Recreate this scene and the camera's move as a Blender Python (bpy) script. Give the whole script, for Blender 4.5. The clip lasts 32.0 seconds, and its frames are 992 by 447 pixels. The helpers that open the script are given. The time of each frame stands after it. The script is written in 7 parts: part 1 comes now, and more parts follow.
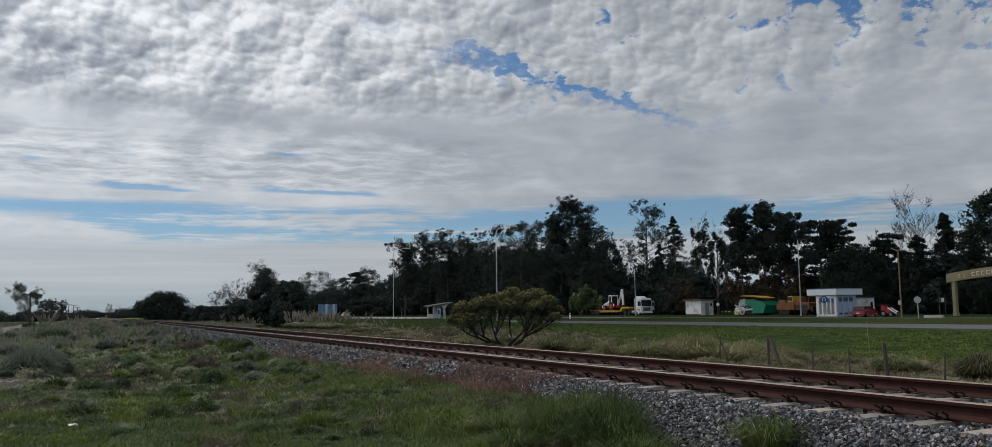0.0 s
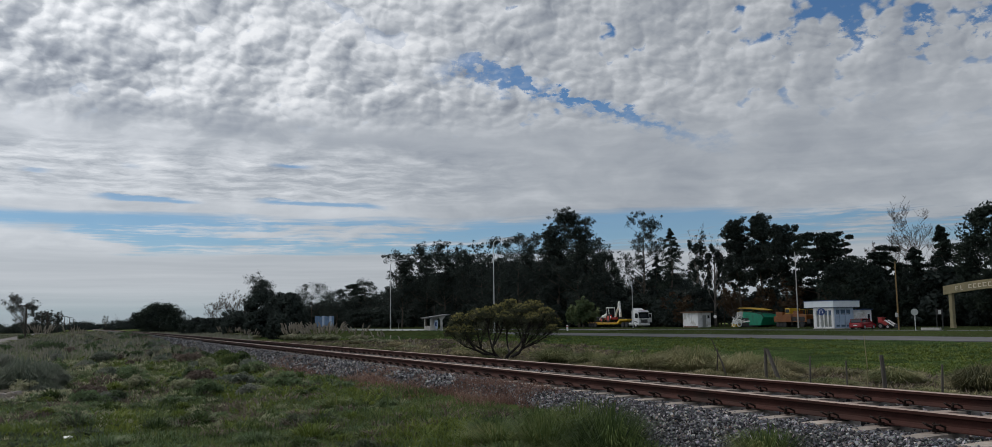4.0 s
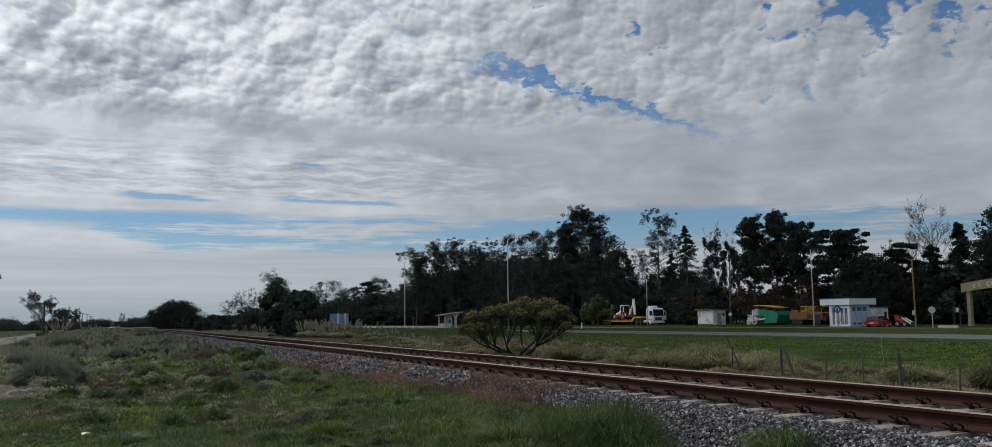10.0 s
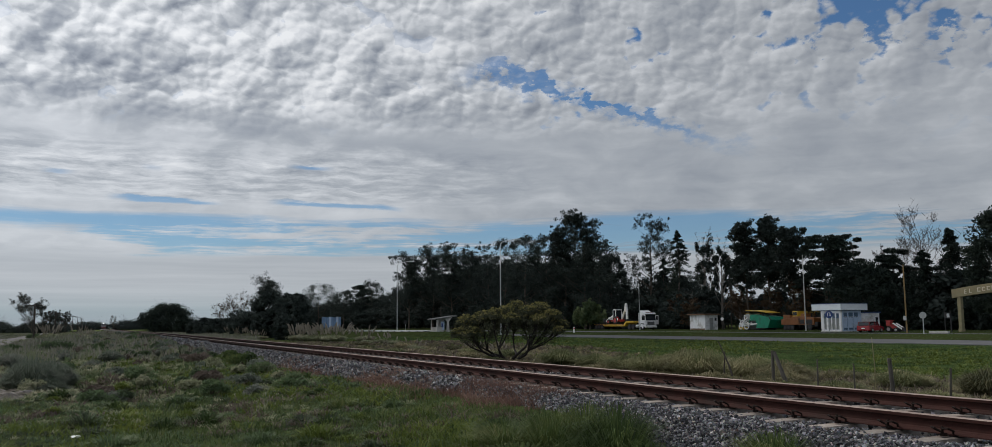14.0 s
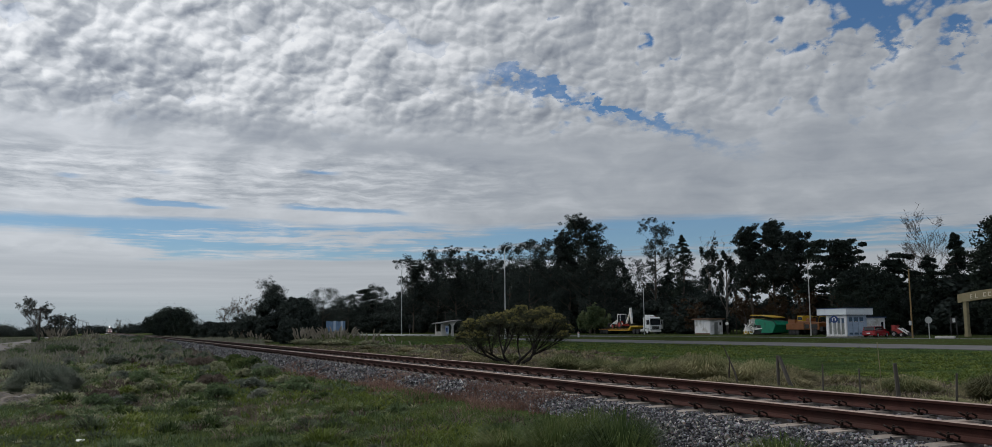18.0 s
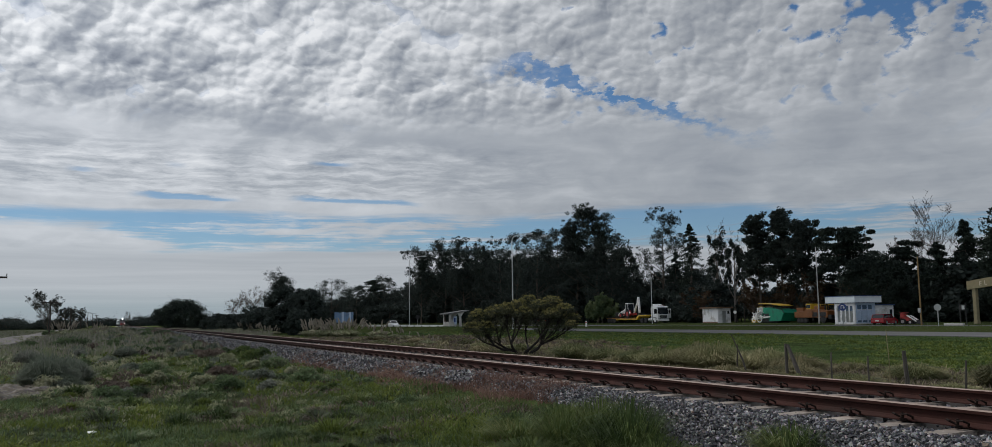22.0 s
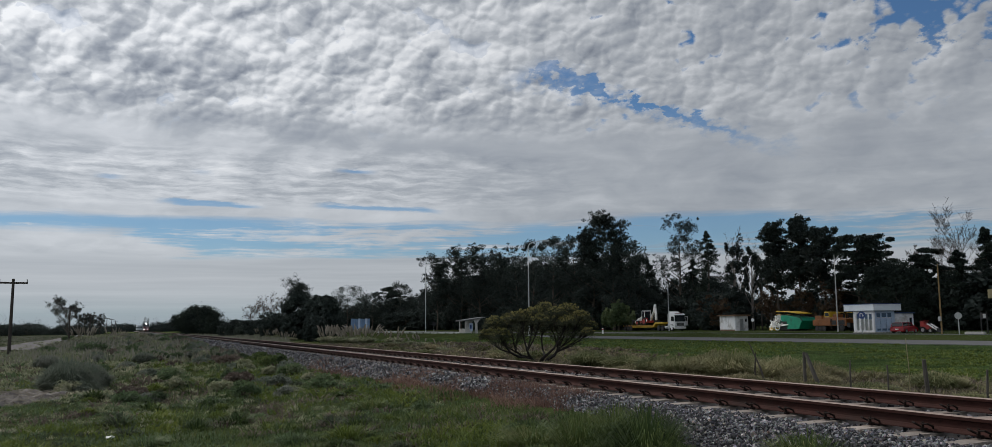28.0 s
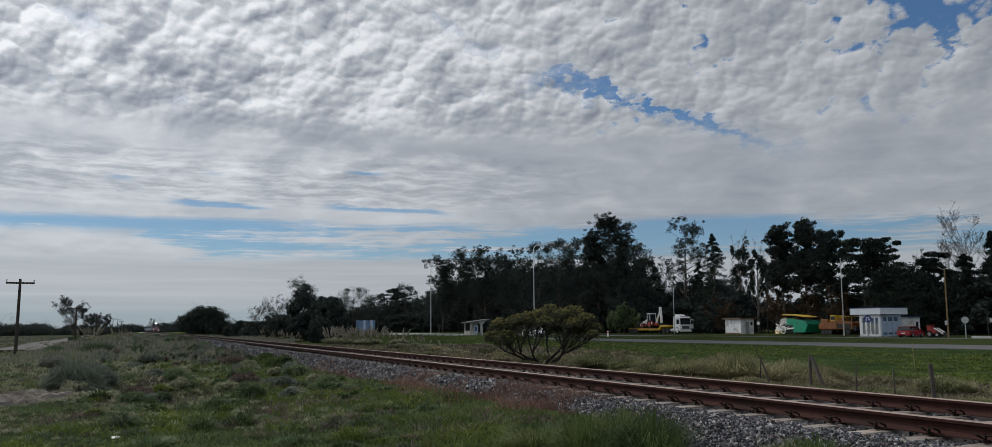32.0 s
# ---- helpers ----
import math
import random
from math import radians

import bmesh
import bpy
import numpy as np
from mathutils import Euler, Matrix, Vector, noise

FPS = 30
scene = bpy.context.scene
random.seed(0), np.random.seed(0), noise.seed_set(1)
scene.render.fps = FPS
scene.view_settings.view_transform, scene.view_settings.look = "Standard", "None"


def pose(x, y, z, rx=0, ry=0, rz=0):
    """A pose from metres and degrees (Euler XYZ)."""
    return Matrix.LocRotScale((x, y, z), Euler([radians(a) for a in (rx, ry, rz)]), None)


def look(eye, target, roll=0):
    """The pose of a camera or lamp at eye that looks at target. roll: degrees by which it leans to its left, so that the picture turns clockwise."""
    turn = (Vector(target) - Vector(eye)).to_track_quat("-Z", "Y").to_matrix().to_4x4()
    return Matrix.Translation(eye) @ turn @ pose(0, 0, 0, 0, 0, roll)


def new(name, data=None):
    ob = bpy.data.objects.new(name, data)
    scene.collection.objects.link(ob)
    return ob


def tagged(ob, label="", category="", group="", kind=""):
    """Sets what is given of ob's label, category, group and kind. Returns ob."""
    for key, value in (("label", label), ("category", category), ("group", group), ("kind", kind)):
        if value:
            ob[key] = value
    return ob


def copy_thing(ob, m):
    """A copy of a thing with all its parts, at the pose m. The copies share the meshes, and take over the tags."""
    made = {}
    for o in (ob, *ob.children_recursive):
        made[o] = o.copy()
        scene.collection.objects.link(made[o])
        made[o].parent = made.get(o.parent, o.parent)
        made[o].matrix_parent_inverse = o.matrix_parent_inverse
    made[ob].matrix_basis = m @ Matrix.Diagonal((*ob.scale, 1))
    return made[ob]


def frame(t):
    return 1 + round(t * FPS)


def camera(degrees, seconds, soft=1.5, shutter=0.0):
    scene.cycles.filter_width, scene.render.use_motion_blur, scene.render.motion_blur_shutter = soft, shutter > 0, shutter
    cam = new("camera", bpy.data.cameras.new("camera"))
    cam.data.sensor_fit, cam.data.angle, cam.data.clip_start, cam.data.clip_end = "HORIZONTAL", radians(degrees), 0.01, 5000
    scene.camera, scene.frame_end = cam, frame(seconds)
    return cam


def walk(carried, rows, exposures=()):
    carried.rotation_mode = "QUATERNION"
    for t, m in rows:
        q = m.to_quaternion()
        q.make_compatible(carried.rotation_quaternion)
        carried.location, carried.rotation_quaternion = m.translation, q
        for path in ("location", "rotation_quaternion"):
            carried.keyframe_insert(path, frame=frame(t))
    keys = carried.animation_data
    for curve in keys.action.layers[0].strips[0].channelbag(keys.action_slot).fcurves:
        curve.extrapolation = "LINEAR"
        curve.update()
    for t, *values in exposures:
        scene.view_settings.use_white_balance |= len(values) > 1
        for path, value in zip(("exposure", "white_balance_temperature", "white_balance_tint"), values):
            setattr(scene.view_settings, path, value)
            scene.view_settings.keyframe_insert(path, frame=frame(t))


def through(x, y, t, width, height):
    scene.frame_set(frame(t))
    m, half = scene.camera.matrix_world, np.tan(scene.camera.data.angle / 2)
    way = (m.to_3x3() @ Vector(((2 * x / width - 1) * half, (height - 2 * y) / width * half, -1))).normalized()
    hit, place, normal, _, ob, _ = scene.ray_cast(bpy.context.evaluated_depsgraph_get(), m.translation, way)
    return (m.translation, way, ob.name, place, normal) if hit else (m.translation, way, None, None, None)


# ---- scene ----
# Metres. +Y runs along the railway towards its vanishing point, +X lies square to it, z = 0 is the meadow beside the line.
cam = camera(58.6, 32.0, soft=0.6)
EYE_Z = 1.60
# seconds, heading from +Y, pitch, lean to the right (degrees)
HEADINGS = [
    (0, 24.20, 5.63, 0.83), (0.5, 24.21, 5.91, 0.82), (1, 24.27, 6.18, 0.83),
    (1.5, 24.27, 6.31, 0.76), (2, 24.32, 6.38, 0.78), (2.5, 24.34, 6.41, 0.74),
    (3, 24.36, 6.45, 0.73), (3.5, 24.39, 6.46, 0.76), (5.5, 24.27, 5.94, 0.84),
    (6, 24.18, 5.96, 0.30), (6.5, 23.49, 5.99, -0.12), (7, 22.71, 6.05, -0.53),
    (7.5, 22.38, 6.09, -0.77), (8, 22.35, 6.12, -0.67), (8.5, 22.67, 6.16, -0.24),
    (9, 23.23, 6.19, 0.08), (9.5, 23.26, 6.23, 0.43), (10, 23.47, 6.25, 0.76),
    (10.5, 23.62, 6.30, 0.74), (11, 23.74, 6.32, 0.74), (11.5, 23.78, 6.35, 0.75),
    (12, 23.80, 6.40, 0.97), (12.5, 23.85, 6.42, 1.04), (13, 23.89, 6.41, 0.93),
    (13.5, 23.89, 6.46, 0.70), (14, 23.94, 6.50, 0.56), (14.5, 23.94, 6.52, 0.50),
    (16.5, 23.88, 6.66, 0.60), (17, 23.82, 6.70, 0.63), (17.5, 23.74, 6.74, 0.57),
    (18, 23.65, 6.78, 0.48), (18.5, 23.60, 6.80, 0.35), (19, 23.54, 6.84, 0.35),
    (19.5, 23.49, 6.87, 0.35), (20, 23.53, 6.92, 0.23), (20.5, 23.30, 6.93, 0.19),
    (21, 23.22, 6.37, 0.61), (21.5, 23.24, 6.11, 0.75), (22, 23.18, 6.15, 0.85),
    (22.5, 22.99, 6.20, 0.90), (23, 22.88, 6.22, 0.97), (23.5, 22.75, 6.25, 0.93),
    (24, 22.72, 6.30, 0.90), (24.5, 22.68, 6.34, 0.87), (25, 22.44, 6.37, 0.79),
    (25.5, 22.34, 6.42, 0.69), (27.5, 22.24, 6.59, 0.71), (28, 22.13, 6.61, 0.66),
    (28.5, 22.02, 6.65, 0.62), (29, 21.98, 6.69, 0.62), (29.5, 21.94, 6.72, 0.59),
    (30, 21.88, 6.77, 0.58), (30.5, 21.91, 6.77, 0.58), (31, 21.87, 6.75, 0.54),
    (31.5, 21.86, 6.72, 0.47), (32, 21.77, 6.75, 0.40),
]
walk(cam, [(t, pose(0, 0, EYE_Z, 90 + p, 0, -h) @ pose(0, 0, 0, 0, 0, -r)) for t, h, p, r in HEADINGS], exposures=[(0, 0.02, 6390, 10), (10, -0.01, 6390, 10), (20, -0.07, 6390, 10), (32, -0.07, 6390, 10)])

# ---- world, sun, exposure ----
SUN_AZ, SUN_EL = -30.0, 47.0          # from +Y towards +X, and above the horizon
world = bpy.data.worlds.new("world")
scene.world = world
world.use_nodes = True
wn, wl = world.node_tree.nodes, world.node_tree.links
wn.clear()
sky = wn.new("ShaderNodeTexSky")
sky.sky_type, sky.sun_disc = "NISHITA", False
sky.sun_elevation, sky.sun_rotation = radians(SUN_EL), radians(SUN_AZ)
sky.air_density, sky.dust_density, sky.ozone_density = 1.0, 0.0, 3.0
bg = wn.new("ShaderNodeBackground")
bg.inputs["Strength"].default_value = 0.062
wo = wn.new("ShaderNodeOutputWorld")
tint = wn.new("ShaderNodeMix")
tint.data_type, tint.blend_type = "RGBA", "MULTIPLY"
tint.inputs["Factor"].default_value, tint.inputs["B"].default_value = 1.0, (0.70, 0.90, 1.06, 1)
wl.new(sky.outputs[0], tint.inputs["A"])
# pale haze low over the horizon
wco = wn.new("ShaderNodeTexCoord")
wsep = wn.new("ShaderNodeSeparateXYZ")
wl.new(wco.outputs["Generated"], wsep.inputs[0])
low = wn.new("ShaderNodeMapRange")
low.interpolation_type = "SMOOTHSTEP"
for key, value in (("From Min", 0.10), ("From Max", 0.0), ("To Min", 0.0), ("To Max", 0.9)):
    low.inputs[key].default_value = value
wl.new(wsep.outputs["Z"], low.inputs["Value"])
haze = wn.new("ShaderNodeMix")
haze.data_type = "RGBA"
haze.inputs["B"].default_value = (5.3, 6.1, 6.9, 1)
wl.new(low.outputs[0], haze.inputs["Factor"])
wl.new(tint.outputs["Result"], haze.inputs["A"])
wl.new(haze.outputs["Result"], bg.inputs["Color"])
wl.new(bg.outputs[0], wo.inputs["Surface"])

sun = new("sun", bpy.data.lights.new("sun", "SUN"))
# most of it is lost in the sheet of cloud
sun.data.energy, sun.data.angle, sun.data.color = 16.0, radians(4), (1.0, 0.95, 0.87)
sa, se = radians(SUN_AZ), radians(SUN_EL)
to_sun = Vector((math.sin(sa) * math.cos(se), math.cos(sa) * math.cos(se), math.sin(se)))
sun.matrix_world = look(to_sun * 100, (0, 0, 0))
scene.view_settings.exposure = 0.0


# ---- materials ----
def node_mat(name):
    m = bpy.data.materials.new(name)
    m.use_nodes = True
    return m, m.node_tree.nodes, m.node_tree.links, m.node_tree.nodes["Principled BSDF"]


def ramp(n, stops, interp="LINEAR"):
    r = n.new("ShaderNodeValToRGB")
    r.color_ramp.interpolation = interp
    e = r.color_ramp.elements
    while len(e) < len(stops):
        e.new(0.5)
    for el, (p, c) in zip(e, stops):
        el.position, el.color = p, (*c, 1) if len(c) == 3 else c
    return r


def tex(n, l, coord, scale, detail=4.0, rough=0.55, stretch=None):
    t = n.new("ShaderNodeTexNoise")
    t.inputs["Scale"].default_value, t.inputs["Detail"].default_value, t.inputs["Roughness"].default_value = scale, detail, rough
    if stretch:
        mp = n.new("ShaderNodeMapping")
        mp.inputs["Scale"].default_value = stretch
        l.new(coord, mp.inputs["Vector"])
        coord = mp.outputs[0]
    l.new(coord, t.inputs["Vector"])
    return t


def surf(name, c1, c2, scale=3.0, rough=0.8, metal=0.0, bump=0.2, fine=30.0, stain=None, stain_scale=0.7, vary=0.0, stretch=None, spec=0.5):
    """A surface of two tones in grain and patches, with stains and fine relief. vary: how far each object differs."""
    m, n, l, b = node_mat(name)
    co = n.new("ShaderNodeTexCoord").outputs["Object"]
    t1, t2 = tex(n, l, co, scale, 5, 0.6, stretch), tex(n, l, co, fine, 3, 0.6, stretch)
    mx = n.new("ShaderNodeMath")
    mx.operation = "MULTIPLY_ADD"
    mx.inputs[1].default_value, mx.inputs[2].default_value = 0.35, 0.0
    l.new(t2.outputs["Fac"], mx.inputs[0])
    ad = n.new("ShaderNodeMath")
    ad.operation = "MULTIPLY_ADD"
    ad.inputs[1].default_value = 0.65
    l.new(t1.outputs["Fac"], ad.inputs[0])
    l.new(mx.outputs[0], ad.inputs[2])
    r = ramp(n, [(0.34, c1), (0.66, c2)])
    l.new(ad.outputs[0], r.inputs[0])
    col = r.outputs[0]
    if stain:
        t3 = tex(n, l, co, stain_scale, 6, 0.65)
        rs = ramp(n, [(0.5, (0, 0, 0)), (0.72, (1, 1, 1))])
        l.new(t3.outputs["Fac"], rs.inputs[0])
        mc = n.new("ShaderNodeMix")
        mc.data_type = "RGBA"
        mc.inputs["B"].default_value = (*stain, 1)
        l.new(rs.outputs[0], mc.inputs["Factor"])
        l.new(col, mc.inputs["A"])
        col = mc.outputs["Result"]
    if vary:
        oi, hs = n.new("ShaderNodeObjectInfo"), n.new("ShaderNodeHueSaturation")
        mr = n.new("ShaderNodeMapRange")
        mr.inputs["To Min"].default_value, mr.inputs["To Max"].default_value = 1 - vary, 1 + vary
        l.new(oi.outputs["Random"], mr.inputs["Value"])
        l.new(mr.outputs[0], hs.inputs["Value"])
        l.new(col, hs.inputs["Color"])
        col = hs.outputs[0]
    l.new(col, b.inputs["Base Color"])
    b.inputs["Roughness"].default_value, b.inputs["Metallic"].default_value = rough, metal
    b.inputs["Specular IOR Level"].default_value = spec
    if bump:
        bp = n.new("ShaderNodeBump")
        bp.inputs["Strength"].default_value, bp.inputs["Distance"].default_value = bump, 0.02
        l.new(ad.outputs[0], bp.inputs["Height"])
        l.new(bp.outputs[0], b.inputs["Normal"])
    return m


def leafy(name, tones, rough=0.6, patch=0.25, through=0.25, speckle=0.45):
    """Leaves and blades: a tone for each piece, drifting in patches over the ground, and a little light through them."""
    m, n, l, b = node_mat(name)
    geo = n.new("ShaderNodeNewGeometry")
    t = tex(n, l, geo.outputs["Position"], patch, 4, 0.6)
    a = n.new("ShaderNodeMath")
    a.operation = "MULTIPLY_ADD"
    a.inputs[1].default_value = speckle
    l.new(geo.outputs["Random Per Island"], a.inputs[0])
    s = n.new("ShaderNodeMath")
    s.operation = "MULTIPLY_ADD"
    s.inputs[1].default_value, s.inputs[2].default_value = 2.3, -0.88
    l.new(t.outputs["Fac"], s.inputs[0])
    l.new(s.outputs[0], a.inputs[2])
    r = ramp(n, [(i / (len(tones) - 1), c) for i, c in enumerate(tones)])
    l.new(a.outputs[0], r.inputs[0])
    l.new(r.outputs[0], b.inputs["Base Color"])
    b.inputs["Roughness"].default_value = rough
    b.inputs["Specular IOR Level"].default_value = 0.06
    tr = n.new("ShaderNodeBsdfTranslucent")
    l.new(r.outputs[0], tr.inputs["Color"])
    mix = n.new("ShaderNodeMixShader")
    mix.inputs[0].default_value = through
    l.new(b.outputs[0], mix.inputs[1])
    l.new(tr.outputs[0], mix.inputs[2])
    l.new(mix.outputs[0], n["Material Output"].inputs["Surface"])
    return m


def glow(name, c, strength):
    m, n, l, b = node_mat(name)
    b.inputs["Base Color"].default_value = (*c, 1)
    b.inputs["Emission Color"].default_value, b.inputs["Emission Strength"].default_value = (*c, 1), strength
    return m


def glass(name, c=(0.02, 0.025, 0.03), rough=0.08):
    m, n, l, b = node_mat(name)
    b.inputs["Base Color"].default_value = (*c, 1)
    b.inputs["Roughness"].default_value, b.inputs["IOR"].default_value = rough, 1.5
    return m


M = {
    "rail_side": surf("rusty rail", (0.026, 0.0100, 0.0085), (0.052, 0.020, 0.016), 6, 0.85, 0.0, 0.3, 60, (0.022, 0.013, 0.011), 1.5, spec=0.15),
    "rail_head": surf("worn rail head", (0.18, 0.122, 0.10), (0.28, 0.205, 0.17), 9, 0.62, 0.0, 0.05, 80, stretch=(1, 0.1, 1)),
    "concrete_tie": surf("sleeper concrete", (0.18, 0.155, 0.135), (0.34, 0.295, 0.26), 7, 0.9, 0, 0.4, 50, (0.11, 0.07, 0.055), 2.5, vary=0.25),
    "clip": surf("rusty spring steel", (0.008, 0.006, 0.006), (0.024, 0.015, 0.012), 20, 0.8, 0.0, 0.2, 90, spec=0.1),
    "stone": None,
    "asphalt": surf("weathered asphalt", (0.085, 0.085, 0.09), (0.135, 0.135, 0.138), 0.6, 0.92, 0, 0.15, 12, (0.07, 0.07, 0.072), 0.12, spec=0.2),
    "panel_blue": surf("faded blue panel", (0.10, 0.19, 0.34), (0.20, 0.30, 0.46), 2, 0.7, 0, 0.05, 20, (0.10, 0.14, 0.20), 1.0),
    "paint_white": surf("white paint", (0.78, 0.78, 0.77), (0.88, 0.88, 0.87), 2.0, 0.55, 0, 0.05, 20, (0.55, 0.53, 0.48), 0.8),
    "wall_white": surf("whitewashed wall", (0.78, 0.79, 0.80), (0.89, 0.89, 0.90), 1.5, 0.85, 0, 0.15, 18, (0.42, 0.40, 0.36), 0.9),
    # shade tint of the kiosk's side face; also its blinds, poster and billboard panels
    "pale_blue": surf("pale blue for wall shade and panels", (0.36, 0.46, 0.60), (0.48, 0.58, 0.72), 1.5, 0.8, 0, 0.1, 18, (0.34, 0.38, 0.45), 0.9),
    "trim_blue": surf("dark blue paint", (0.03, 0.06, 0.16), (0.06, 0.10, 0.22), 3, 0.5, 0, 0.05),
    "sign_blue": surf("sign blue", (0.02, 0.05, 0.18), (0.03, 0.07, 0.24), 4, 0.4, 0, 0.02),
    "galv": surf("galvanised steel", (0.36, 0.38, 0.38), (0.52, 0.53, 0.52), 4, 0.5, 0.5, 0.05, 40),
    "steel_dark": surf("dark steel", (0.02, 0.02, 0.022), (0.05, 0.05, 0.05), 5, 0.55, 0.3, 0.1),
    "rubber": surf("tyre rubber", (0.012, 0.012, 0.012), (0.03, 0.03, 0.03), 8, 0.85, 0, 0.2),
    "wood_post": surf("grey weathered wood", (0.040, 0.035, 0.031), (0.105, 0.094, 0.082), 6, 0.9, 0, 0.5, 40, stretch=(4, 4, 0.4), vary=0.2),
    "wood_dark": surf("dark creosoted wood", (0.025, 0.02, 0.018), (0.06, 0.05, 0.04), 5, 0.85, 0, 0.3, 30, stretch=(4, 4, 0.4)),
    "wood_yellow": surf("yellow ochre pole paint", (0.19, 0.125, 0.05), (0.28, 0.19, 0.08), 4, 0.8, 0, 0.2, 30, (0.25, 0.17, 0.07), 1.5),
    "ochre": surf("ochre plaster", (0.21, 0.185, 0.105), (0.31, 0.27, 0.16), 1.2, 0.9, 0, 0.2, 20, (0.32, 0.25, 0.14), 0.8),
    "letters": surf("faded cream letters", (0.55, 0.50, 0.38), (0.66, 0.60, 0.47), 4, 0.8, 0, 0.05),
    "roof_brown": surf("brown fibre roof", (0.14, 0.08, 0.05), (0.24, 0.15, 0.10), 3, 0.9, 0, 0.3),
    "concrete": surf("weathered concrete", (0.36, 0.35, 0.33), (0.56, 0.55, 0.52), 1.5, 0.9, 0, 0.25, 25, (0.25, 0.24, 0.22), 0.8),
    "roof_grey": surf("dark weathered concrete roof", (0.10, 0.10, 0.10), (0.19, 0.19, 0.185), 1.5, 0.9, 0, 0.25, 25),
    "car_red": surf("red car paint", (0.25, 0.010, 0.016), (0.33, 0.016, 0.022), 2, 0.22, 0, 0.0),
    "car_white": surf("white car paint", (0.82, 0.83, 0.84), (0.89, 0.89, 0.89), 2, 0.25, 0, 0.0),
    "car_black": surf("black car paint", (0.010, 0.011, 0.013), (0.020, 0.021, 0.024), 2, 0.2, 0, 0.0),
    "glass": glass("vehicle glass"),
    "glass_blue": glass("bluish window glass", (0.10, 0.15, 0.22), 0.12),
    "blind": surf("grey woven blind", (0.20, 0.215, 0.205), (0.29, 0.305, 0.29), 6, 0.9, 0, 0.2, 40),
    "fascia": surf("painted pale fascia", (0.74, 0.80, 0.84), (0.82, 0.87, 0.90), 2, 0.6, 0, 0.05, 20, (0.68, 0.72, 0.75), 0.7),
    "rim": surf("alloy rim", (0.45, 0.45, 0.46), (0.62, 0.62, 0.63), 6, 0.35, 0.6, 0.0),
    "lamp_red": surf("red tail lamp", (0.30, 0.01, 0.01), (0.42, 0.02, 0.02), 6, 0.25, 0, 0.0),
    "lamp_clear": surf("clear headlamp", (0.6, 0.62, 0.65), (0.75, 0.76, 0.78), 6, 0.15, 0.2, 0.0),
    "green": surf("green machine paint", (0.00, 0.20, 0.11), (0.01, 0.28, 0.16), 1.5, 0.45, 0, 0.05, 20, (0.02, 0.12, 0.08), 1.2),
    "yellow": surf("machine yellow", (0.55, 0.34, 0.02), (0.68, 0.45, 0.04), 1.5, 0.45, 0, 0.05, 20, (0.35, 0.22, 0.03), 1.2),
    "orange": surf("machine orange", (0.165, 0.056, 0.014), (0.25, 0.092, 0.022), 1.5, 0.5, 0, 0.05, 20, (0.22, 0.09, 0.03), 1.0),
    "red_dull": surf("dull red paint", (0.33, 0.03, 0.03), (0.45, 0.06, 0.05), 3, 0.55, 0, 0.05),
    "headlight": glow("lit headlight", (1.0, 0.96, 0.88), 13.0),
    "train_dark": surf("dark locomotive paint", (0.02, 0.035, 0.05), (0.05, 0.07, 0.09), 2, 0.5, 0, 0.05),
    "train_red": surf("dark red nose paint", (0.085, 0.014, 0.014), (0.13, 0.022, 0.02), 2, 0.5, 0, 0.05),
    "train_light": surf("pale coach paint", (0.13, 0.16, 0.19), (0.20, 0.235, 0.27), 2, 0.5, 0, 0.05),
    "bark": surf("tree bark", (0.045, 0.036, 0.028), (0.12, 0.10, 0.08), 3, 0.95, 0, 0.6, 20, stretch=(3, 3, 0.5)),
    "bark_pale": surf("pale peeling bark", (0.10, 0.088, 0.075), (0.24, 0.215, 0.185), 2, 0.9, 0, 0.3, 12, (0.12, 0.09, 0.07), 0.8),
    "twig": surf("bare grey twigs", (0.060, 0.048, 0.042), (0.125, 0.105, 0.092), 3, 0.95, 0, 0.2),
    "leaf_dark": leafy("dark eucalypt leaves", [(0.026, 0.034, 0.031), (0.047, 0.060, 0.053), (0.073, 0.086, 0.076)], 0.65, 0.2, 0.12, 0.3),
    "leaf_mid": leafy("olive leaves", [(0.053, 0.081, 0.038), (0.105, 0.142, 0.072), (0.185, 0.217, 0.105)], 0.55, 0.25, 0.18),
    "leaf_conifer": leafy("black-green needles", [(0.020, 0.027, 0.024), (0.035, 0.048, 0.038), (0.055, 0.069, 0.051)], 0.75, 0.3, 0.08, 0.3),
    "leaf_brown": leafy("brown winter twigs and leaves", [(0.045, 0.030, 0.020), (0.085, 0.058, 0.038), (0.11, 0.085, 0.055)], 0.8, 0.4, 0.15),
    "leaf_bush": leafy("yellow-tipped acacia leaves", [(0.040, 0.047, 0.032), (0.075, 0.083, 0.054), (0.135, 0.134, 0.080)], 0.6, 1.6, 0.2),
    # yellowish tips; the light on the dome tops is put into this colour
    "leaf_tip": leafy("yellowish acacia tips with painted top light", [(0.142, 0.142, 0.053), (0.246, 0.226, 0.082), (0.378, 0.326, 0.126)], 0.6, 1.6, 0.25),
    "grass_green": leafy("short green grass", [(0.066, 0.074, 0.054), (0.084, 0.113, 0.065), (0.123, 0.179, 0.084), (0.197, 0.212, 0.132)], 0.6, 0.55, 0.3),
    "grass_grey": leafy("rough grey-green grass", [(0.124, 0.147, 0.078), (0.206, 0.228, 0.132), (0.317, 0.323, 0.208), (0.445, 0.418, 0.316)], 0.7, 0.3, 0.3),
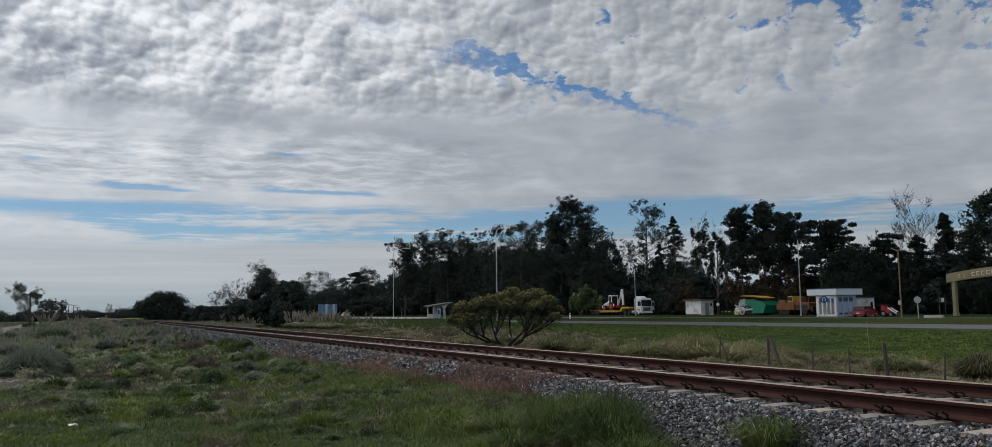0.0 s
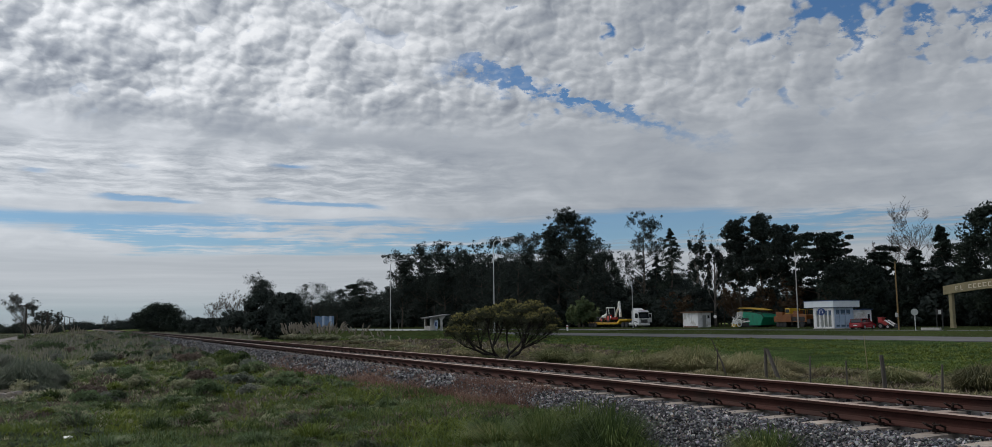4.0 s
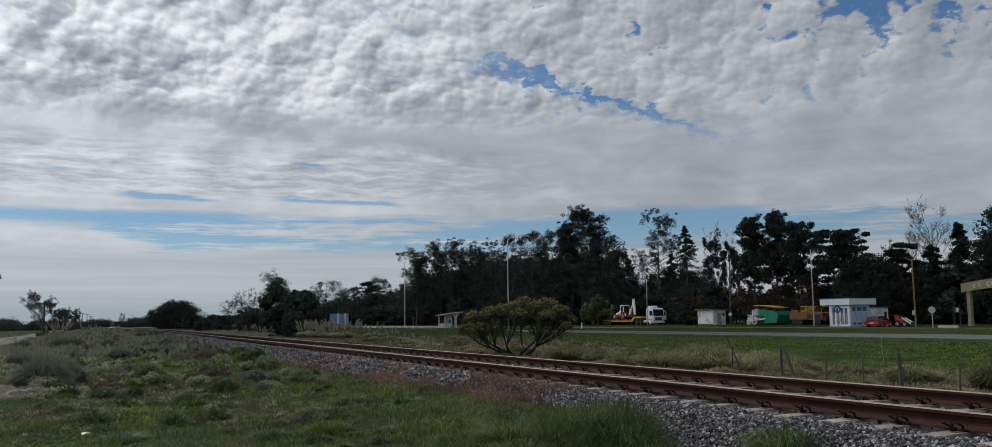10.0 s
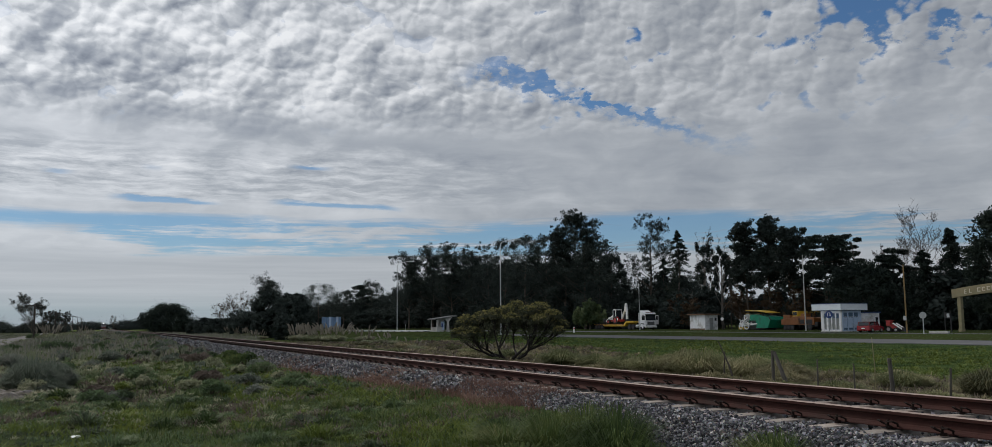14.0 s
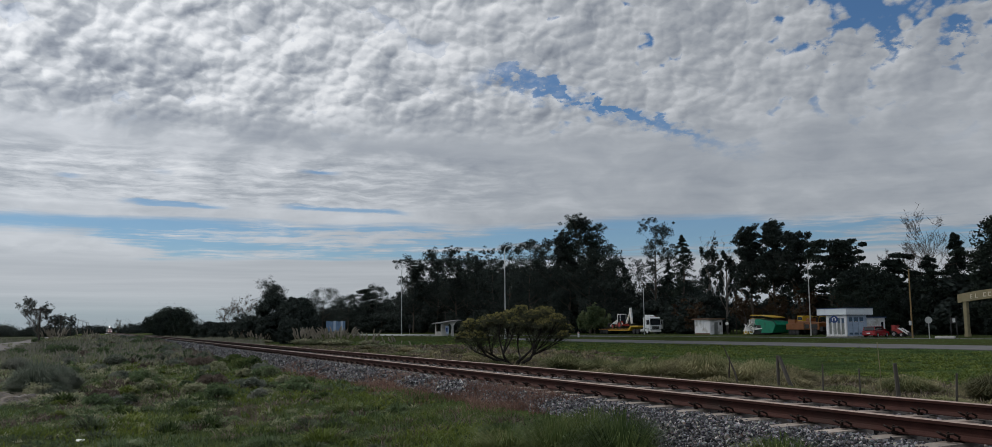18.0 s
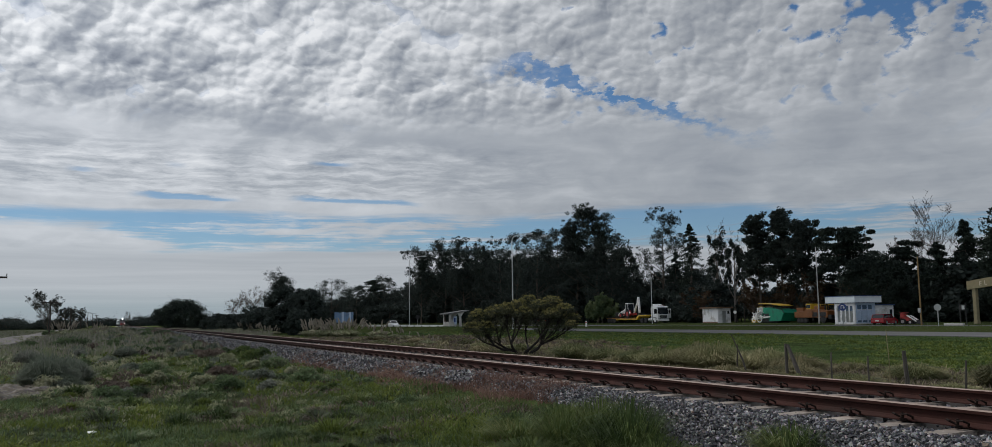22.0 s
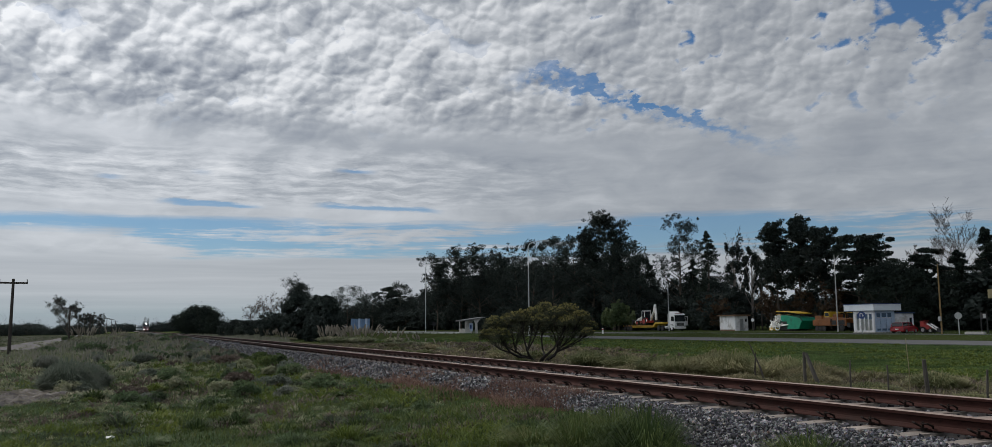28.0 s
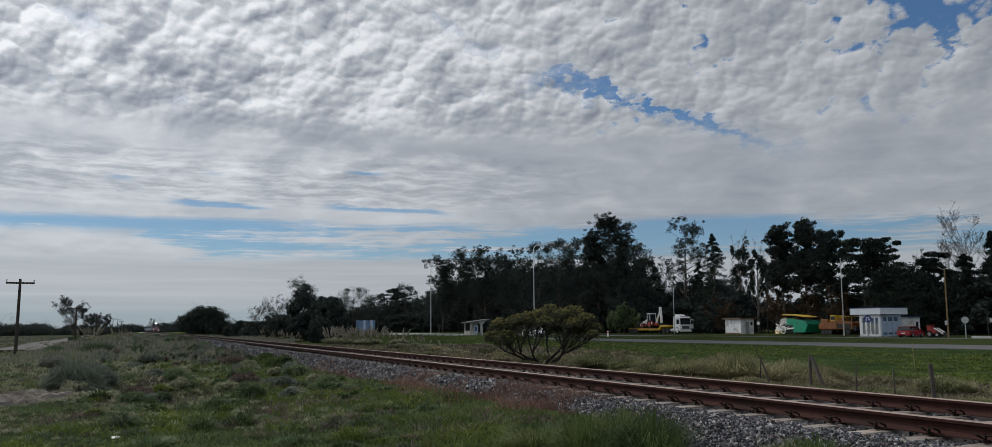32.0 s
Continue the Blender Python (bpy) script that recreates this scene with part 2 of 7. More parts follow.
    "grass_hoary": leafy("hoary grey-green tussock grass", [(0.085, 0.105, 0.076), (0.131, 0.155, 0.121), (0.190, 0.206, 0.170), (0.265, 0.259, 0.232)], 0.7, 0.6, 0.3),
    "grass_pale": leafy("pale lilac-grey rough grass", [(0.109, 0.127, 0.086), (0.172, 0.178, 0.132), (0.265, 0.247, 0.207), (0.172, 0.201, 0.115), (0.299, 0.287, 0.247)], 0.8, 0.22, 0.3),
    "grass_verge": leafy("mown green verge grass", [(0.042, 0.071, 0.027), (0.069, 0.111, 0.042), (0.096, 0.153, 0.055), (0.130, 0.176, 0.069), (0.192, 0.204, 0.098)], 0.7, 0.45, 0.5, 0.25),
    "grass_straw": leafy("dry straw grass", [(0.065, 0.070, 0.042), (0.137, 0.133, 0.073), (0.260, 0.231, 0.137), (0.429, 0.370, 0.234)], 0.7, 0.5, 0.3),
    "grass_olive": leafy("olive rough grass", [(0.058, 0.072, 0.036), (0.128, 0.142, 0.069), (0.232, 0.232, 0.120), (0.377, 0.345, 0.210)], 0.7, 0.6, 0.3),
    "grass_dark": leafy("dark lush grass", [(0.022, 0.036, 0.015), (0.052, 0.080, 0.030), (0.112, 0.150, 0.052), (0.195, 0.200, 0.085)], 0.5, 0.8, 0.25),
    "weed_green": leafy("bright weeds", [(0.071, 0.095, 0.026), (0.112, 0.149, 0.035), (0.178, 0.203, 0.052)], 0.55, 0.9, 0.3),
    "weed_red": leafy("reddish dry weeds", [(0.094, 0.055, 0.044), (0.182, 0.110, 0.088), (0.303, 0.204, 0.165)], 0.8, 0.8, 0.2),
    "weed_brown": leafy("dead brown weeds", [(0.077, 0.062, 0.054), (0.138, 0.110, 0.091), (0.206, 0.168, 0.143)], 0.8, 0.8, 0.2),
    "plume": leafy("pale pampas plumes", [(0.238, 0.208, 0.170), (0.323, 0.289, 0.238), (0.425, 0.387, 0.327)], 0.8, 1.0, 0.35),
    "stem_dark": surf("nearly black crooked stems", (0.010, 0.008, 0.007), (0.028, 0.023, 0.019), 6, 0.9, 0, 0.4, 40),
    # near-black so that the shade between the loose stones is in its colour
    "bed": surf("stone bed, gap shade painted in", (0.020, 0.019, 0.020), (0.055, 0.053, 0.054), 25, 0.95, 0, 0.6, 60),
    "dirt": surf("dry pale dirt", (0.11, 0.095, 0.088), (0.26, 0.235, 0.215), 5, 0.95, 0, 0.4, 20),
}


def stone_mat():
    m, n, l, b = node_mat("crushed grey granite")
    geo = n.new("ShaderNodeNewGeometry")
    r = ramp(n, [(0.0, (0.019, 0.019, 0.022)), (0.35, (0.066, 0.066, 0.074)), (0.6, (0.132, 0.132, 0.144)), (0.8, (0.24, 0.24, 0.252)), (0.88, (0.336, 0.334, 0.336)), (0.93, (0.144, 0.108, 0.084)), (1.0, (0.456, 0.45, 0.444))])
    l.new(geo.outputs["Random Per Island"], r.inputs[0])
    t = tex(n, l, geo.outputs["Position"], 45, 3)
    mc = n.new("ShaderNodeMix")
    mc.data_type, mc.blend_type = "RGBA", "OVERLAY"
    mc.inputs["Factor"].default_value = 0.5
    l.new(r.outputs[0], mc.inputs["A"])
    l.new(t.outputs["Color"], mc.inputs["B"])
    l.new(mc.outputs["Result"], b.inputs["Base Color"])
    b.inputs["Roughness"].default_value = 0.9
    return m


M["stone"] = stone_mat()


def ground_mat():
    """Soil and turf: patches of green, olive and bare brown at several sizes."""
    m, n, l, b = node_mat("meadow turf")
    pos = n.new("ShaderNodeNewGeometry").outputs["Position"]
    t1, t2, t3 = tex(n, l, pos, 0.12, 5, 0.6), tex(n, l, pos, 1.3, 5, 0.65), tex(n, l, pos, 9, 4, 0.7)
    r1 = ramp(n, [(0.35, (0.034, 0.044, 0.017)), (0.55, (0.045, 0.062, 0.021)), (0.7, (0.058, 0.066, 0.028))])
    l.new(t1.outputs["Fac"], r1.inputs[0])
    r2 = ramp(n, [(0.42, (0, 0, 0)), (0.68, (0.5, 0.5, 0.5))])
    l.new(t2.outputs["Fac"], r2.inputs[0])
    mc = n.new("ShaderNodeMix")
    mc.data_type = "RGBA"
    mc.inputs["B"].default_value = (0.048, 0.046, 0.026, 1)
    l.new(r2.outputs[0], mc.inputs["Factor"])
    l.new(r1.outputs[0], mc.inputs["A"])
    m2 = n.new("ShaderNodeMix")
    m2.data_type, m2.blend_type = "RGBA", "OVERLAY"
    m2.inputs["Factor"].default_value = 0.55
    l.new(mc.outputs["Result"], m2.inputs["A"])
    l.new(t3.outputs["Fac"], m2.inputs["B"])
    l.new(m2.outputs["Result"], b.inputs["Base Color"])
    b.inputs["Roughness"].default_value, b.inputs["Specular IOR Level"].default_value = 0.95, 0.0
    bp = n.new("ShaderNodeBump")
    bp.inputs["Strength"].default_value, bp.inputs["Distance"].default_value = 0.6, 0.06
    l.new(t3.outputs["Fac"], bp.inputs["Height"])
    l.new(bp.outputs[0], b.inputs["Normal"])
    return m


M["turf"] = ground_mat()


# ---- building helpers ----
def part(name, bm, material, parent, label=""):
    """Links a bmesh as one mesh object under a thing or a part."""
    me = bpy.data.meshes.new(name)
    bm.normal_update()
    bm.to_mesh(me)
    bm.free()
    me.materials.append(material)
    ob = new(name, me)
    ob.parent = parent
    return tagged(ob, label)


def thing(name, at, label, category, group="", turn=0.0):
    ob = new(name)
    ob.matrix_basis = pose(*at, 0, 0, turn)
    return tagged(ob, label, category, group)


def box(bm, x0, x1, y0, y1, z0, z1, bevel=0.0):
    r = bmesh.ops.create_cube(bm, size=1, matrix=Matrix.Translation(((x0 + x1) / 2, (y0 + y1) / 2, (z0 + z1) / 2)) @ Matrix.Diagonal((x1 - x0, y1 - y0, z1 - z0, 1)))
    if bevel:
        ed = list({e for v in r["verts"] for e in v.link_edges})
        bmesh.ops.bevel(bm, geom=ed, offset=bevel, segments=2, affect="EDGES", profile=0.5)
    return bm


def boxed(*a, bevel=0.0):
    return box(bmesh.new(), *a, bevel=bevel)


def rod(bm, a, b, r0, r1=None, n=8):
    """A tapered round bar from a to b."""
    a, b = Vector(a), Vector(b)
    r1 = r0 if r1 is None else r1
    d = b - a
    mx = Matrix.Translation((a + b) / 2) @ d.to_track_quat("Z", "Y").to_matrix().to_4x4()
    bmesh.ops.create_cone(bm, cap_ends=True, segments=n, radius1=r0, radius2=r1, depth=d.length, matrix=mx)
    return bm


def tube(bm, pts, radii, n=6):
    """A tapered tube along points."""
    pts = [Vector(p) for p in pts]
    rings = []
    for i, p in enumerate(pts):
        d = (pts[min(i + 1, len(pts) - 1)] - pts[max(i - 1, 0)]).normalized()
        u = d.orthogonal().normalized() if i == 0 else (rings_u - d * rings_u.dot(d)).normalized()
        rings_u = u
        w = d.cross(u)
        rings.append([bm.verts.new(p + (u * math.cos(k * math.tau / n) + w * math.sin(k * math.tau / n)) * radii[i]) for k in range(n)])
    for a, b in zip(rings, rings[1:]):
        for k in range(n):
            bm.faces.new((a[k], a[(k + 1) % n], b[(k + 1) % n], b[k]))
    bm.faces.new(list(reversed(rings[0])))
    bm.faces.new(rings[-1])
    return bm


def prism(bm, outline, y0, y1, bevel=0.0):
    """An outline of (x, z) drawn out from y0 to y1."""
    a = [bm.verts.new((x, y0, z)) for x, z in outline]
    b = [bm.verts.new((x, y1, z)) for x, z in outline]
    k = len(a)
    bm.faces.new(a)
    bm.faces.new(list(reversed(b)))
    for i in range(k):
        bm.faces.new((a[i], b[i], b[(i + 1) % k], a[(i + 1) % k]))
    bmesh.ops.recalc_face_normals(bm, faces=bm.faces)
    if bevel:
        bmesh.ops.bevel(bm, geom=list(bm.edges), offset=bevel, segments=2, affect="EDGES", profile=0.5)
    return bm


def mesh_of(name, verts, faces_per, material, smooth=False):
    """A mesh from arrays: verts (n, 3) and an (m, k) index array, or a list of such arrays."""
    if not isinstance(faces_per, list):
        faces_per = [faces_per]
    me = bpy.data.meshes.new(name)
    loops = np.concatenate([f.ravel() for f in faces_per]).astype(np.int32)
    sizes = np.concatenate([np.full(len(f), f.shape[1], np.int32) for f in faces_per])
    me.vertices.add(len(verts))
    me.vertices.foreach_set("co", np.asarray(verts, np.float32).ravel())
    me.loops.add(len(loops))
    me.loops.foreach_set("vertex_index", loops)
    me.polygons.add(len(sizes))
    me.polygons.foreach_set("loop_start", np.concatenate([[0], np.cumsum(sizes)[:-1]]).astype(np.int32))
    me.polygons.foreach_set("use_smooth", np.full(len(sizes), bool(smooth)))
    me.update(calc_edges=True)
    me.materials.append(material)
    return me


# ---- the lie of the land ----
def track_x(y):
    """The railway's middle line: straight, then bending gently towards -X."""
    y = np.asarray(y, float)
    far = np.clip(y - 180, 0, 470)
    return 7.70 - 3.0e-5 * far**2 - np.clip(y - 650, 0, None) * 0.002


GX = [-4000, -60, -18, -9, 2.2, 4.4, 5.2, 5.6, 6.0, 9.4, 9.95, 11.6, 16, 24, 40, 49.5, 57.7, 63, 67, 77, 90, 130, 4000]
GZ = [0.3, 0.1, -0.05, -0.05, 0.0, 0.19, 0.35, 0.41, 0.43, 0.40, 0.25, 0.02, -0.12, -0.14, -0.10, -0.01, 0.06, 0.27, 0.27, 0.27, 0.33, 0.5, 0.5]


def ground_z(x, y, rough=1.0):
    x, y = np.asarray(x, float), np.asarray(y, float)
    s = x - (track_x(y) - 7.70)
    z = np.interp(s, GX, GZ)
    free = np.clip((np.abs(s - 7.7) - 2.2) / 2.5, 0, 1) * np.where((s > 47.5) & (s < 60), 0.0, 1.0) * np.where((s > 66) & (s < 96), 0.15, 1.0)
    b = 0.05 * np.sin(x * 0.9 + 1.3 * np.sin(y * 0.31)) * np.sin(y * 0.55 + 0.7) + 0.03 * np.sin(x * 2.3 + y * 1.1) * np.sin(y * 1.7 - x * 0.6)
    b = b * np.clip((11.5 - s) / 1.5, 0, 1) * np.clip((75 - y) / 45, 0, 1) * np.clip((x + 14) / 4, 0, 1)
    far = 0.10 * np.sin(x * 0.11 + 2) * np.sin(y * 0.07)
    near = -0.16 * np.clip((10.5 - y) / 3.0, 0, 1) * np.clip((s - 3.6) / 1.4, 0, 1) * (s < 9)
    hum = np.clip((s + 3) / 3, 0, 1) * np.clip((4.9 - s) / 1.2, 0, 1) * np.clip((y - 15) / 8, 0, 1) * np.clip((150 - y) / 60, 0, 1)
    humps = hum * 0.17 * (np.sin(x * 1.9 + 1.7 * np.sin(y * 0.42)) * np.sin(y * 0.83 + 0.9 * np.sin(x * 1.3)) + 0.5)
    berm = 0.60 * np.exp(-(((s - 43.6) / 2.3) ** 2)) * np.clip((y - 84) / 24, 0, 1) * np.clip((240 - y) / 40, 0, 1)
    bank = 0.19 * np.exp(-(((s - 63.8) / 2.2) ** 2)) * np.clip((108 - y) / 12, 0, 1)
    hummocks = 0.045 * np.sin(x * 1.3 + 1.4 * np.sin(y * 0.7)) * np.sin(y * 1.5 + 1.2 * np.sin(x * 0.9)) * np.clip((s - 18) / 3, 0, 1) * np.clip((47 - s) / 3, 0, 1) * np.clip((95 - y) / 30, 0, 1)
    toe = -0.11 * np.clip((y - 17) / 8, 0, 1) * np.clip((s - 4.3) / 0.9, 0, 1) * (s < 9)
    left = np.clip((2 - s) / 6, 0, 1) * np.clip((y - 16) / 25, 0, 1) * 0.25
    return z + rough * free * (b + far * np.clip((y - 20) / 40, 0, 1)) + left + near + humps + berm + toe + bank + hummocks


def gz(x, y):
    return float(ground_z(x, y))


# ---- clouds: a broken sheet of altocumulus that drifts slowly ----
CLOUD_H = 80.0


def cloud_mat():
    """Heaps of altocumulus overhead that run together into a streaked sheet, a blue band low down and a pale bank beyond it."""
    m, n, l, b = node_mat("broken altocumulus")
    n.remove(b)
    co = n.new("ShaderNodeTexCoord").outputs["Object"]

    def mth(op, a, b_=None, c=None):
        q = n.new("ShaderNodeMath")
        q.operation = op
        for i, v in enumerate((a, b_, c)):
            if v is None:
                continue
            if isinstance(v, (int, float)):
                q.inputs[i].default_value = v
            else:
                l.new(v, q.inputs[i])
        return q.outputs[0]

    def add(a, *rest):
        for r in rest:
            a = mth("ADD", a, r)
        return a

    def mul(a, *rest):
        for r in rest:
            a = mth("MULTIPLY", a, r)
        return a

    def blend(k, a, c):
        return add(mul(a, mth("SUBTRACT", 1.0, k)), mul(c, k))

    def smooth(v, lo, hi, to0=0.0, to1=1.0):
        q = n.new("ShaderNodeMapRange")
        q.interpolation_type = "SMOOTHSTEP"
        for k, w in (("From Min", lo), ("From Max", hi), ("To Min", to0), ("To Max", to1)):
            if isinstance(w, (int, float)):
                q.inputs[k].default_value = w
            else:
                l.new(w, q.inputs[k])
        l.new(v, q.inputs["Value"])
        return q.outputs[0]

    def vec(x, y):
        c = n.new("ShaderNodeCombineXYZ")
        for i, v in enumerate((x, y)):
            if isinstance(v, (int, float)):
                c.inputs[i].default_value = v
            else:
                l.new(v, c.inputs[i])
        return c.outputs[0]

    def nz(coord, scale, detail=4, rough=0.55, stretch=None):
        """Noise about zero."""
        return add(tex(n, l, coord, scale, detail, rough, stretch).outputs["Fac"], -0.5)

    sc = n.new("ShaderNodeVectorMath")
    sc.operation = "SCALE"
    sc.inputs["Scale"].default_value = 1 / CLOUD_H
    l.new(co, sc.inputs[0])
    u = sc.outputs[0]                       # in heights of the sheet
    sep = n.new("ShaderNodeSeparateXYZ")
    l.new(u, sep.inputs[0])
    ux, uy = sep.outputs[0], sep.outputs[1]
    rad = mth("MAXIMUM", mth("SQRT", add(mul(ux, ux), mul(uy, uy))), 0.3)
    rise = mth("DIVIDE", 1.0, rad)          # how high the sheet stands over the horizon there
    bearing = mth("ARCTAN2", ux, uy)
    lift = mul(mth("POWER", rad, -0.4), 3.3)

    def towers(du, dv):
        """The heaps stand up as well as spread out, so they are drawn by bearing and by a slow power of the distance."""
        return vec(mth("MULTIPLY_ADD", bearing, 1.9, du), add(lift, dv))

    tw = towers(0, 0)
    w1 = tex(n, l, tw, 6.0, 2, 0.5).outputs["Color"]
    w2 = tex(n, l, tw, 26.0, 4, 0.6).outputs["Color"]

    def warped(coord, k1, k2):
        for wv, k in ((w1, k1), (w2, k2)):
            q = n.new("ShaderNodeVectorMath")
            q.operation = "MULTIPLY_ADD"
            q.inputs[1].default_value = (k, k, 0.0)
            l.new(wv, q.inputs[0])
            l.new(coord, q.inputs[2])
            coord = q.outputs[0]
        return coord

    def heads(coord, scale, squash, soft):
        """Rounded heads side by side: 1 in the middle of each, 0 in the seams."""
        mp = n.new("ShaderNodeMapping")
        mp.inputs["Scale"].default_value = (1.0, squash, 1.0)
        l.new(coord, mp.inputs["Vector"])
        v = n.new("ShaderNodeTexVoronoi")
        v.feature = "SMOOTH_F1"
        v.inputs["Scale"].default_value, v.inputs["Smoothness"].default_value = scale, soft
        l.new(mp.outputs[0], v.inputs["Vector"])
        d = v.outputs["Distance"]
        return mth("MULTIPLY_ADD", mul(d, d), -1.7, 1.0)

    def height(du, dv):
        """The relief of the sheet: large heads, smaller ones on them, and ragged edges."""
        c = warped(towers(du, dv), 0.035, 0.016)
        big, small, tiny = heads(c, 11.0, 0.80, 0.06), heads(c, 22.0, 0.85, 0.05), heads(c, 46.0, 0.9, 0.05)
        rag = nz(towers(du, dv), 18.0, 6, 0.55)
        return big, add(mul(big, 0.40), mul(small, 0.30), mul(tiny, 0.13), mul(rag, 0.42))

    big, h = height(0, 0)
    _, h_lee = height(0.008, -0.012)
    relief = mth("SUBTRACT", h_lee, h)
    broad = nz(tw, 3.4, 3, 0.5)
    patch = nz(warped(tw, 0.15, 0.02), 7.5, 4, 0.55)
    streaky = nz(warped(tw, 0.03, 0.006), 4.5, 6, 0.60, (0.30, 2.3, 1.0))
    fine = nz(warped(tw, 0.06, 0.02), 22.0, 5, 0.6, (0.55, 1.7, 1.0))

    left = smooth(bearing, 0.62, 0.05)      # towards the veiled sun
    high = smooth(rise, 0.20, 0.262)        # heaps above, sheet below
    high = blend(smooth(bearing, 0.50, 0.85), high, smooth(rise, 0.17, 0.33))

    # tone of the heaps: thick middles grey, thin rims and sunward sides white
    core = mul(smooth(big, 0.25, 0.80), smooth(patch, -0.16, 0.12))
    heap = add(blend(left, 0.575, 0.70), mul(relief, blend(left, 0.72, 1.15), smooth(bearing, 0.60, 0.95, 1.0, 0.7)), mul(core, blend(left, -0.08, -0.24)), mul(broad, -0.30), mul(patch, -0.45), mul(fine, 0.10))
    # tone of the sheet: long soft streaks, ripples low on the sunward side
    ripple = mul(fine, smooth(bearing, 0.55, 0.2), smooth(rise, 0.21, 0.175), smooth(rise, 0.125, 0.15))
    sheet = add(blend(left, 0.53, 0.65), mul(streaky, 0.24), mul(patch, -0.42), mul(broad, -0.30), mul(ripple, 0.95), mul(fine, 0.06))
    tone = blend(high, sheet, heap)
    # a long smudge of thicker cloud between the two
    smudge = add(rise, mul(bearing, 0.105), -0.232, mul(patch, 0.06))
    smudge = mul(smooth(mth("ABSOLUTE", smudge), 0.026, 0.0), smooth(bearing, 0.55, 0.25))
    tone = add(tone, mul(smudge, -0.17))
    # the far bank is pale and even
    bank = smooth(rise, 0.086, 0.070)
    tone = blend(bank, tone, add(0.575, mul(streaky, 0.30)))

    # openings: a long streak, the corner beyond it, slits, and a far band
    ragged = add(mul(h, 0.55), mul(nz(tw, 30.0, 5, 0.65), 0.5), -0.22)
    fleck = nz(tw, 30.0, 4, 0.6)
    line = add(mul(ux, 0.44), 2.58, mul(uy, -1.0), mul(ragged, 0.40), mul(smooth(ux, 2.2, 4.2), 0.15), mul(fleck, 0.3))
    streak = mul(smooth(mth("ABSOLUTE", line), blend(smooth(ux, 1.2, 2.0), 0.23, 0.17), 0.0), smooth(ux, 1.10, 1.30), smooth(ux, 3.7, 2.2), smooth(nz(tw, 20.0, 5, 0.65), -0.14, 0.04, 0.4, 1.0))
    corner = mul(smooth(add(bearing, mul(ragged, 0.10)), 0.68, 0.78), smooth(add(rise, mul(bearing, 0.10), mul(ragged, 0.12), mul(fleck, 0.08)), 0.352, 0.405))
    slit = None
    for b0, b1, e0, fall in ((-0.020, 0.105, 0.1385, 0.035), (0.145, 0.305, 0.1392, 0.047), (-0.085, -0.045, 0.160, 0.0), (0.010, 0.040, 0.171, 0.0), (0.16, 0.22, 0.178, 0.02)):
        off = add(rise, mul(add(bearing, -b0), fall), -e0, mul(streaky, 0.012), mul(fine, 0.010))
        one = mul(smooth(mth("ABSOLUTE", off), 0.0042, 0.0008), smooth(bearing, b0, b0 + 0.03), smooth(bearing, b1, b1 - 0.03))
        slit = one if slit is None else mth("MAXIMUM", slit, one)
    edge = add(rise, mul(streaky, 0.040), mul(nz(vec(mul(bearing, 3.0), 0), 1.3, 3), 0.035))
    foot = smooth(add(bearing, mul(streaky, 0.35)), -0.05, 0.07, 0.098, 0.072)
    band = mul(smooth(edge, 0.123, 0.111), smooth(edge, foot, add(foot, 0.010)))
    band = mul(band, smooth(add(streaky, mul(fine, 0.4)), 0.14, -0.02))
    h_cut = add(h, mul(streak, -0.55), mul(corner, -0.40), mul(nz(tw, 34.0, 5, 0.65), 0.34))
    cover_heap = smooth(h_cut, blend(left, -0.04, -0.22), blend(left, 0.17, 0.02))
    cover_heap = mth("MAXIMUM", cover_heap, mul(smooth(bearing, 0.52, 0.30), 0.80))
    cover_heap = mul(cover_heap, mth("SUBTRACT", 1.0, mul(streak, smooth(nz(tw, 24.0, 5, 0.6), 0.14, -0.02), 0.75)))
    cover_sheet = mth("SUBTRACT", 0.97, add(mul(slit, 0.75), mul(band, 0.86), mul(streak, 0.75)))
    cover_sheet = mth("MAXIMUM", cover_sheet, 0.0)
    cover = blend(high, cover_sheet, cover_heap)
    cover = mul(cover, smooth(rad, 60.0, 16.0, 0.1, 1.0), 0.97)
    cover = blend(smooth(rise, 0.5, 0.8), cover, 0.86)     # overhead the veil is even

    shade = ramp(n, [(0.10, (0.205, 0.228, 0.272)), (0.35, (0.335, 0.362, 0.405)), (0.55, (0.475, 0.50, 0.53)), (0.75, (0.68, 0.70, 0.725)), (0.95, (0.87, 0.88, 0.89))])
    l.new(tone, shade.inputs[0])
    # brighter towards the veiled sun
    sunward = mul(smooth(bearing, 0.78, -0.35), smooth(rad, 6.5, 2.6, 0.55, 1.0))
    em, tr, mix = n.new("ShaderNodeEmission"), n.new("ShaderNodeBsdfTransparent"), n.new("ShaderNodeMixShader")
    l.new(shade.outputs[0], em.inputs["Color"])
    l.new(mth("MULTIPLY_ADD", sunward, 0.34, 0.80), em.inputs["Strength"])
    l.new(cover, mix.inputs[0])
    l.new(tr.outputs[0], mix.inputs[1])
    l.new(em.outputs[0], mix.inputs[2])
    l.new(mix.outputs[0], n["Material Output"].inputs["Surface"])
    m.cycles.emission_sampling = "NONE"
    return m


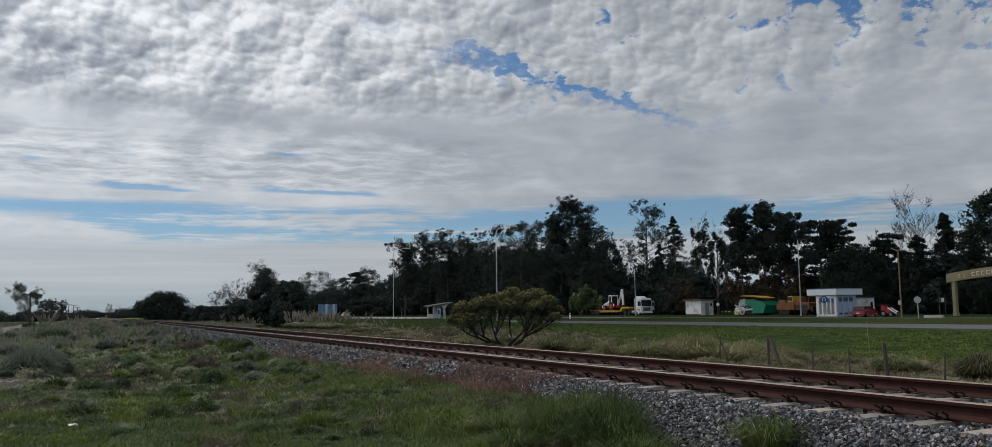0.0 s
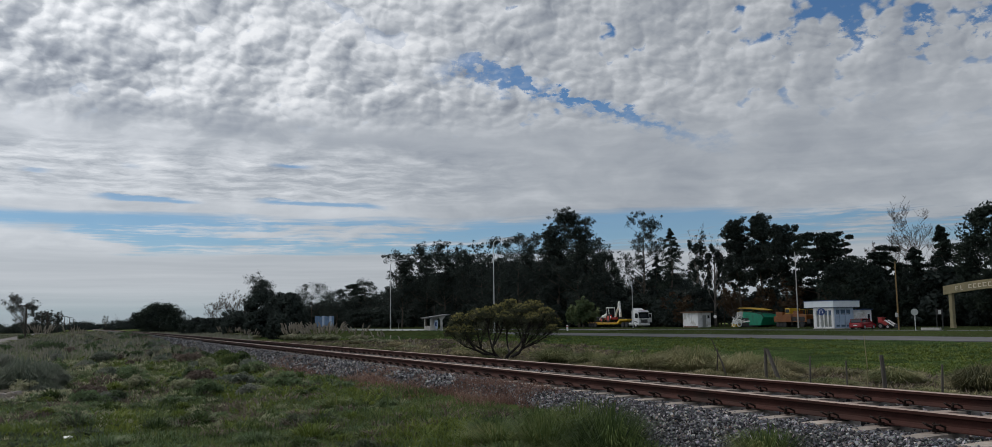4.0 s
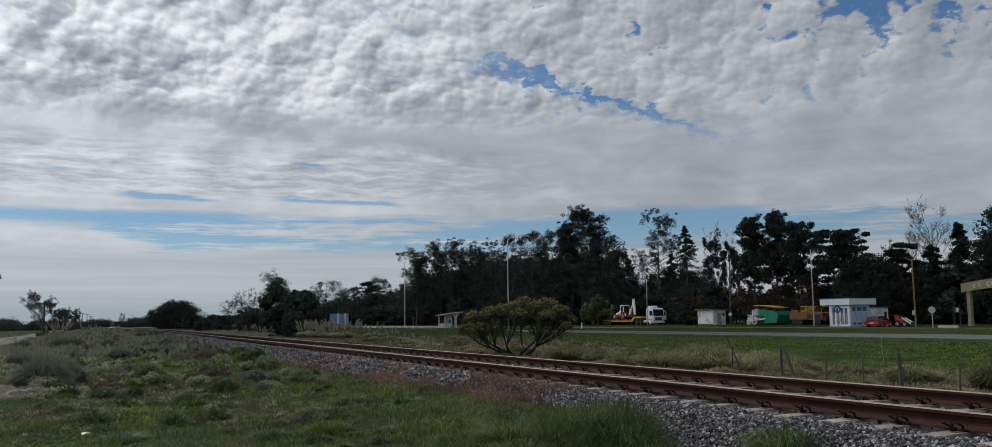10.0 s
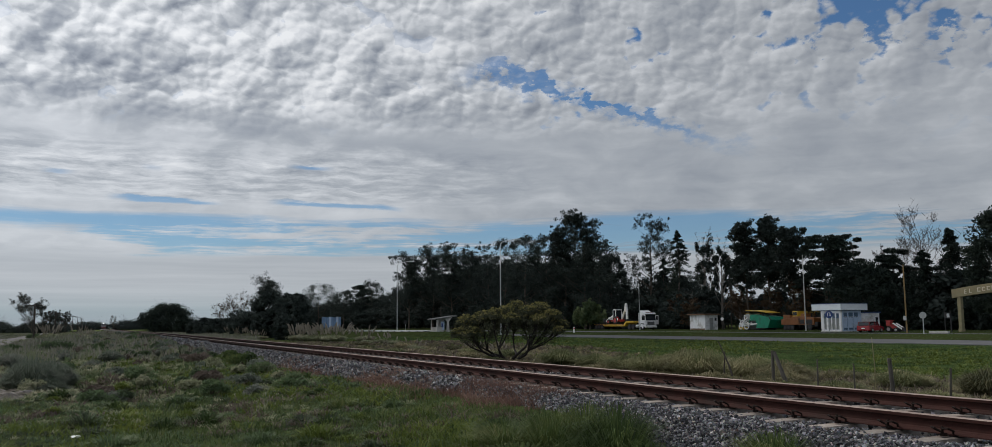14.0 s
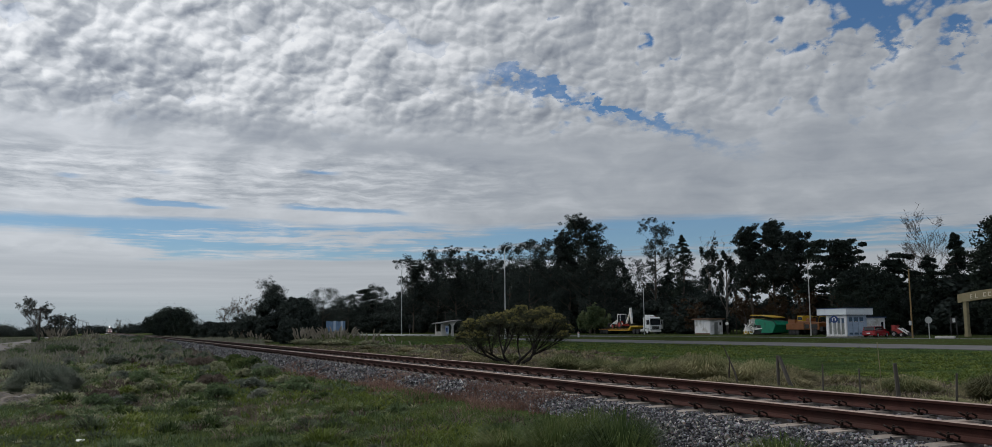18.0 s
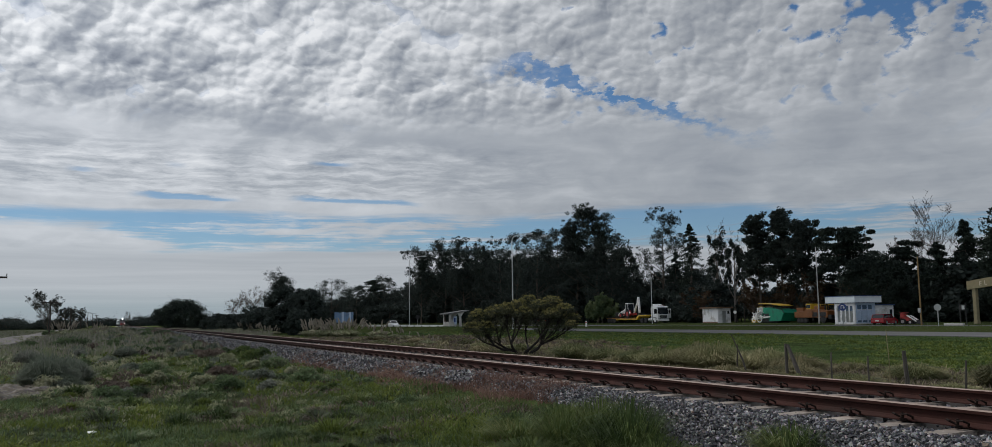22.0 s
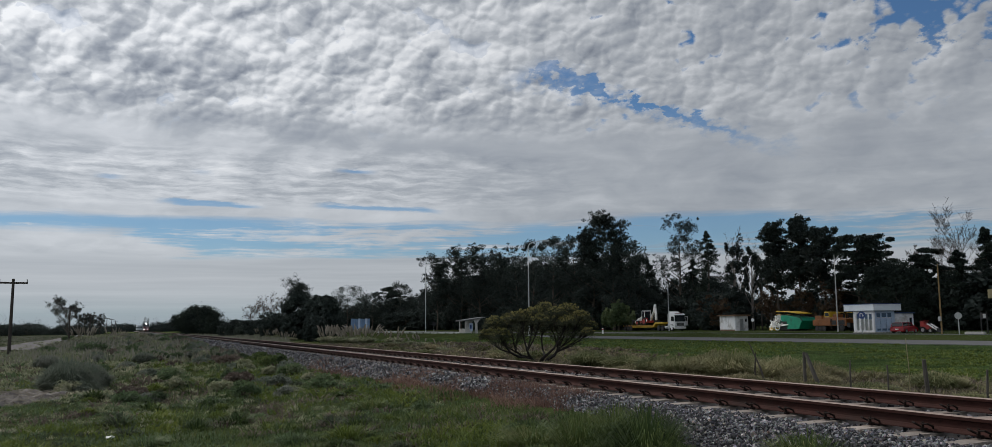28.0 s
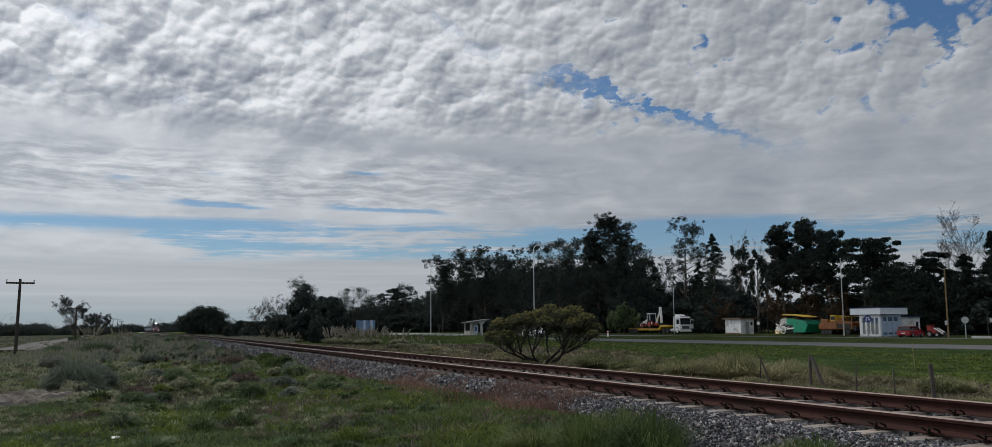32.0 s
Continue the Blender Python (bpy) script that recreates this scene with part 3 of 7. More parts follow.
def clouds():
    k = np.linspace(-4700, 4700, 13)
    gx, gy = np.meshgrid(k, k)
    v = np.stack([gx.ravel(), gy.ravel(), np.zeros(gx.size)], 1)
    i = np.arange(12)
    a = (i[:, None] * 13 + i[None, :]).ravel()
    me = mesh_of("clouds", v, np.stack([a, a + 13, a + 14, a + 1], 1), cloud_mat())
    ob = new("backdrop_clouds", me)
    ob.location = (0, 0, CLOUD_H + EYE_Z)
    return tagged(ob, "broken sheet of grey and white altocumulus with blue gaps", "clouds", kind="structure")


cloud_sheet = clouds()


# ---- ground, roads, railway ----
def steps(*spans):
    return np.unique(np.concatenate([np.arange(a, b, s) for a, b, s in spans] + [[spans[-1][1]]]))


def ground():
    xs = steps((-4000, -400, 600), (-400, -60, 40), (-60, -12, 3), (-12, 3, 0.5), (3, 12, 0.25), (12, 48, 0.6), (48, 96, 1.5), (96, 200, 8), (200, 4000, 380))
    ys = steps((-4000, -400, 600), (-400, -20, 38), (-20, 2, 2), (2, 30, 0.5), (30, 90, 1.0), (90, 260, 5), (260, 700, 20), (700, 4000, 300))
    gx, gy = np.meshgrid(xs, ys)
    v = np.stack([gx.ravel(), gy.ravel(), ground_z(gx, gy).ravel()], 1)
    nx = len(xs)
    a = (np.arange(len(ys) - 1)[:, None] * nx + np.arange(nx - 1)[None, :]).ravel()
    ob = new("ground", mesh_of("ground", v, np.stack([a, a + 1, a + nx + 1, a + nx], 1), M["turf"], True))
    return tagged(ob, "rough green meadow with bare and brown patches", "ground", kind="structure")


ground()


def strip(name, section, ys, material, label, category, follow=True):
    """A solid strip of one cross-section (x, z) along +Y, following the railway's bend or straight."""
    ys = np.asarray(ys, float)
    off = (track_x(ys) - 7.70) if follow else np.zeros(len(ys))
    s = np.array(section, float)
    k = len(s)
    v = np.stack([s[None, :, 0] + off[:, None], np.repeat(ys[:, None], k, 1), np.repeat(s[None, :, 1], len(ys), 0)], 2).reshape(-1, 3)
    r, c = np.meshgrid(np.arange(len(ys) - 1), np.arange(k), indexing="ij")
    a, b = (r * k + c).ravel(), (r * k + (c + 1) % k).ravel()
    f = np.stack([a, a + k, b + k, b], 1)
    ends = np.array([list(range(k)), list(range((len(ys) - 1) * k, len(ys) * k))[::-1]])
    ob = new(name, mesh_of(name, v, [f, ends], material))
    return tagged(ob, label, category, kind="structure") if label else ob


LONG = steps((-150, 60, 15), (60, 700, 20), (700, 1500, 100))
strip("road_near", [(49.7, -0.35), (49.7, 0.05), (53.6, 0.11), (57.5, 0.11), (57.5, -0.35)], steps((-300, 900, 100)), M["asphalt"], "worn grey two-lane asphalt road", "road", False)
strip("road_far", [(67.6, -0.2), (67.6, 0.285), (71.5, 0.32), (75.6, 0.29), (75.6, -0.2)], steps((-300, 900, 100)), M["asphalt"], "worn grey asphalt carriageway beyond a grass strip", "road", False)

RAIL_TOP = 0.76
BALLAST_TOP = 0.535
# the bed's black stands in for shade in the gaps between stones
ballast = strip("ballast_bed", [(5.35, 0.16), (5.45, 0.24), (5.95, BALLAST_TOP - 0.03), (6.5, BALLAST_TOP - 0.03), (6.7, BALLAST_TOP - 0.07), (8.7, BALLAST_TOP - 0.07), (8.9, BALLAST_TOP - 0.03), (9.45, BALLAST_TOP - 0.03), (9.98, 0.22), (10.1, 0.12)], LONG, M["bed"], "bed under the railway's crushed stone, blackened as gap shade", "ballast")
track = thing("railway_track", (0, 0, 0), "rusty broad-gauge rails on pale concrete sleepers", "railway track")
tagged(track, kind="structure")


def rails():
    half = [(0.0, -0.155), (0.070, -0.155), (0.070, -0.145), (0.022, -0.128), (0.009, -0.112), (0.009, -0.045), (0.034, -0.036), (0.036, -0.008)]
    for cx in (-0.873, 0.873):
        sec = half[1:] + [(-x, z) for x, z in reversed(half[1:])]
        ob = strip("rail", [(7.70 + cx + x, RAIL_TOP + z) for x, z in sec], LONG, M["rail_side"], "", "")
        ob.parent = track
        head = [(0.036, -0.0078), (0.030, -0.001), (0.018, 0.001), (-0.018, 0.001), (-0.030, -0.001), (-0.036, -0.0078)]
        hd = strip("rail_head", [(7.70 + cx + x, RAIL_TOP + z) for x, z in head], LONG, M["rail_head"], "", "")
        hd.parent = ob
        tagged(hd, "worn paler running surface")


rails()
TIE_STEP, TIE_FIRST = 0.604, -1.66
TIE_TOP = RAIL_TOP - 0.165


def sleepers():
    bm = bmesh.new()
    prof = [(-1.375, -0.02), (-0.55, -0.02), (-0.42, -0.05), (0.42, -0.05), (0.55, -0.02), (1.375, -0.02)]
    top, bot = [], []
    for x, z in prof:
        edge = abs(x) > 1.3
        top.append([bm.verts.new((x, y, z - (0.02 if edge else 0))) for y in (-0.10, 0.10)])
        bot.append([bm.verts.new((x, y, -0.24)) for y in (-0.145, 0.145)])
    seat = 0.02
    for i in range(len(prof) - 1):
        a, b, c, d = top[i], top[i + 1], bot[i], bot[i + 1]
        bm.faces.new((a[0], b[0], b[1], a[1]))
        bm.faces.new((c[0], d[0], b[0], a[0]))
        bm.faces.new((a[1], b[1], d[1], c[1]))
    for i in (0, -1):
        bm.faces.new((top[i][0], top[i][1], bot[i][1], bot[i][0]))
    bmesh.ops.translate(bm, verts=bm.verts, vec=(0, 0, seat))
    bmesh.ops.recalc_face_normals(bm, faces=bm.faces)
    me = bpy.data.meshes.new("sleeper")
    bm.to_mesh(me)
    bm.free()
    me.materials.append(M["concrete_tie"])
    # a spring clip with its shoulder, on one side of a rail
    cb = bmesh.new()
    box(cb, -0.03, 0.02, -0.026, 0.026, 0.0, 0.036, 0.006)
    rod(cb, (-0.02, 0.0, 0.03), (-0.02, 0.0, 0.105), 0.014, 0.012, 6)
    rod(cb, (-0.02, 0.0, 0.078), (-0.02, 0.0, 0.092), 0.024, 0.022, 6)
    tube(cb, [(0.055, -0.055, 0.03), (0.01, -0.095, 0.06), (-0.06, -0.085, 0.092), (-0.075, -0.045, 0.085), (-0.04, -0.015, 0.055), (-0.04, 0.015, 0.055), (-0.075, 0.045, 0.085), (-0.06, 0.085, 0.092), (0.01, 0.095, 0.06), (0.055, 0.055, 0.03)], [0.0115] * 10, 6)
    cm = bpy.data.meshes.new("rail_clip")
    cb.to_mesh(cm)
    cb.free()
    cm.materials.append(M["clip"])
    rng = random.Random(5)
    for i in range(298):
        y = TIE_FIRST + i * TIE_STEP
        ob = new("sleeper", me)
        ob.parent = track
        ob.matrix_basis = pose(float(track_x(y)) + rng.uniform(-0.02, 0.02), y, TIE_TOP + rng.uniform(-0.004, 0.004), 0, 0, rng.uniform(-0.6, 0.6))
        if 4 < i < 70:
            for cx in (-0.873, 0.873):
                for side in (-1, 1):
                    c = new("rail_clip", cm)
                    c.parent = ob
                    c.matrix_basis = pose(cx + side * 0.105, 0, 0.0, 0, 0, 180 if side > 0 else 0) @ Matrix.Diagonal((0.85, 0.95, 0.82, 1))
    # further off, sleepers and clips joined
    vs, fs, base = [], [], 0
    unit = np.array([v.co for v in me.vertices])
    tri = np.array([list(p.vertices) for p in me.polygons])
    for i in range(298, 900):
        y = TIE_FIRST + i * TIE_STEP
        vs.append(unit + [float(track_x(y)), y, TIE_TOP])
        fs.append(tri + base)
        base += len(unit)
    far = new("sleepers_far", mesh_of("sleepers_far", np.concatenate(vs), np.concatenate(fs), M["concrete_tie"]))
    far.parent = track
    tagged(far, kind="stuff")
    vs, fs, base = [], [], 0
    for i in range(70, 300):
        for cx in (-0.978, -0.768, 0.768, 0.978):
            y = TIE_FIRST + i * TIE_STEP
            u = np.array([[x, yy, z] for x in (-0.08, 0.08) for yy in (-0.08, 0.08) for z in (0.0, 0.075)])
            vs.append(u * [1, 1, 1] + [float(track_x(y)) + cx, y, TIE_TOP])
            fs.append(np.array([[0, 1, 3, 2], [4, 6, 7, 5], [0, 4, 5, 1], [2, 3, 7, 6], [1, 5, 7, 3]]) + base)
            base += 8
    farc = new("rail_clips_far", mesh_of("rail_clips_far", np.concatenate(vs), np.concatenate(fs), M["clip"]))
    farc.parent = track
    tagged(farc, kind="stuff")


sleepers()


def ballast_z(s):
    return np.interp(s, [5.2, 5.45, 5.95, 6.25, 6.5, 6.75, 8.65, 8.9, 9.15, 9.45, 9.98, 10.2], [0.17, 0.25, 0.53, 0.550, 0.535, 0.525, 0.515, 0.525, 0.55, 0.51, 0.24, 0.15])


def scatter_stones():
    """Crushed stone lying on the bed: rough little polyhedra, larger share near the line's visible shoulder."""
    rng = np.random.default_rng(11)
    cv = np.array([[x, y, z] for x in (-1, 1) for y in (-1, 1) for z in (-1, 1)]) * 0.62
    ct = np.array([[0, 1, 3, 2], [4, 6, 7, 5], [0, 4, 5, 1], [2, 3, 7, 6], [1, 5, 7, 3], [0, 2, 6, 4]])
    okt = np.array([[1, 0, 0], [-1, 0, 0], [0, 1, 0], [0, -1, 0], [0, 0, 1], [0, 0, -1]], float)
    oft = np.array([[0, 2, 4], [2, 1, 4], [1, 3, 4], [3, 0, 4], [2, 0, 5], [1, 2, 5], [3, 1, 5], [0, 3, 5]])

    def lay(name, n, y0, y1, s0, s1, size, pv, pt, power=1.0):
        y = y0 + (y1 - y0) * rng.random(n) ** power
        s = s0 + (s1 - s0) * rng.random(n)
        phase = np.abs((y - TIE_FIRST + TIE_STEP / 2) % TIE_STEP - TIE_STEP / 2)
        free = ~((phase < 0.135) & (np.abs(s - 7.7) < 1.36) & (rng.random(n) < np.where(np.abs(s - 7.7) > 0.95, 0.84, 0.95)))
        y, s = y[free], s[free]
        n = len(y)
        r = size * (0.55 + 0.75 * rng.random(n) ** 1.5)
        v = pv[None] * (1 + 0.26 * rng.standard_normal((n, len(pv), 3))).clip(0.5, 1.6)
        v = v * r[:, None, None] * (0.42 + 0.85 * rng.random((n, 1, 3)))
        q = rng.standard_normal((n, 4))
        q /= np.linalg.norm(q, axis=1, keepdims=True)
        a, b, c, d = q.T
        R = np.stack([1 - 2 * (c * c + d * d), 2 * (b * c - a * d), 2 * (b * d + a * c), 2 * (b * c + a * d), 1 - 2 * (b * b + d * d), 2 * (c * d - a * b),
                      2 * (b * d - a * c), 2 * (c * d + a * b), 1 - 2 * (b * b + c * c)], 1).reshape(n, 3, 3)
        v = np.einsum("nij,nkj->nki", R, v)
        z = ballast_z(s) - 0.3 * size + 2.6 * size * (rng.random(n) ** 2.0 - 0.2)
        v += np.stack([s + track_x(y) - 7.7, y, z], 1)[:, None, :]
        f = pt[None] + (np.arange(n) * len(pv))[:, None, None]
        ob = new(name, mesh_of(name, v.reshape(-1, 3), f.reshape(-1, pt.shape[1]), M["stone"]))
        ob.parent = ballast
        tagged(ob, "loose grey crushed stone", kind="stuff")

    lay("stones_near", 66000, 3.2, 15, 5.15, 6.75, 0.0215, cv, ct)
    lay("stones_between", 15000, 3.2, 16, 6.9, 9.6, 0.031, cv, ct, 1.2)
    lay("stones_middle", 34000, 15, 60, 5.2, 6.7, 0.036, okt, oft, 1.5)
    lay("stones_beyond", 14000, 16, 60, 6.9, 9.6, 0.045, okt, oft, 1.5)
    lay("stones_far", 9000, 60, 190, 5.2, 6.5, 0.07, okt, oft, 1.3)


scatter_stones()


# ---- grass and weeds ----
def leaf_cards(centres, radii, per, size, rng, flat=0.0):
    """Small leaf sprays scattered in ellipsoid clumps. centres (k, 3), radii (k, 3), per clump."""
    k = len(centres)
    idx = np.repeat(np.arange(k), per)
    n = len(idx)
    d = rng.standard_normal((n, 3))
    d /= np.linalg.norm(d, axis=1, keepdims=True)
    p = centres[idx] + d * radii[idx] * (rng.random(n) ** 0.45)[:, None]
    u = rng.standard_normal((n, 3))
    u[:, 2] *= 1 - flat
    u /= np.linalg.norm(u, axis=1, keepdims=True)
    w = np.cross(u, rng.standard_normal((n, 3)))
    w[:, 2] *= 1 - flat
    w /= np.linalg.norm(w, axis=1, keepdims=True) + 1e-9
    s = size * (0.6 + 0.8 * rng.random(n))[:, None]
    u, w = u * s, w * s * 0.5
    v = np.stack([p - u, p - u * 0.1 + w, p + u, p + u * 0.1 - w], 1).reshape(-1, 3)
    return v, (np.arange(n) * 4)[:, None] + np.array([[0, 1, 2, 3]])


def blades(name, pos, height, width, material, lean=0.5, label="", category="grass", seed=1, bend=1.0):
    """Joined blades: pos (n, 3), height and width (n). Each is a bent ribbon that ends in a point."""
    rng = np.random.default_rng(seed)
    n = len(pos)
    a, la = rng.random(n) * math.tau, rng.random(n) * math.tau
    side = np.stack([np.cos(a), np.sin(a), np.zeros(n)], 1) * (width / 2)[:, None]
    out = np.stack([np.cos(la), np.sin(la), np.zeros(n)], 1) * (height * lean * rng.random(n))[:, None]
    up = np.stack([np.zeros(n), np.zeros(n), height], 1)
    b = pos - [0, 0, 0.02]
    mid = b + up * 0.55 + out * 0.35
    tip = b + up * (1.0 - 0.25 * bend * rng.random(n))[:, None] + out * 1.1
    v = np.stack([b - side, b + side, mid + side * 0.75, mid - side * 0.75, tip], 1).reshape(-1, 3)
    k = (np.arange(n) * 5)[:, None]
    me = mesh_of(name, v, [k + np.array([[0, 1, 2, 3]]), k + np.array([[3, 2, 4]])], material)
    return tagged(new(name, me), label, category, kind="stuff")


def lumps(x, y, k=1.0):
    """A smooth field from -1 to 1 that gathers plants into clumps."""
    return (np.sin(x * 1.7 * k + 2.1 * np.sin(y * 0.6 * k)) * np.sin(y * 1.1 * k + 1.4 * np.sin(x * 0.8 * k + 1)) + 0.6 * np.sin(x * 4.1 * k + y * 2.3 * k) * np.sin(y * 3.3 * k - x * 1.9 * k)) / 1.6


def wedge(n, r0, r1, a0, a1, seed, power=1.0):
    """Points spread over a wedge of the land round the place's origin, denser where it is near."""
    rng = np.random.default_rng(seed)
    r = r0 * (r1 / r0) ** (rng.random(n) ** power)
    a = np.radians(a0 + (a1 - a0) * rng.random(n))
    return r * np.sin(a), r * np.cos(a), r, rng


def on_ground(x, y):
    return np.stack([x, y, ground_z(x, y)], 1)


def line_s(x, y):
    return x - (track_x(y) - 7.7)


def meadow_near():
    # short turf on the near side
    x, y, r, rng = wedge(150000, 5.5, 34, -9, 52, 21)
    s = line_s(x, y)
    keep = (s < 5.5) & (rng.random(len(x)) < np.clip((5.6 - s) / 0.9, 0, 1))
    x, y, r = x[keep], y[keep], r[keep]
    h = (0.025 + 0.04 * rng.random(len(x))) * (1 + 0.9 * np.clip(lumps(x, y, 0.8), 0, 1)) * np.clip(0.75 + r / 40, 0, 1.6)
    blades("grass_turf", on_ground(x, y), h, 0.0011 * r + 0.002, M["grass_green"], 0.9, "short green meadow grass with yellowish patches", seed=3)
    # longer grass in lumps, taller away from the trodden part
    x, y, r, rng = wedge(150000, 6, 95, -9, 50, 22)
    s = line_s(x, y)
    far = np.clip((y - 19 + 3.0 * lumps(x, y, 0.35) + 0.4 * (s - 1)) / 9, 0, 1)
    keep = (s < 5.3) & (rng.random(len(x)) < np.clip(lumps(x, y, 0.55) * 0.8 + 0.45, 0.04, 1) * (0.10 + 0.9 * far) * np.clip((4.0 - s) / 2.5 + np.clip((y - 30) / 20, 0, 1), 0.12, 1))
    x, y, r, far = x[keep], y[keep], r[keep], far[keep]
    h = (0.06 + 0.17 * rng.random(len(x)) ** 1.4) * (0.5 + 0.7 * far) * (1 + 0.6 * lumps(x, y, 0.45)) * np.interp(y, [9, 28], [0.4, 0.72])
    blades("grass_rough", on_ground(x, y), h, 0.0008 * r + 0.002, M["grass_grey"], 0.8, "rough grey-green grass in uneven lumps", seed=4)
    # lusher green grass along the foot of the bank
    x, y, r, rng = wedge(95000, 5.5, 60, 2, 52, 23)
    s = line_s(x, y)
    keep = (s > 0.6) & (s < 5.4) & (rng.random(len(x)) < np.clip(lumps(x + 3, y, 0.7) + 0.5, 0.08, 1))
    x, y, r = x[keep], y[keep], r[keep]
    h = (0.05 + 0.10 * rng.random(len(x))) * (1 + 0.7 * lumps(x, y, 0.5))
    blades("grass_lush", on_ground(x, y), h, 0.0011 * r + 0.003, M["grass_dark"], 0.9, "dark green longer grass below the ballast", seed=5)


meadow_near()


def turf_around():
    """Short turf where the camera stands and behind it."""
    rng = np.random.default_rng(29)
    n = 26000
    x, y = rng.uniform(-9, 4.6, n), rng.uniform(-9, 6.5, n)
    far = np.hypot(x, y) > 0.5
    x, y = x[far], y[far]
    blades("grass_trodden", on_ground(x, y), 0.03 + 0.05 * rng.random(len(x)), np.full(len(x), 0.009), M["grass_green"], 0.9, "short trodden meadow grass", seed=28)


turf_around()


def weeds():
    # reddish dry weeds along the edge of the stone
    rng = np.random.default_rng(31)
    n = 34000
    y = 8.8 * (33 / 8.8) ** rng.random(n)
    over = np.interp(y, [9, 11.0, 13, 19, 23, 33], [0.0, 0.30, 0.55, 0.40, 0.05, 0.0])     # how far they creep up the stone
    s = 5.48 + over + (0.28 + 0.4 * over) * rng.standard_normal(n) + 0.15 * np.sin(y * 1.3)
    keep = (s < 6.1 + over) & (s > 4.9) & (rng.random(n) < np.clip(0.62 + 0.9 * np.sin(y * 0.75 + 0.6) * np.sin(y * 0.31 + 1), 0.05, 1))
    keep &= rng.random(n) < np.interp(y, [20, 26, 31], [1.0, 0.45, 0.1])
    keep &= lumps(s * 2.2, y * 1.6, 1.0) > -0.22 + 0.4 * rng.random(n)
    y, s = y[keep], s[keep]
    x = s + track_x(y) - 7.7
    z = np.maximum(ground_z(x, y), ballast_z(s))
    h = 0.05 + 0.13 * rng.random(len(x))
    blades("weeds_red", np.stack([x, y, z], 1), h, 0.0007 * y + 0.002, M["weed_red"], 1.6, "low reddish-brown dry weeds beside the ballast", "weeds", 6)
    # bright leafy weeds and dead ones on the left bank
    for nm, mt, sd, thr, k, lab in (("weeds_bright", "weed_green", 41, 0.48, 0.5, "bright yellow-green leafy weeds in patches"), ("weeds_dead", "weed_brown", 42, 0.55, 0.62, "dead brown weeds in patches")):
        x, y, r, rng = wedge(90000, 8, 75, -8, 30, sd)
        s = line_s(x, y)
        keep = (s < 4.9) & (lumps(x + sd, y * 0.8 - sd, k) > thr - 0.18 * rng.random(len(x)))
        x, y, r = x[keep], y[keep], r[keep]
        h = 0.06 + 0.17 * rng.random(len(x))
        blades(nm, on_ground(x, y), h * 0.8, 0.0017 * r, M[mt], 1.6, lab, "weeds", sd)


weeds()


def tussock(name, x, y, h, w, n, material, label, group="", seed=0, blade=None, at_z=None, foot=0.30):
    """One clump of long arching grass. foot: how wide it roots, as a share of its width."""
    rng = np.random.default_rng(seed + 100)
    r = math.hypot(x, y)
    a, d = rng.random(n) * math.tau, np.sqrt(rng.random(n))
    p = np.stack([np.cos(a) * d * w * foot, np.sin(a) * d * w * foot, np.zeros(n)], 1)
    hh = h * (0.55 + 0.5 * rng.random(n)) * (1 - (0.35 * d if foot < 0.4 else 0.72 * d**2))
    bw = np.full(n, blade or (0.0012 * r + 0.003))
    side = np.stack([-np.sin(a), np.cos(a), np.zeros(n)], 1) * (bw / 2)[:, None]
    out = np.stack([np.cos(a), np.sin(a), np.zeros(n)], 1) * (w * 0.5 * (0.25 + 0.75 * d) * (0.4 + 0.6 * rng.random(n)))[:, None]
    up = np.stack([np.zeros(n), np.zeros(n), hh], 1)
    m1, m2, tip = p + up * 0.55 + out * 0.3, p + up * 0.95 + out * 0.75, p + up * (0.75 + 0.2 * rng.random(n))[:, None] + out * 1.15
    p = p - [0, 0, 0.03]
    v = np.stack([p - side, p + side, m1 + side, m1 - side, m2 + side * 0.7, m2 - side * 0.7, tip], 1).reshape(-1, 3)
    k = (np.arange(n) * 7)[:, None]
    me = mesh_of(name, v, [np.concatenate([k + np.array([[0, 1, 2, 3]]), k + np.array([[3, 2, 4, 5]])]), k + np.array([[5, 4, 6]])], material)
    ob = new(name, me)
    ob.location = (x, y, gz(x, y) if at_z is None else at_z)
    return tagged(ob, label, "grass tuft", group)


def tufts(name, x, y, r, h, per, material, label, category="grass", seed=1, spread=0.5, blade=0.0013):
    """Joined little tufts: per blades fan out from each spot, so that the sward is lumpy."""
    rng = np.random.default_rng(seed)
    n = len(x)
    idx = np.repeat(np.arange(n), per)
    m = len(idx)
    a, d = rng.random(m) * math.tau, np.sqrt(rng.random(m))
    hh = h[idx] * (0.5 + 0.6 * rng.random(m)) * (1 - 0.3 * d)
    sp = h[idx] * spread
    cx, cy = np.cos(a), np.sin(a)
    base = np.stack([x[idx] + cx * d * sp * 0.6, y[idx] + cy * d * sp * 0.6, ground_z(x, y)[idx] - 0.02], 1)
    out = np.stack([cx, cy, np.zeros(m)], 1) * (sp * (0.3 + d) * (0.5 + 0.7 * rng.random(m)))[:, None]
    up = np.stack([np.zeros(m), np.zeros(m), hh], 1)
    side = np.stack([-cy, cx, np.zeros(m)], 1) * ((blade * r[idx] + 0.002) / 2)[:, None]
    mid, tip = base + up * 0.6 + out * 0.35, base + up * (0.8 + 0.2 * rng.random(m))[:, None] + out * 1.1
    v = np.stack([base - side, base + side, mid + side * 0.8, mid - side * 0.8, tip], 1).reshape(-1, 3)
    k = (np.arange(m) * 5)[:, None]
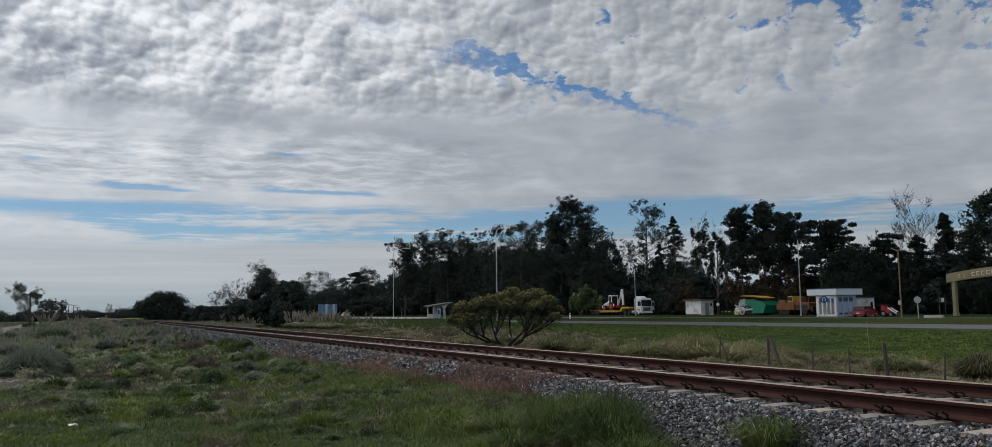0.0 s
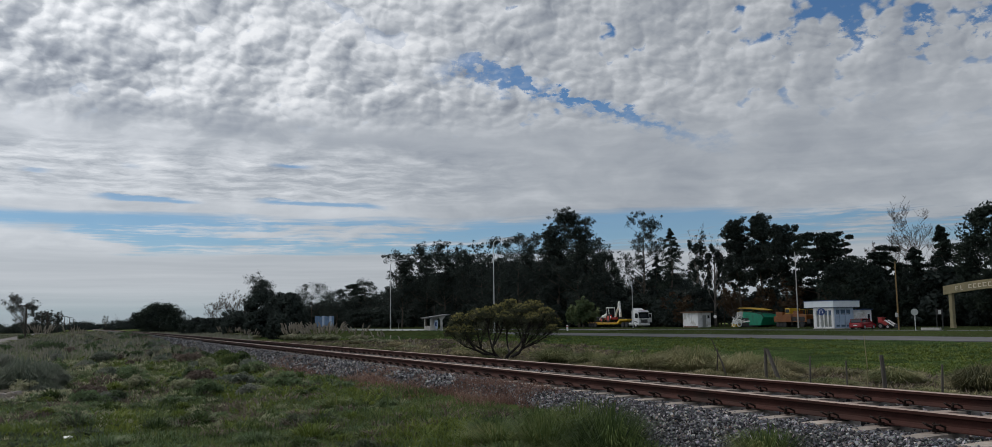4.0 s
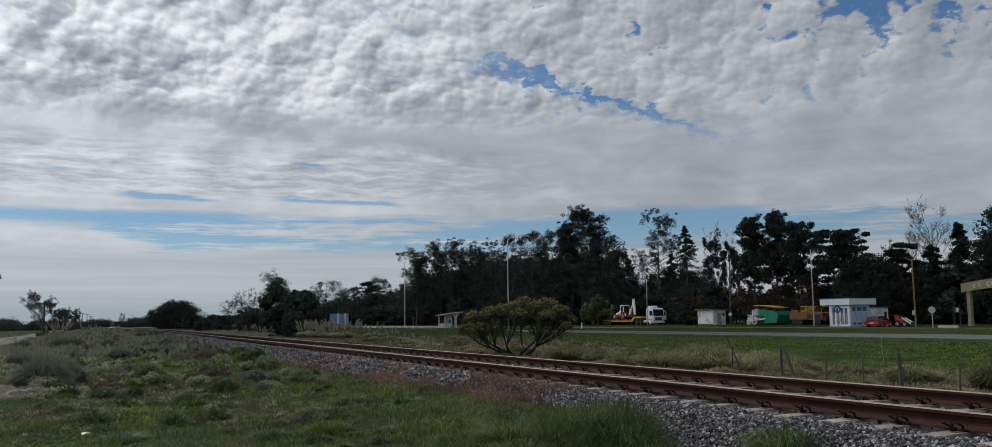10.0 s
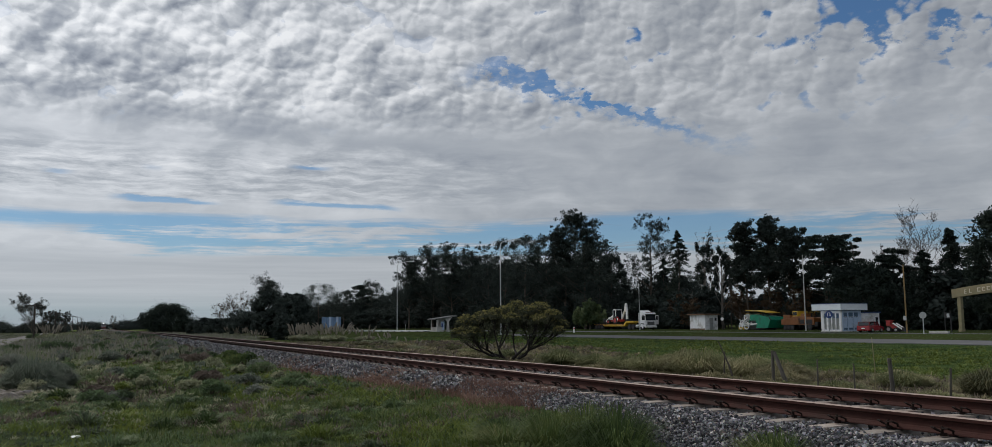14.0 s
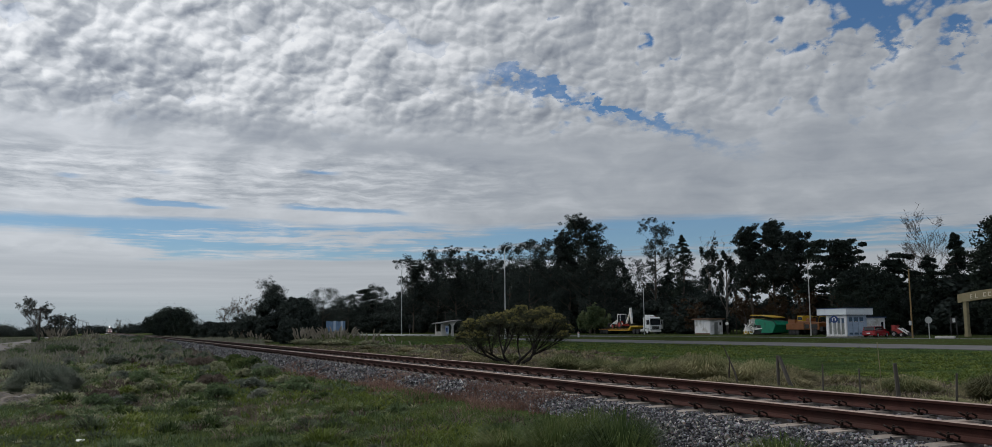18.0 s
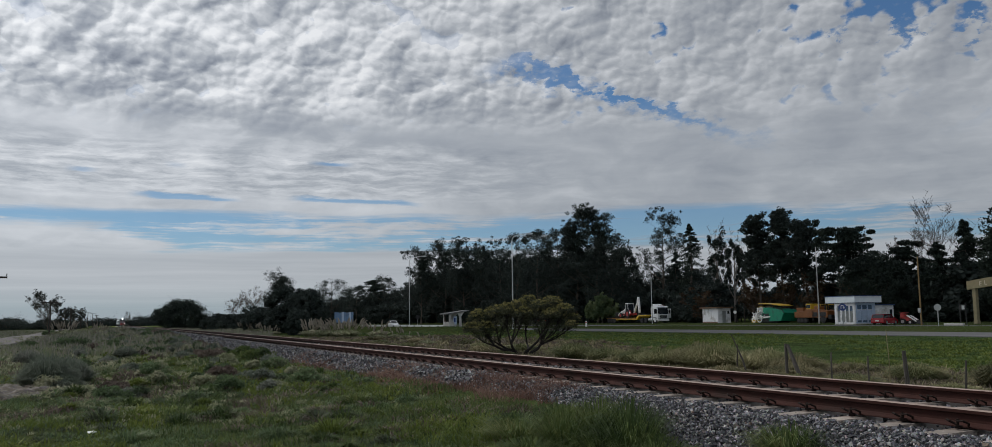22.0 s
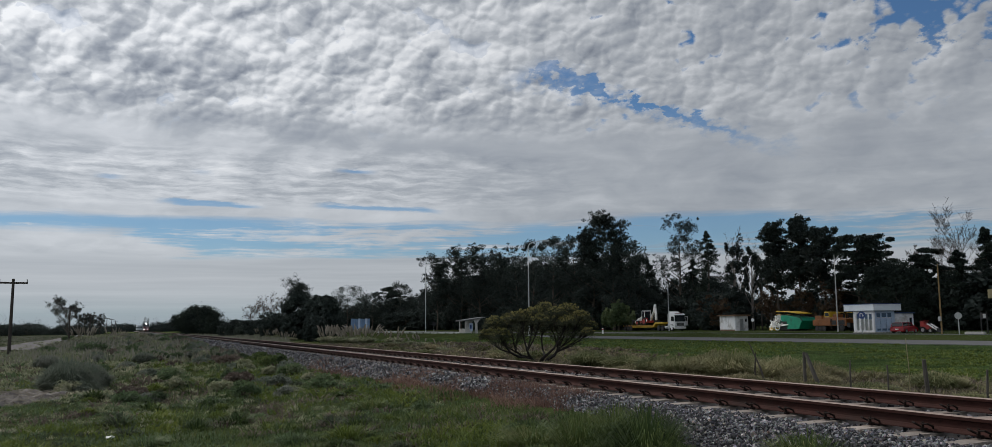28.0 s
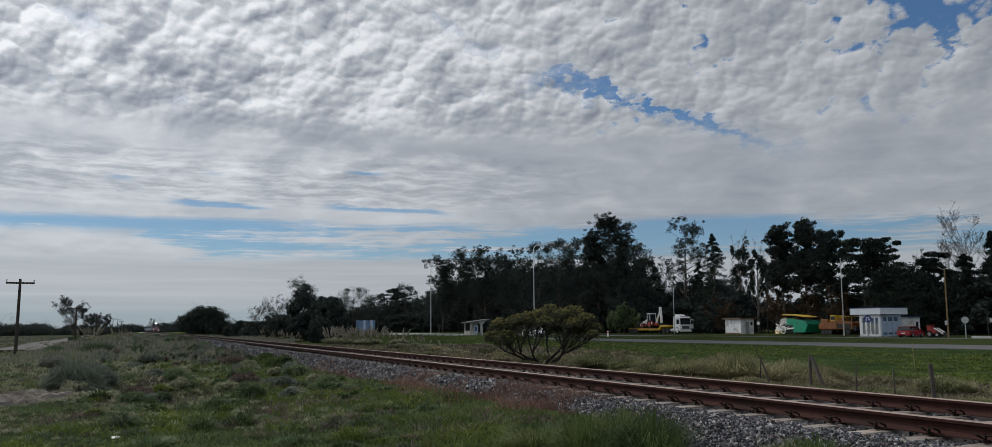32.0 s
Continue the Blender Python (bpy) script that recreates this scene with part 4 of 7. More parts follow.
    return tagged(new(name, mesh_of(name, v, [k + np.array([[0, 1, 2, 3]]), k + np.array([[3, 2, 4]])], material)), label, category, kind="stuff")


def lumpy_meadow():
    x, y, r, rng = wedge(9000, 6, 60, -9, 50, 61)
    s = line_s(x, y)
    keep = (s < 5.2) & (rng.random(len(x)) < 0.35 + 0.5 * lumps(x, y, 0.7))
    x, y, r = x[keep], y[keep], r[keep]
    tufts("grass_tufts_green", x, y, r, (0.07 + 0.13 * rng.random(len(x)) ** 2 + 0.002 * r) * np.interp(y, [9, 30], [0.5, 1.0]), 16, M["grass_green"], "small green grass tufts over the meadow", seed=62, spread=0.8)
    x, y, r, rng = wedge(5200, 6.5, 45, -6, 48, 63)
    s = line_s(x, y)
    keep = (s < 5.3) & (s > 0.0) & (lumps(x * 1.3 + 5, y, 0.6) > 0.1)
    x, y, r = x[keep], y[keep], r[keep]
    tufts("grass_tufts_bright", x, y, r, 0.07 + 0.11 * rng.random(len(x)), 16, M["weed_green"], "bright yellow-green broad-bladed tufts", seed=64, spread=0.9, blade=0.0015)
    x, y, r, rng = wedge(7000, 15, 110, -9, 24, 65)
    s = line_s(x, y)
    keep = (s < 4.9) & (rng.random(len(x)) < (0.5 + 0.5 * lumps(x, y, 0.4)) * np.clip((4.0 - s) / 2.5 + np.clip((y - 30) / 20, 0, 1), 0.12, 1))
    x, y, r = x[keep], y[keep], r[keep]
    tufts("grass_tufts_grey", x, y, r, (0.10 + 0.20 * rng.random(len(x)) ** 1.5 + 0.0018 * r) * np.interp(y, [12, 30], [0.4, 0.75]), 26, M["grass_grey"], "grey-green rough grass tufts on the bank", seed=66, spread=0.7, blade=0.0009)
    x, y, r, rng = wedge(2600, 7.5, 50, -8, 42, 67)
    s = line_s(x, y)
    keep = (s < 5.2) & (lumps(x - 7, y * 1.2, 0.5) > 0.10)
    x, y, r = x[keep], y[keep], r[keep]
    tufts("weed_tufts_brown", x, y, r, 0.06 + 0.12 * rng.random(len(x)), 18, M["weed_brown"], "dead brown tangled tufts", "weeds", 68, 1.3, 0.0012)


lumpy_meadow()


def mound(x, y, h, w, kind, seed, label, group="low shrubs on the bank"):
    """A low shrub: short stems and a dome of small leaves in several lumps."""
    g = np.random.default_rng(seed)
    ob = thing("low_shrub", (x, y, gz(x, y)), label, "shrub", group)
    n = 14
    a, d = g.random(n) * math.tau, np.sqrt(g.random(n))
    c = np.stack([np.cos(a) * d * w * 0.36, np.sin(a) * d * w * 0.36, h * (0.25 + 0.5 * (1 - d**2) * (0.6 + 0.4 * g.random(n)))], 1)
    bm = bmesh.new()
    for k in range(5):
        tube(bm, [(0, 0, -0.05), tuple(c[k] * [0.5, 0.5, 0.5]), tuple(c[k])], [0.02, 0.014, 0.006], 4)
    part("stem", bm, M["bark"], ob)
    r = np.stack([np.full(n, w * 0.17), np.full(n, w * 0.17), np.full(n, h * 0.26)], 1) * (0.7 + 0.6 * g.random((n, 1)))
    v, f = leaf_cards(c, r, 115, 0.0010 * math.hypot(x, y) + 0.011, g)
    cr = new("leaf_dome", mesh_of("leaf_dome", v, f, M[kind]))
    cr.parent = ob


def bank_shrubs():
    rng = random.Random(31)
    kinds = (("grass_hoary", "low grey-green shrub on the rough bank"), ("grass_green", "low green weed mound on the rough bank"), ("grass_green", "low green weed mound on the rough bank"), ("weed_brown", "low dead brown shrub on the rough bank"), ("grass_grey", "low grey-green shrub on the rough bank"))
    i = 0
    for k in range(165):
        y = 20 + 88 * rng.random() ** 1.35
        s = rng.uniform(-1.5, 4.4) if k % 3 else rng.uniform(3.0, 4.7)
        x = s + float(track_x(y)) - 7.7
        if x / y < -0.12:
            continue
        h = rng.uniform(0.22, 0.50) * (0.75 + y / 140)
        kd, lab = kinds[i % 5]
        mound(x, y, h, h * rng.uniform(1.5, 2.6), kd, 2000 + k, lab)
        i += 1
    for k in range(26):
        y = rng.uniform(60, 190)
        x = rng.uniform(-9, 4.3) if k % 2 else rng.uniform(2, 4.6)
        h = rng.uniform(0.5, 0.9)
        kd, lab = kinds[k % 5]
        mound(x, y, h, h * rng.uniform(2.2, 3.6), kd, 2200 + k, lab)
    mound(4.75, 33.0, 0.62, 1.7, "grass_dark", 2300, "dark green shrub beside the ballast")
    mound(4.5, 35.5, 0.5, 1.4, "grass_dark", 2301, "dark green shrub beside the ballast")


bank_shrubs()


def tussocks():
    tussock("grass_tuft", 5.60, 6.45, 0.40, 0.75, 800, M["grass_dark"], "dark green grass tuft growing from the ballast edge", seed=1, blade=0.008, at_z=0.28)
    for i, (x, y, h, w) in enumerate(((4.75, 8.9, 0.26, 0.8), (4.35, 9.6, 0.30, 0.9), (5.0, 8.2, 0.24, 0.6), (4.6, 10.3, 0.25, 0.8), (4.1, 8.7, 0.22, 0.8), (4.9, 9.5, 0.22, 0.6), (4.85, 7.5, 0.34, 0.8), (4.55, 7.2, 0.30, 0.8), (4.75, 6.9, 0.22, 0.6), (4.7, 8.2, 0.34, 0.8), (4.85, 7.9, 0.42, 0.7), (5.15, 8.4, 0.58, 0.8), (4.9, 8.0, 0.60, 0.9), (5.1, 9.0, 0.52, 0.8), (4.85, 9.4, 0.46, 0.8), (4.6, 8.9, 0.50, 0.8))):
        tussock("grass_tuft", x, y, h, w, 620, M["grass_dark"], "dark green arching grass tuft below the ballast", "tufts below the ballast", 10 + i, 0.008)
    # little clumps that break up the near meadow
    rg = random.Random(88)
    kinds = (("weed_green", "bright yellow-green grass clump in the meadow"), ("grass_dark", "dark green grass clump in the meadow"), ("grass_green", "green grass clump in the meadow"), ("grass_dark", "dark green grass clump in the meadow"), ("grass_green", "green grass clump in the meadow"))
    for i in range(90):
        y = 6.2 * (26 / 6.2) ** rg.random()
        x = rg.uniform(max(-0.08 * y, -1.0), 4.95)
        kd, lab = kinds[i % 5]
        h = rg.uniform(0.10, 0.22) * (0.6 if y < 12 else 1.0)
        tussock("grass_clump", x, y, h, h * rg.uniform(1.8, 3.0), 200, M[kd], lab, "clumps in the meadow", 400 + i, 0.0011 * y + 0.002, foot=0.45)
    # large grey-green tussocks out on the left bank
    rng = random.Random(8)
    for i, (x, y, h, w) in enumerate(((-1.50, 24.3, 0.72, 0.95), (-1.05, 25.4, 0.60, 0.8), (-1.1, 23.7, 0.34, 0.6))):
        tussock("grass_tussock", x, y, h, w, 3400 - 700 * i, M["grass_hoary"], "big domed blue-green tussock with fine arching blades", "tussocks on the left bank", 230 + i, 0.016, foot=0.55)
    spots = [(-1.75, 27.0, 1.0, 0.95), (-1.25, 27.6, 0.9, 0.8), (-0.2, 35, 0.6, 0.7), (-3.0, 37, 0.7, 0.8), (0.4, 42, 0.6, 0.8), (-1.6, 45, 0.6, 0.8), (2.7, 44, 0.55, 0.7), (1.2, 52, 0.6, 0.8)]
    for i, (x, y, h, w) in enumerate(spots):
        tussock("grass_tussock", x, y, h * 0.8, w, 1500, M["grass_hoary"], "large arching grey-green tussock on rough ground", "tussocks on the left bank", 30 + i, 0.02, foot=0.5)
    # dry tussocks along the fence beyond the line
    for i in range(46):
        y = 8 + 62 * (i / 46) ** 1.25 + rng.uniform(-0.6, 0.6)
        x = 17.0 + rng.uniform(-1.8, 3.6)
        h = rng.uniform(0.22, 0.52)
        tussock("dry_tussock", x, y, h, h * rng.uniform(2.0, 3.0), 420, M["grass_olive"] if i % 3 else M["grass_straw"], "olive half-dry grass tussock along a wire fence" if i % 3 else "straw-coloured dry grass tussock along a wire fence", "dry tussocks along the fence", 60 + i)
    for i, (x, y, h, w) in enumerate(((16.6, 22.2, 1.05, 1.9), (16.9, 23.3, 1.0, 1.8), (16.4, 24.6, 0.8, 1.6), (17.0, 20.4, 0.9, 1.7), (16.8, 18.9, 0.75, 1.5), (16.5, 31.0, 0.85, 1.7), (16.9, 29.0, 0.7, 1.6), (17.3, 13.1, 0.8, 1.4), (17.6, 15.7, 0.6, 1.2), (16.7, 26.6, 0.7, 1.5), (14.9, 16.9, 0.6, 1.3), (15.0, 15.2, 0.42, 1.2), (15.0, 12.6, 0.35, 1.0), (13.7, 16.4, 0.46, 1.0), (13.65, 15.4, 0.40, 1.0), (13.8, 13.1, 0.28, 0.8), (13.7, 17.9, 0.5, 1.1))):
        tussock("dry_tussock", x, y, h, w, 2200, M["grass_olive"] if i % 3 != 1 else M["grass_straw"], "large olive grass tussock along a wire fence" if i % 3 != 1 else "large straw-coloured grass tussock along a wire fence", "dry tussocks along the fence", 120 + i, 0.018)


tussocks()


def meadow_far():
    x, y, r, rng = wedge(360000, 13, 130, 4, 56, 51, 0.75)
    s = line_s(x, y)
    keep = (s > 10.3) & (s < 49.4)
    x, y, r, s = x[keep], y[keep], r[keep], s[keep]
    dry = (s < 18.5 + 2.5 * lumps(x, y, 0.3)) & (rng.random(len(x)) < 0.55)
    h = (0.055 + 0.06 * rng.random(len(x))) * (1 + 0.5 * lumps(x, y, 0.35))
    g = ~dry
    blades("grass_verge", on_ground(x[g], y[g]), h[g], 0.0008 * r[g] + 0.004, M["grass_verge"], 1.1, "short green grass between railway and road", seed=7)
    hd = (0.12 + 0.30 * rng.random(dry.sum())) * (0.6 + 0.6 * np.clip(lumps(x[dry], y[dry], 0.5), -0.4, 1))
    blades("grass_dry", on_ground(x[dry], y[dry]), hd, 0.0012 * r[dry], M["grass_straw"], 0.7, "dry straw-coloured grass beside the railway", seed=8)
    x, y, r, rng = wedge(26000, 16, 120, 8, 54, 57)
    s = line_s(x, y)
    keep = (s > 15.0) & (s < 49.0) & (lumps(x, y, 0.16) > -0.1)
    x, y, r = x[keep], y[keep], r[keep]
    tufts("grass_tufts_verge", x, y, r, 0.09 + 0.15 * rng.random(len(x)) ** 1.5, 10, M["weed_green"], "small yellowish tufts in the green verge", seed=68, spread=0.9)
    # rough straw and olive tufts beyond the line
    for nm, mt, sd, lab in (("grass_tufts_straw", "grass_straw", 54, "straw-coloured rough tufts beyond the railway"), ("weed_tufts_dry", "weed_brown", 55, "brown dry tufts beyond the railway")):
        x, y, r, rng = wedge(16000, 16, 90, 8, 54, sd)
        s = line_s(x, y)
        keep = (s > 15.0) & (s < 21.0 + 3.0 * lumps(x, y, 0.25) + 9.0 * np.clip((y - 32) / 22, 0, 1)) & (lumps(x + sd, y, 0.45) > -0.35)
        x, y, r = x[keep], y[keep], r[keep]
        tufts(nm, x, y, r, 0.14 + 0.26 * rng.random(len(x)) ** 1.5, 20, M[mt], lab, seed=sd + 10, spread=0.7)
    x, y, r, rng = wedge(26000, 60, 190, 8, 56, 52)
    keep = ((x > 57.7) & (x < 67.4)) | ((x > 76) & (x < 92))
    x, y, r = x[keep], y[keep], r[keep]
    blades("grass_median", on_ground(x, y), 0.04 + 0.07 * rng.random(len(x)), 0.0007 * r, M["grass_green"], 0.8, "short green grass strip between two carriageways", seed=9)
    # tall rough growth far along both sides of the line
    x, y, r, rng = wedge(60000, 42, 320, -9, 9, 53, 0.8)
    s = line_s(x, y)
    path = np.interp(y, [75, 110, 177, 330], [-8.8, -9.6, -11.2, -15])
    keep = ((s < 4.6) & (s > -40) & (np.abs(x - path) > 1.9)) | ((s > 10.8) & (s < 26))
    x, y, r = x[keep], y[keep], r[keep]
    blades("grass_distant", on_ground(x, y), (0.15 + 0.5 * rng.random(len(x)) ** 2) * (1 + 0.8 * lumps(x, y, 0.12)) * np.interp(line_s(x, y), [-9, -4], [0.2, 1.0]), 0.0016 * r, M["grass_pale"], 0.6, "tall pale greyish rough grass far along the line", seed=10)


meadow_far()


def pampas(x, y, h, seed, n=9):
    rng = random.Random(seed)
    ob = thing("pampas_grass", (x, y, gz(x, y)), "pampas grass clump with pale feathery plumes", "pampas grass", "pampas along the railway")
    t = tussock("leaves", x, y, h * 0.42, h * 1.1, 420, M["grass_grey"], "", seed=seed)
    del t["category"]
    t.location = (0, 0, 0)
    t.parent = ob
    for k in range(n):
        a, d = rng.random() * math.tau, rng.uniform(0.10, 0.75) * h
        top = h * rng.uniform(0.55, 1.0)
        bx, by = math.cos(a) * d * 0.4, math.sin(a) * d * 0.4
        tx, ty = math.cos(a) * d, math.sin(a) * d
        bm = bmesh.new()
        tube(bm, [(bx, by, 0), (tx * 0.9, ty * 0.9, top * 0.62)], [0.012, 0.010], 4)
        st = part("stalk", bm, M["grass_straw"], ob)
        bm = bmesh.new()
        w = 0.022 * h + 0.034
        tube(bm, [(tx * 0.9, ty * 0.9, top * 0.60), (tx, ty, top * 0.70), (tx * 1.08, ty * 1.08, top * 0.86), (tx * 1.2, ty * 1.2, top * 0.96), (tx * 1.32, ty * 1.32, top * 1.0)], [0.012, w, w * 0.9, w * 0.6, 0.006], 6)
        part("plume", bm, M["plume"], st, "pale feathery plume")


def pampas_row():
    rng = random.Random(77)
    spots = [(23.5 + rng.uniform(-2.5, 2.5), 90 + 2.5 * i, rng.uniform(1.7, 2.4)) for i in range(9)]
    spots += [(21.5 + rng.uniform(-1, 1), 129 + 3 * i, rng.uniform(1.1, 1.5)) for i in range(2)]
    spots += [(21.3 + rng.uniform(-1, 1), 147 + 6 * i, rng.uniform(1.6, 2.3)) for i in range(4)]
    spots += [(20.5 + rng.uniform(-1, 1), 205 + 12 * i, rng.uniform(1.5, 2.3)) for i in range(3)]
    spots += [(-3.5 + rng.uniform(-3, 5), 110 + 15 * i, rng.uniform(1.4, 2.2)) for i in range(6)]
    spots += [(22.5, 72, 1.15), (21.2, 76, 1.1), (23.8, 80, 1.15), (19.0, 55.5, 0.8), (19.2, 57, 0.9), (20.5, 45.5, 0.9), (20.2, 49, 0.8)]
    for i, (x, y, h) in enumerate(spots):
        pampas(x, y, h, 300 + i, 13 + i % 4 if h > 1.4 else 5)


pampas_row()


# ---- trees ----
def branchwork(bm, h, w, rng, n, lo, rise, r0, lean=0.0, twigs=0, spread=1.0):
    """A trunk with limbs, returns the limb tips."""
    lx, ly = lean * h * math.cos(rng.random() * 6), lean * h * math.sin(rng.random() * 6)
    ctrl = [Vector((lx * t**1.5 + rng.uniform(-1, 1) * 0.012 * h * (0 < t), ly * t**1.5 + rng.uniform(-1, 1) * 0.012 * h * (0 < t), h * t)) for t in (0, 0.15, 0.35, 0.55, 0.75, 0.93)]
    tube(bm, ctrl, [r0 * 1.25, r0, r0 * 0.8, r0 * 0.6, r0 * 0.35, r0 * 0.12], 7)
    tips = []
    for i in range(n):
        t = lo + (0.93 - lo) * (i + rng.random()) / n
        j = min(int(t * 6), 4)
        f = t * 6 - j if j < 5 else 1
        keys = (0, 0.15, 0.35, 0.55, 0.75, 0.93)
        j = max(k for k in range(5) if keys[k] <= t)
        f = (t - keys[j]) / (keys[j + 1] - keys[j])
        p = ctrl[j].lerp(ctrl[j + 1], f)
        a = rng.random() * math.tau
        reach = w * 0.5 * spread * rng.uniform(0.55, 1.0) * (1.15 - 0.55 * t)
        d = Vector((math.cos(a) * reach, math.sin(a) * reach, reach * rise * rng.uniform(0.5, 1.3)))
        m = p + d * 0.5 + Vector((0, 0, -0.06 * reach))
        e = p + d
        br = r0 * (1 - t) * 0.55 + 0.02
        tube(bm, [p, m, e], [br, br * 0.6, br * 0.2], 5)
        tips.append(e)
        for _ in range(twigs):
            a2 = rng.random() * math.tau
            s = m.lerp(e, rng.random())
            q = s + Vector((math.cos(a2) * 0.45, math.sin(a2) * 0.45, rng.uniform(0.3, 1.1))) * reach * rng.uniform(0.25, 0.55)
            tube(bm, [s, s.lerp(q, 0.5) + Vector((0, 0, -0.03)), q], [br * 0.35, br * 0.22, 0.012], 4)
            if twigs > 3:
                for _ in range(3):
                    s2 = s.lerp(q, rng.uniform(0.4, 1.0))
                    q2 = s2 + Vector((rng.uniform(-1, 1), rng.uniform(-1, 1), rng.uniform(0.2, 1.2))) * reach * 0.18
                    tube(bm, [s2, q2], [0.022, 0.010], 3)
            tips.append(q)
    return tips


def tree(kind, x, y, h, w, seed, label=None, group="trees beyond the road"):
    """One tree: a trunk with limbs and a crown of leaf sprays in uneven clumps."""
    rng, g = random.Random(seed), np.random.default_rng(seed)
    bm = bmesh.new()
    size, leaf, bark, per = 0.30, "leaf_dark", "bark", 46
    lab = "dark tall tree with an uneven leafy crown"
    if kind in ("euc", "tall", "thin", "open"):
        lab = "tall dark eucalyptus with an open ragged crown" if kind != "thin" else "slender eucalyptus with a thin see-through crown"
        w = w * (1.45 if kind != "thin" else 1.0)
        tips = branchwork(bm, h, w, rng, 24 if kind != "thin" else 34, 0.30 if kind == "open" else 0.22, 0.75, h * 0.009 + 0.04, 0.02, 3)
        c = np.array([t[:] for t in tips])
        if kind == "thin":
            c = np.concatenate([c, c * [0.7, 0.7, 1] + g.standard_normal(c.shape) * w * 0.05])
            r = w * 0.055 * (0.5 + 0.9 * g.random((len(c), 1))) * np.array([[1.0, 1.0, 0.9]])
            per, leaf, size = 46, "leaf_dark", 0.13
        else:
            c = np.concatenate([c, c * [0.6, 0.6, 1.0] + g.standard_normal(c.shape) * w * 0.05, c * [0.3, 0.3, 0.96] + g.standard_normal(c.shape) * w * 0.07])
            c = np.concatenate([c, c + g.standard_normal(c.shape) * w * (0.055 if kind != "open" else 0.035)])
            r = w * 0.055 * (0.5 + 0.9 * g.random((len(c), 1))) * np.array([[1.15, 1.15, 0.8]])
            per, size = 42, 0.17
    elif kind in ("mix", "dense", "right", "round", "understory", "thicket"):
        lab = {"round": "round dark evergreen tree beside the line", "dense": "broad dense dark evergreen tree", "right": "large dark spreading conifer", "understory": "low dark undergrowth at the wood's edge"}.get(kind, "dark broadleaf tree with a dense uneven crown")
        w = w * (1.4 if kind == "mix" else 1.0)
        n = {"mix": 120, "dense": 200, "right": 160, "round": 330, "understory": 70, "thicket": 170}[kind]
        lo = 0.08 if kind in ("dense", "round", "understory") else 0.03 if kind == "thicket" else 0.15
        branchwork(bm, h * 0.9, w * 0.8, rng, 14, max(lo, 0.2), 0.7, h * 0.009 + 0.05, 0.01, 1)
        a, t = g.random(n) * math.tau, lo + (0.94 - lo) * g.random(n)
        env = np.sin(np.clip((t - lo + 0.16) / (1.14 - lo), 0, 1) * math.pi) ** 0.55
        d = w * 0.42 * env * np.sqrt(0.25 + 0.75 * g.random(n)) * (0.8 + 0.35 * g.random(n))
        c = np.stack([np.cos(a) * d, np.sin(a) * d, t * h], 1)
        k = 0.085 if kind == "mix" else 0.095
        r = np.maximum(w * k * (0.6 + 0.8 * g.random((n, 1))), 0.35) * np.array([[1.0, 1.0, 0.75]])
        per, size = 84, 0.19
        leaf = "leaf_dark" if kind in ("mix", "understory", "thicket") else "leaf_conifer"
    elif kind == "conif":
        lab = "dark pointed conifer with drooping tiers"
        branchwork(bm, h, w * 0.6, rng, 16, 0.08, -0.1, h * 0.012 + 0.05)
        # boughs: each a row of sprays that droops outwards
        nb, ns = 62, 6
        t = np.repeat(0.06 + 0.93 * (np.arange(nb) + g.random(nb)) / nb, ns)
        a = np.repeat(g.random(nb) * math.tau, ns) + 0.12 * g.standard_normal(nb * ns)
        out = np.tile((np.arange(ns) + 0.6) / ns, nb)
        reach = np.repeat(0.55 + 0.6 * g.random(nb), ns)
        d = w * 0.50 * (1.03 - t) ** 0.8 * out * reach
        c = np.stack([np.cos(a) * d, np.sin(a) * d, t * h - 0.28 * d * out + 0.1 * g.standard_normal(nb * ns)], 1)
        n = nb * ns
        r = (w * 0.075 * (1.15 - t))[:, None] * np.array([[1.2, 1.2, 0.55]]) * (0.6 + 0.8 * g.random((n, 1))) + 0.08
        leaf, per, size = "leaf_conifer", 36, 0.15
    elif kind in ("flat", "flat2"):
        lab = "wind-shaped cypress with flat dark tiers"
        tips = branchwork(bm, h, w * (1.3 if kind == "flat" else 1.0), rng, 27 if kind == "flat" else 14, 0.35, 0.35, h * 0.013 + 0.05, 0.03, 2)
        c = np.array([q[:] for q in tips])
        r = w * (0.14 if kind == "flat" else 0.11) * (0.6 + 0.7 * g.random((len(c), 1))) * np.array([[1.25, 1.25, 0.36]])
        leaf, per, size = "leaf_conifer", 190 if kind == "flat" else 120, 0.19
    elif kind == "sparse":
        lab = "half-bare tree with upright branches and thin foliage"
        tips = branchwork(bm, h, w * 0.9, rng, 22, 0.2, 2.2, h * 0.012 + 0.04, 0.02, 5)
        c = np.array([q[:] for q in tips])[:: 2] * [0.8, 0.8, 0.86]
        r = w * 0.09 * (0.5 + 0.8 * g.random((len(c), 1))) * np.array([[0.8, 0.8, 1.4]])
        bark, per, leaf, size = "bark_pale", 80, "leaf_dark", 0.18
    elif kind in ("bare", "bare2"):
        lab = "leafless grey winter tree with fine twigs"
        tips = branchwork(bm, h, w, rng, 34, 0.22, 1.0, h * 0.008 + 0.03, 0.02, 11)
        c = np.array([q[:] for q in tips])[::9]
        r = np.full((len(c), 3), 0.3)
        bark, per, leaf, size = "twig", 14 if kind == "bare" else 4, "leaf_brown", 0.2 if kind == "bare" else 0.12
    elif kind == "light":
        lab = "small open tree with sparse dark leaves"
        tips = branchwork(bm, h, w, rng, 26, 0.25, 0.95, h * 0.010 + 0.03, 0.03, 7)
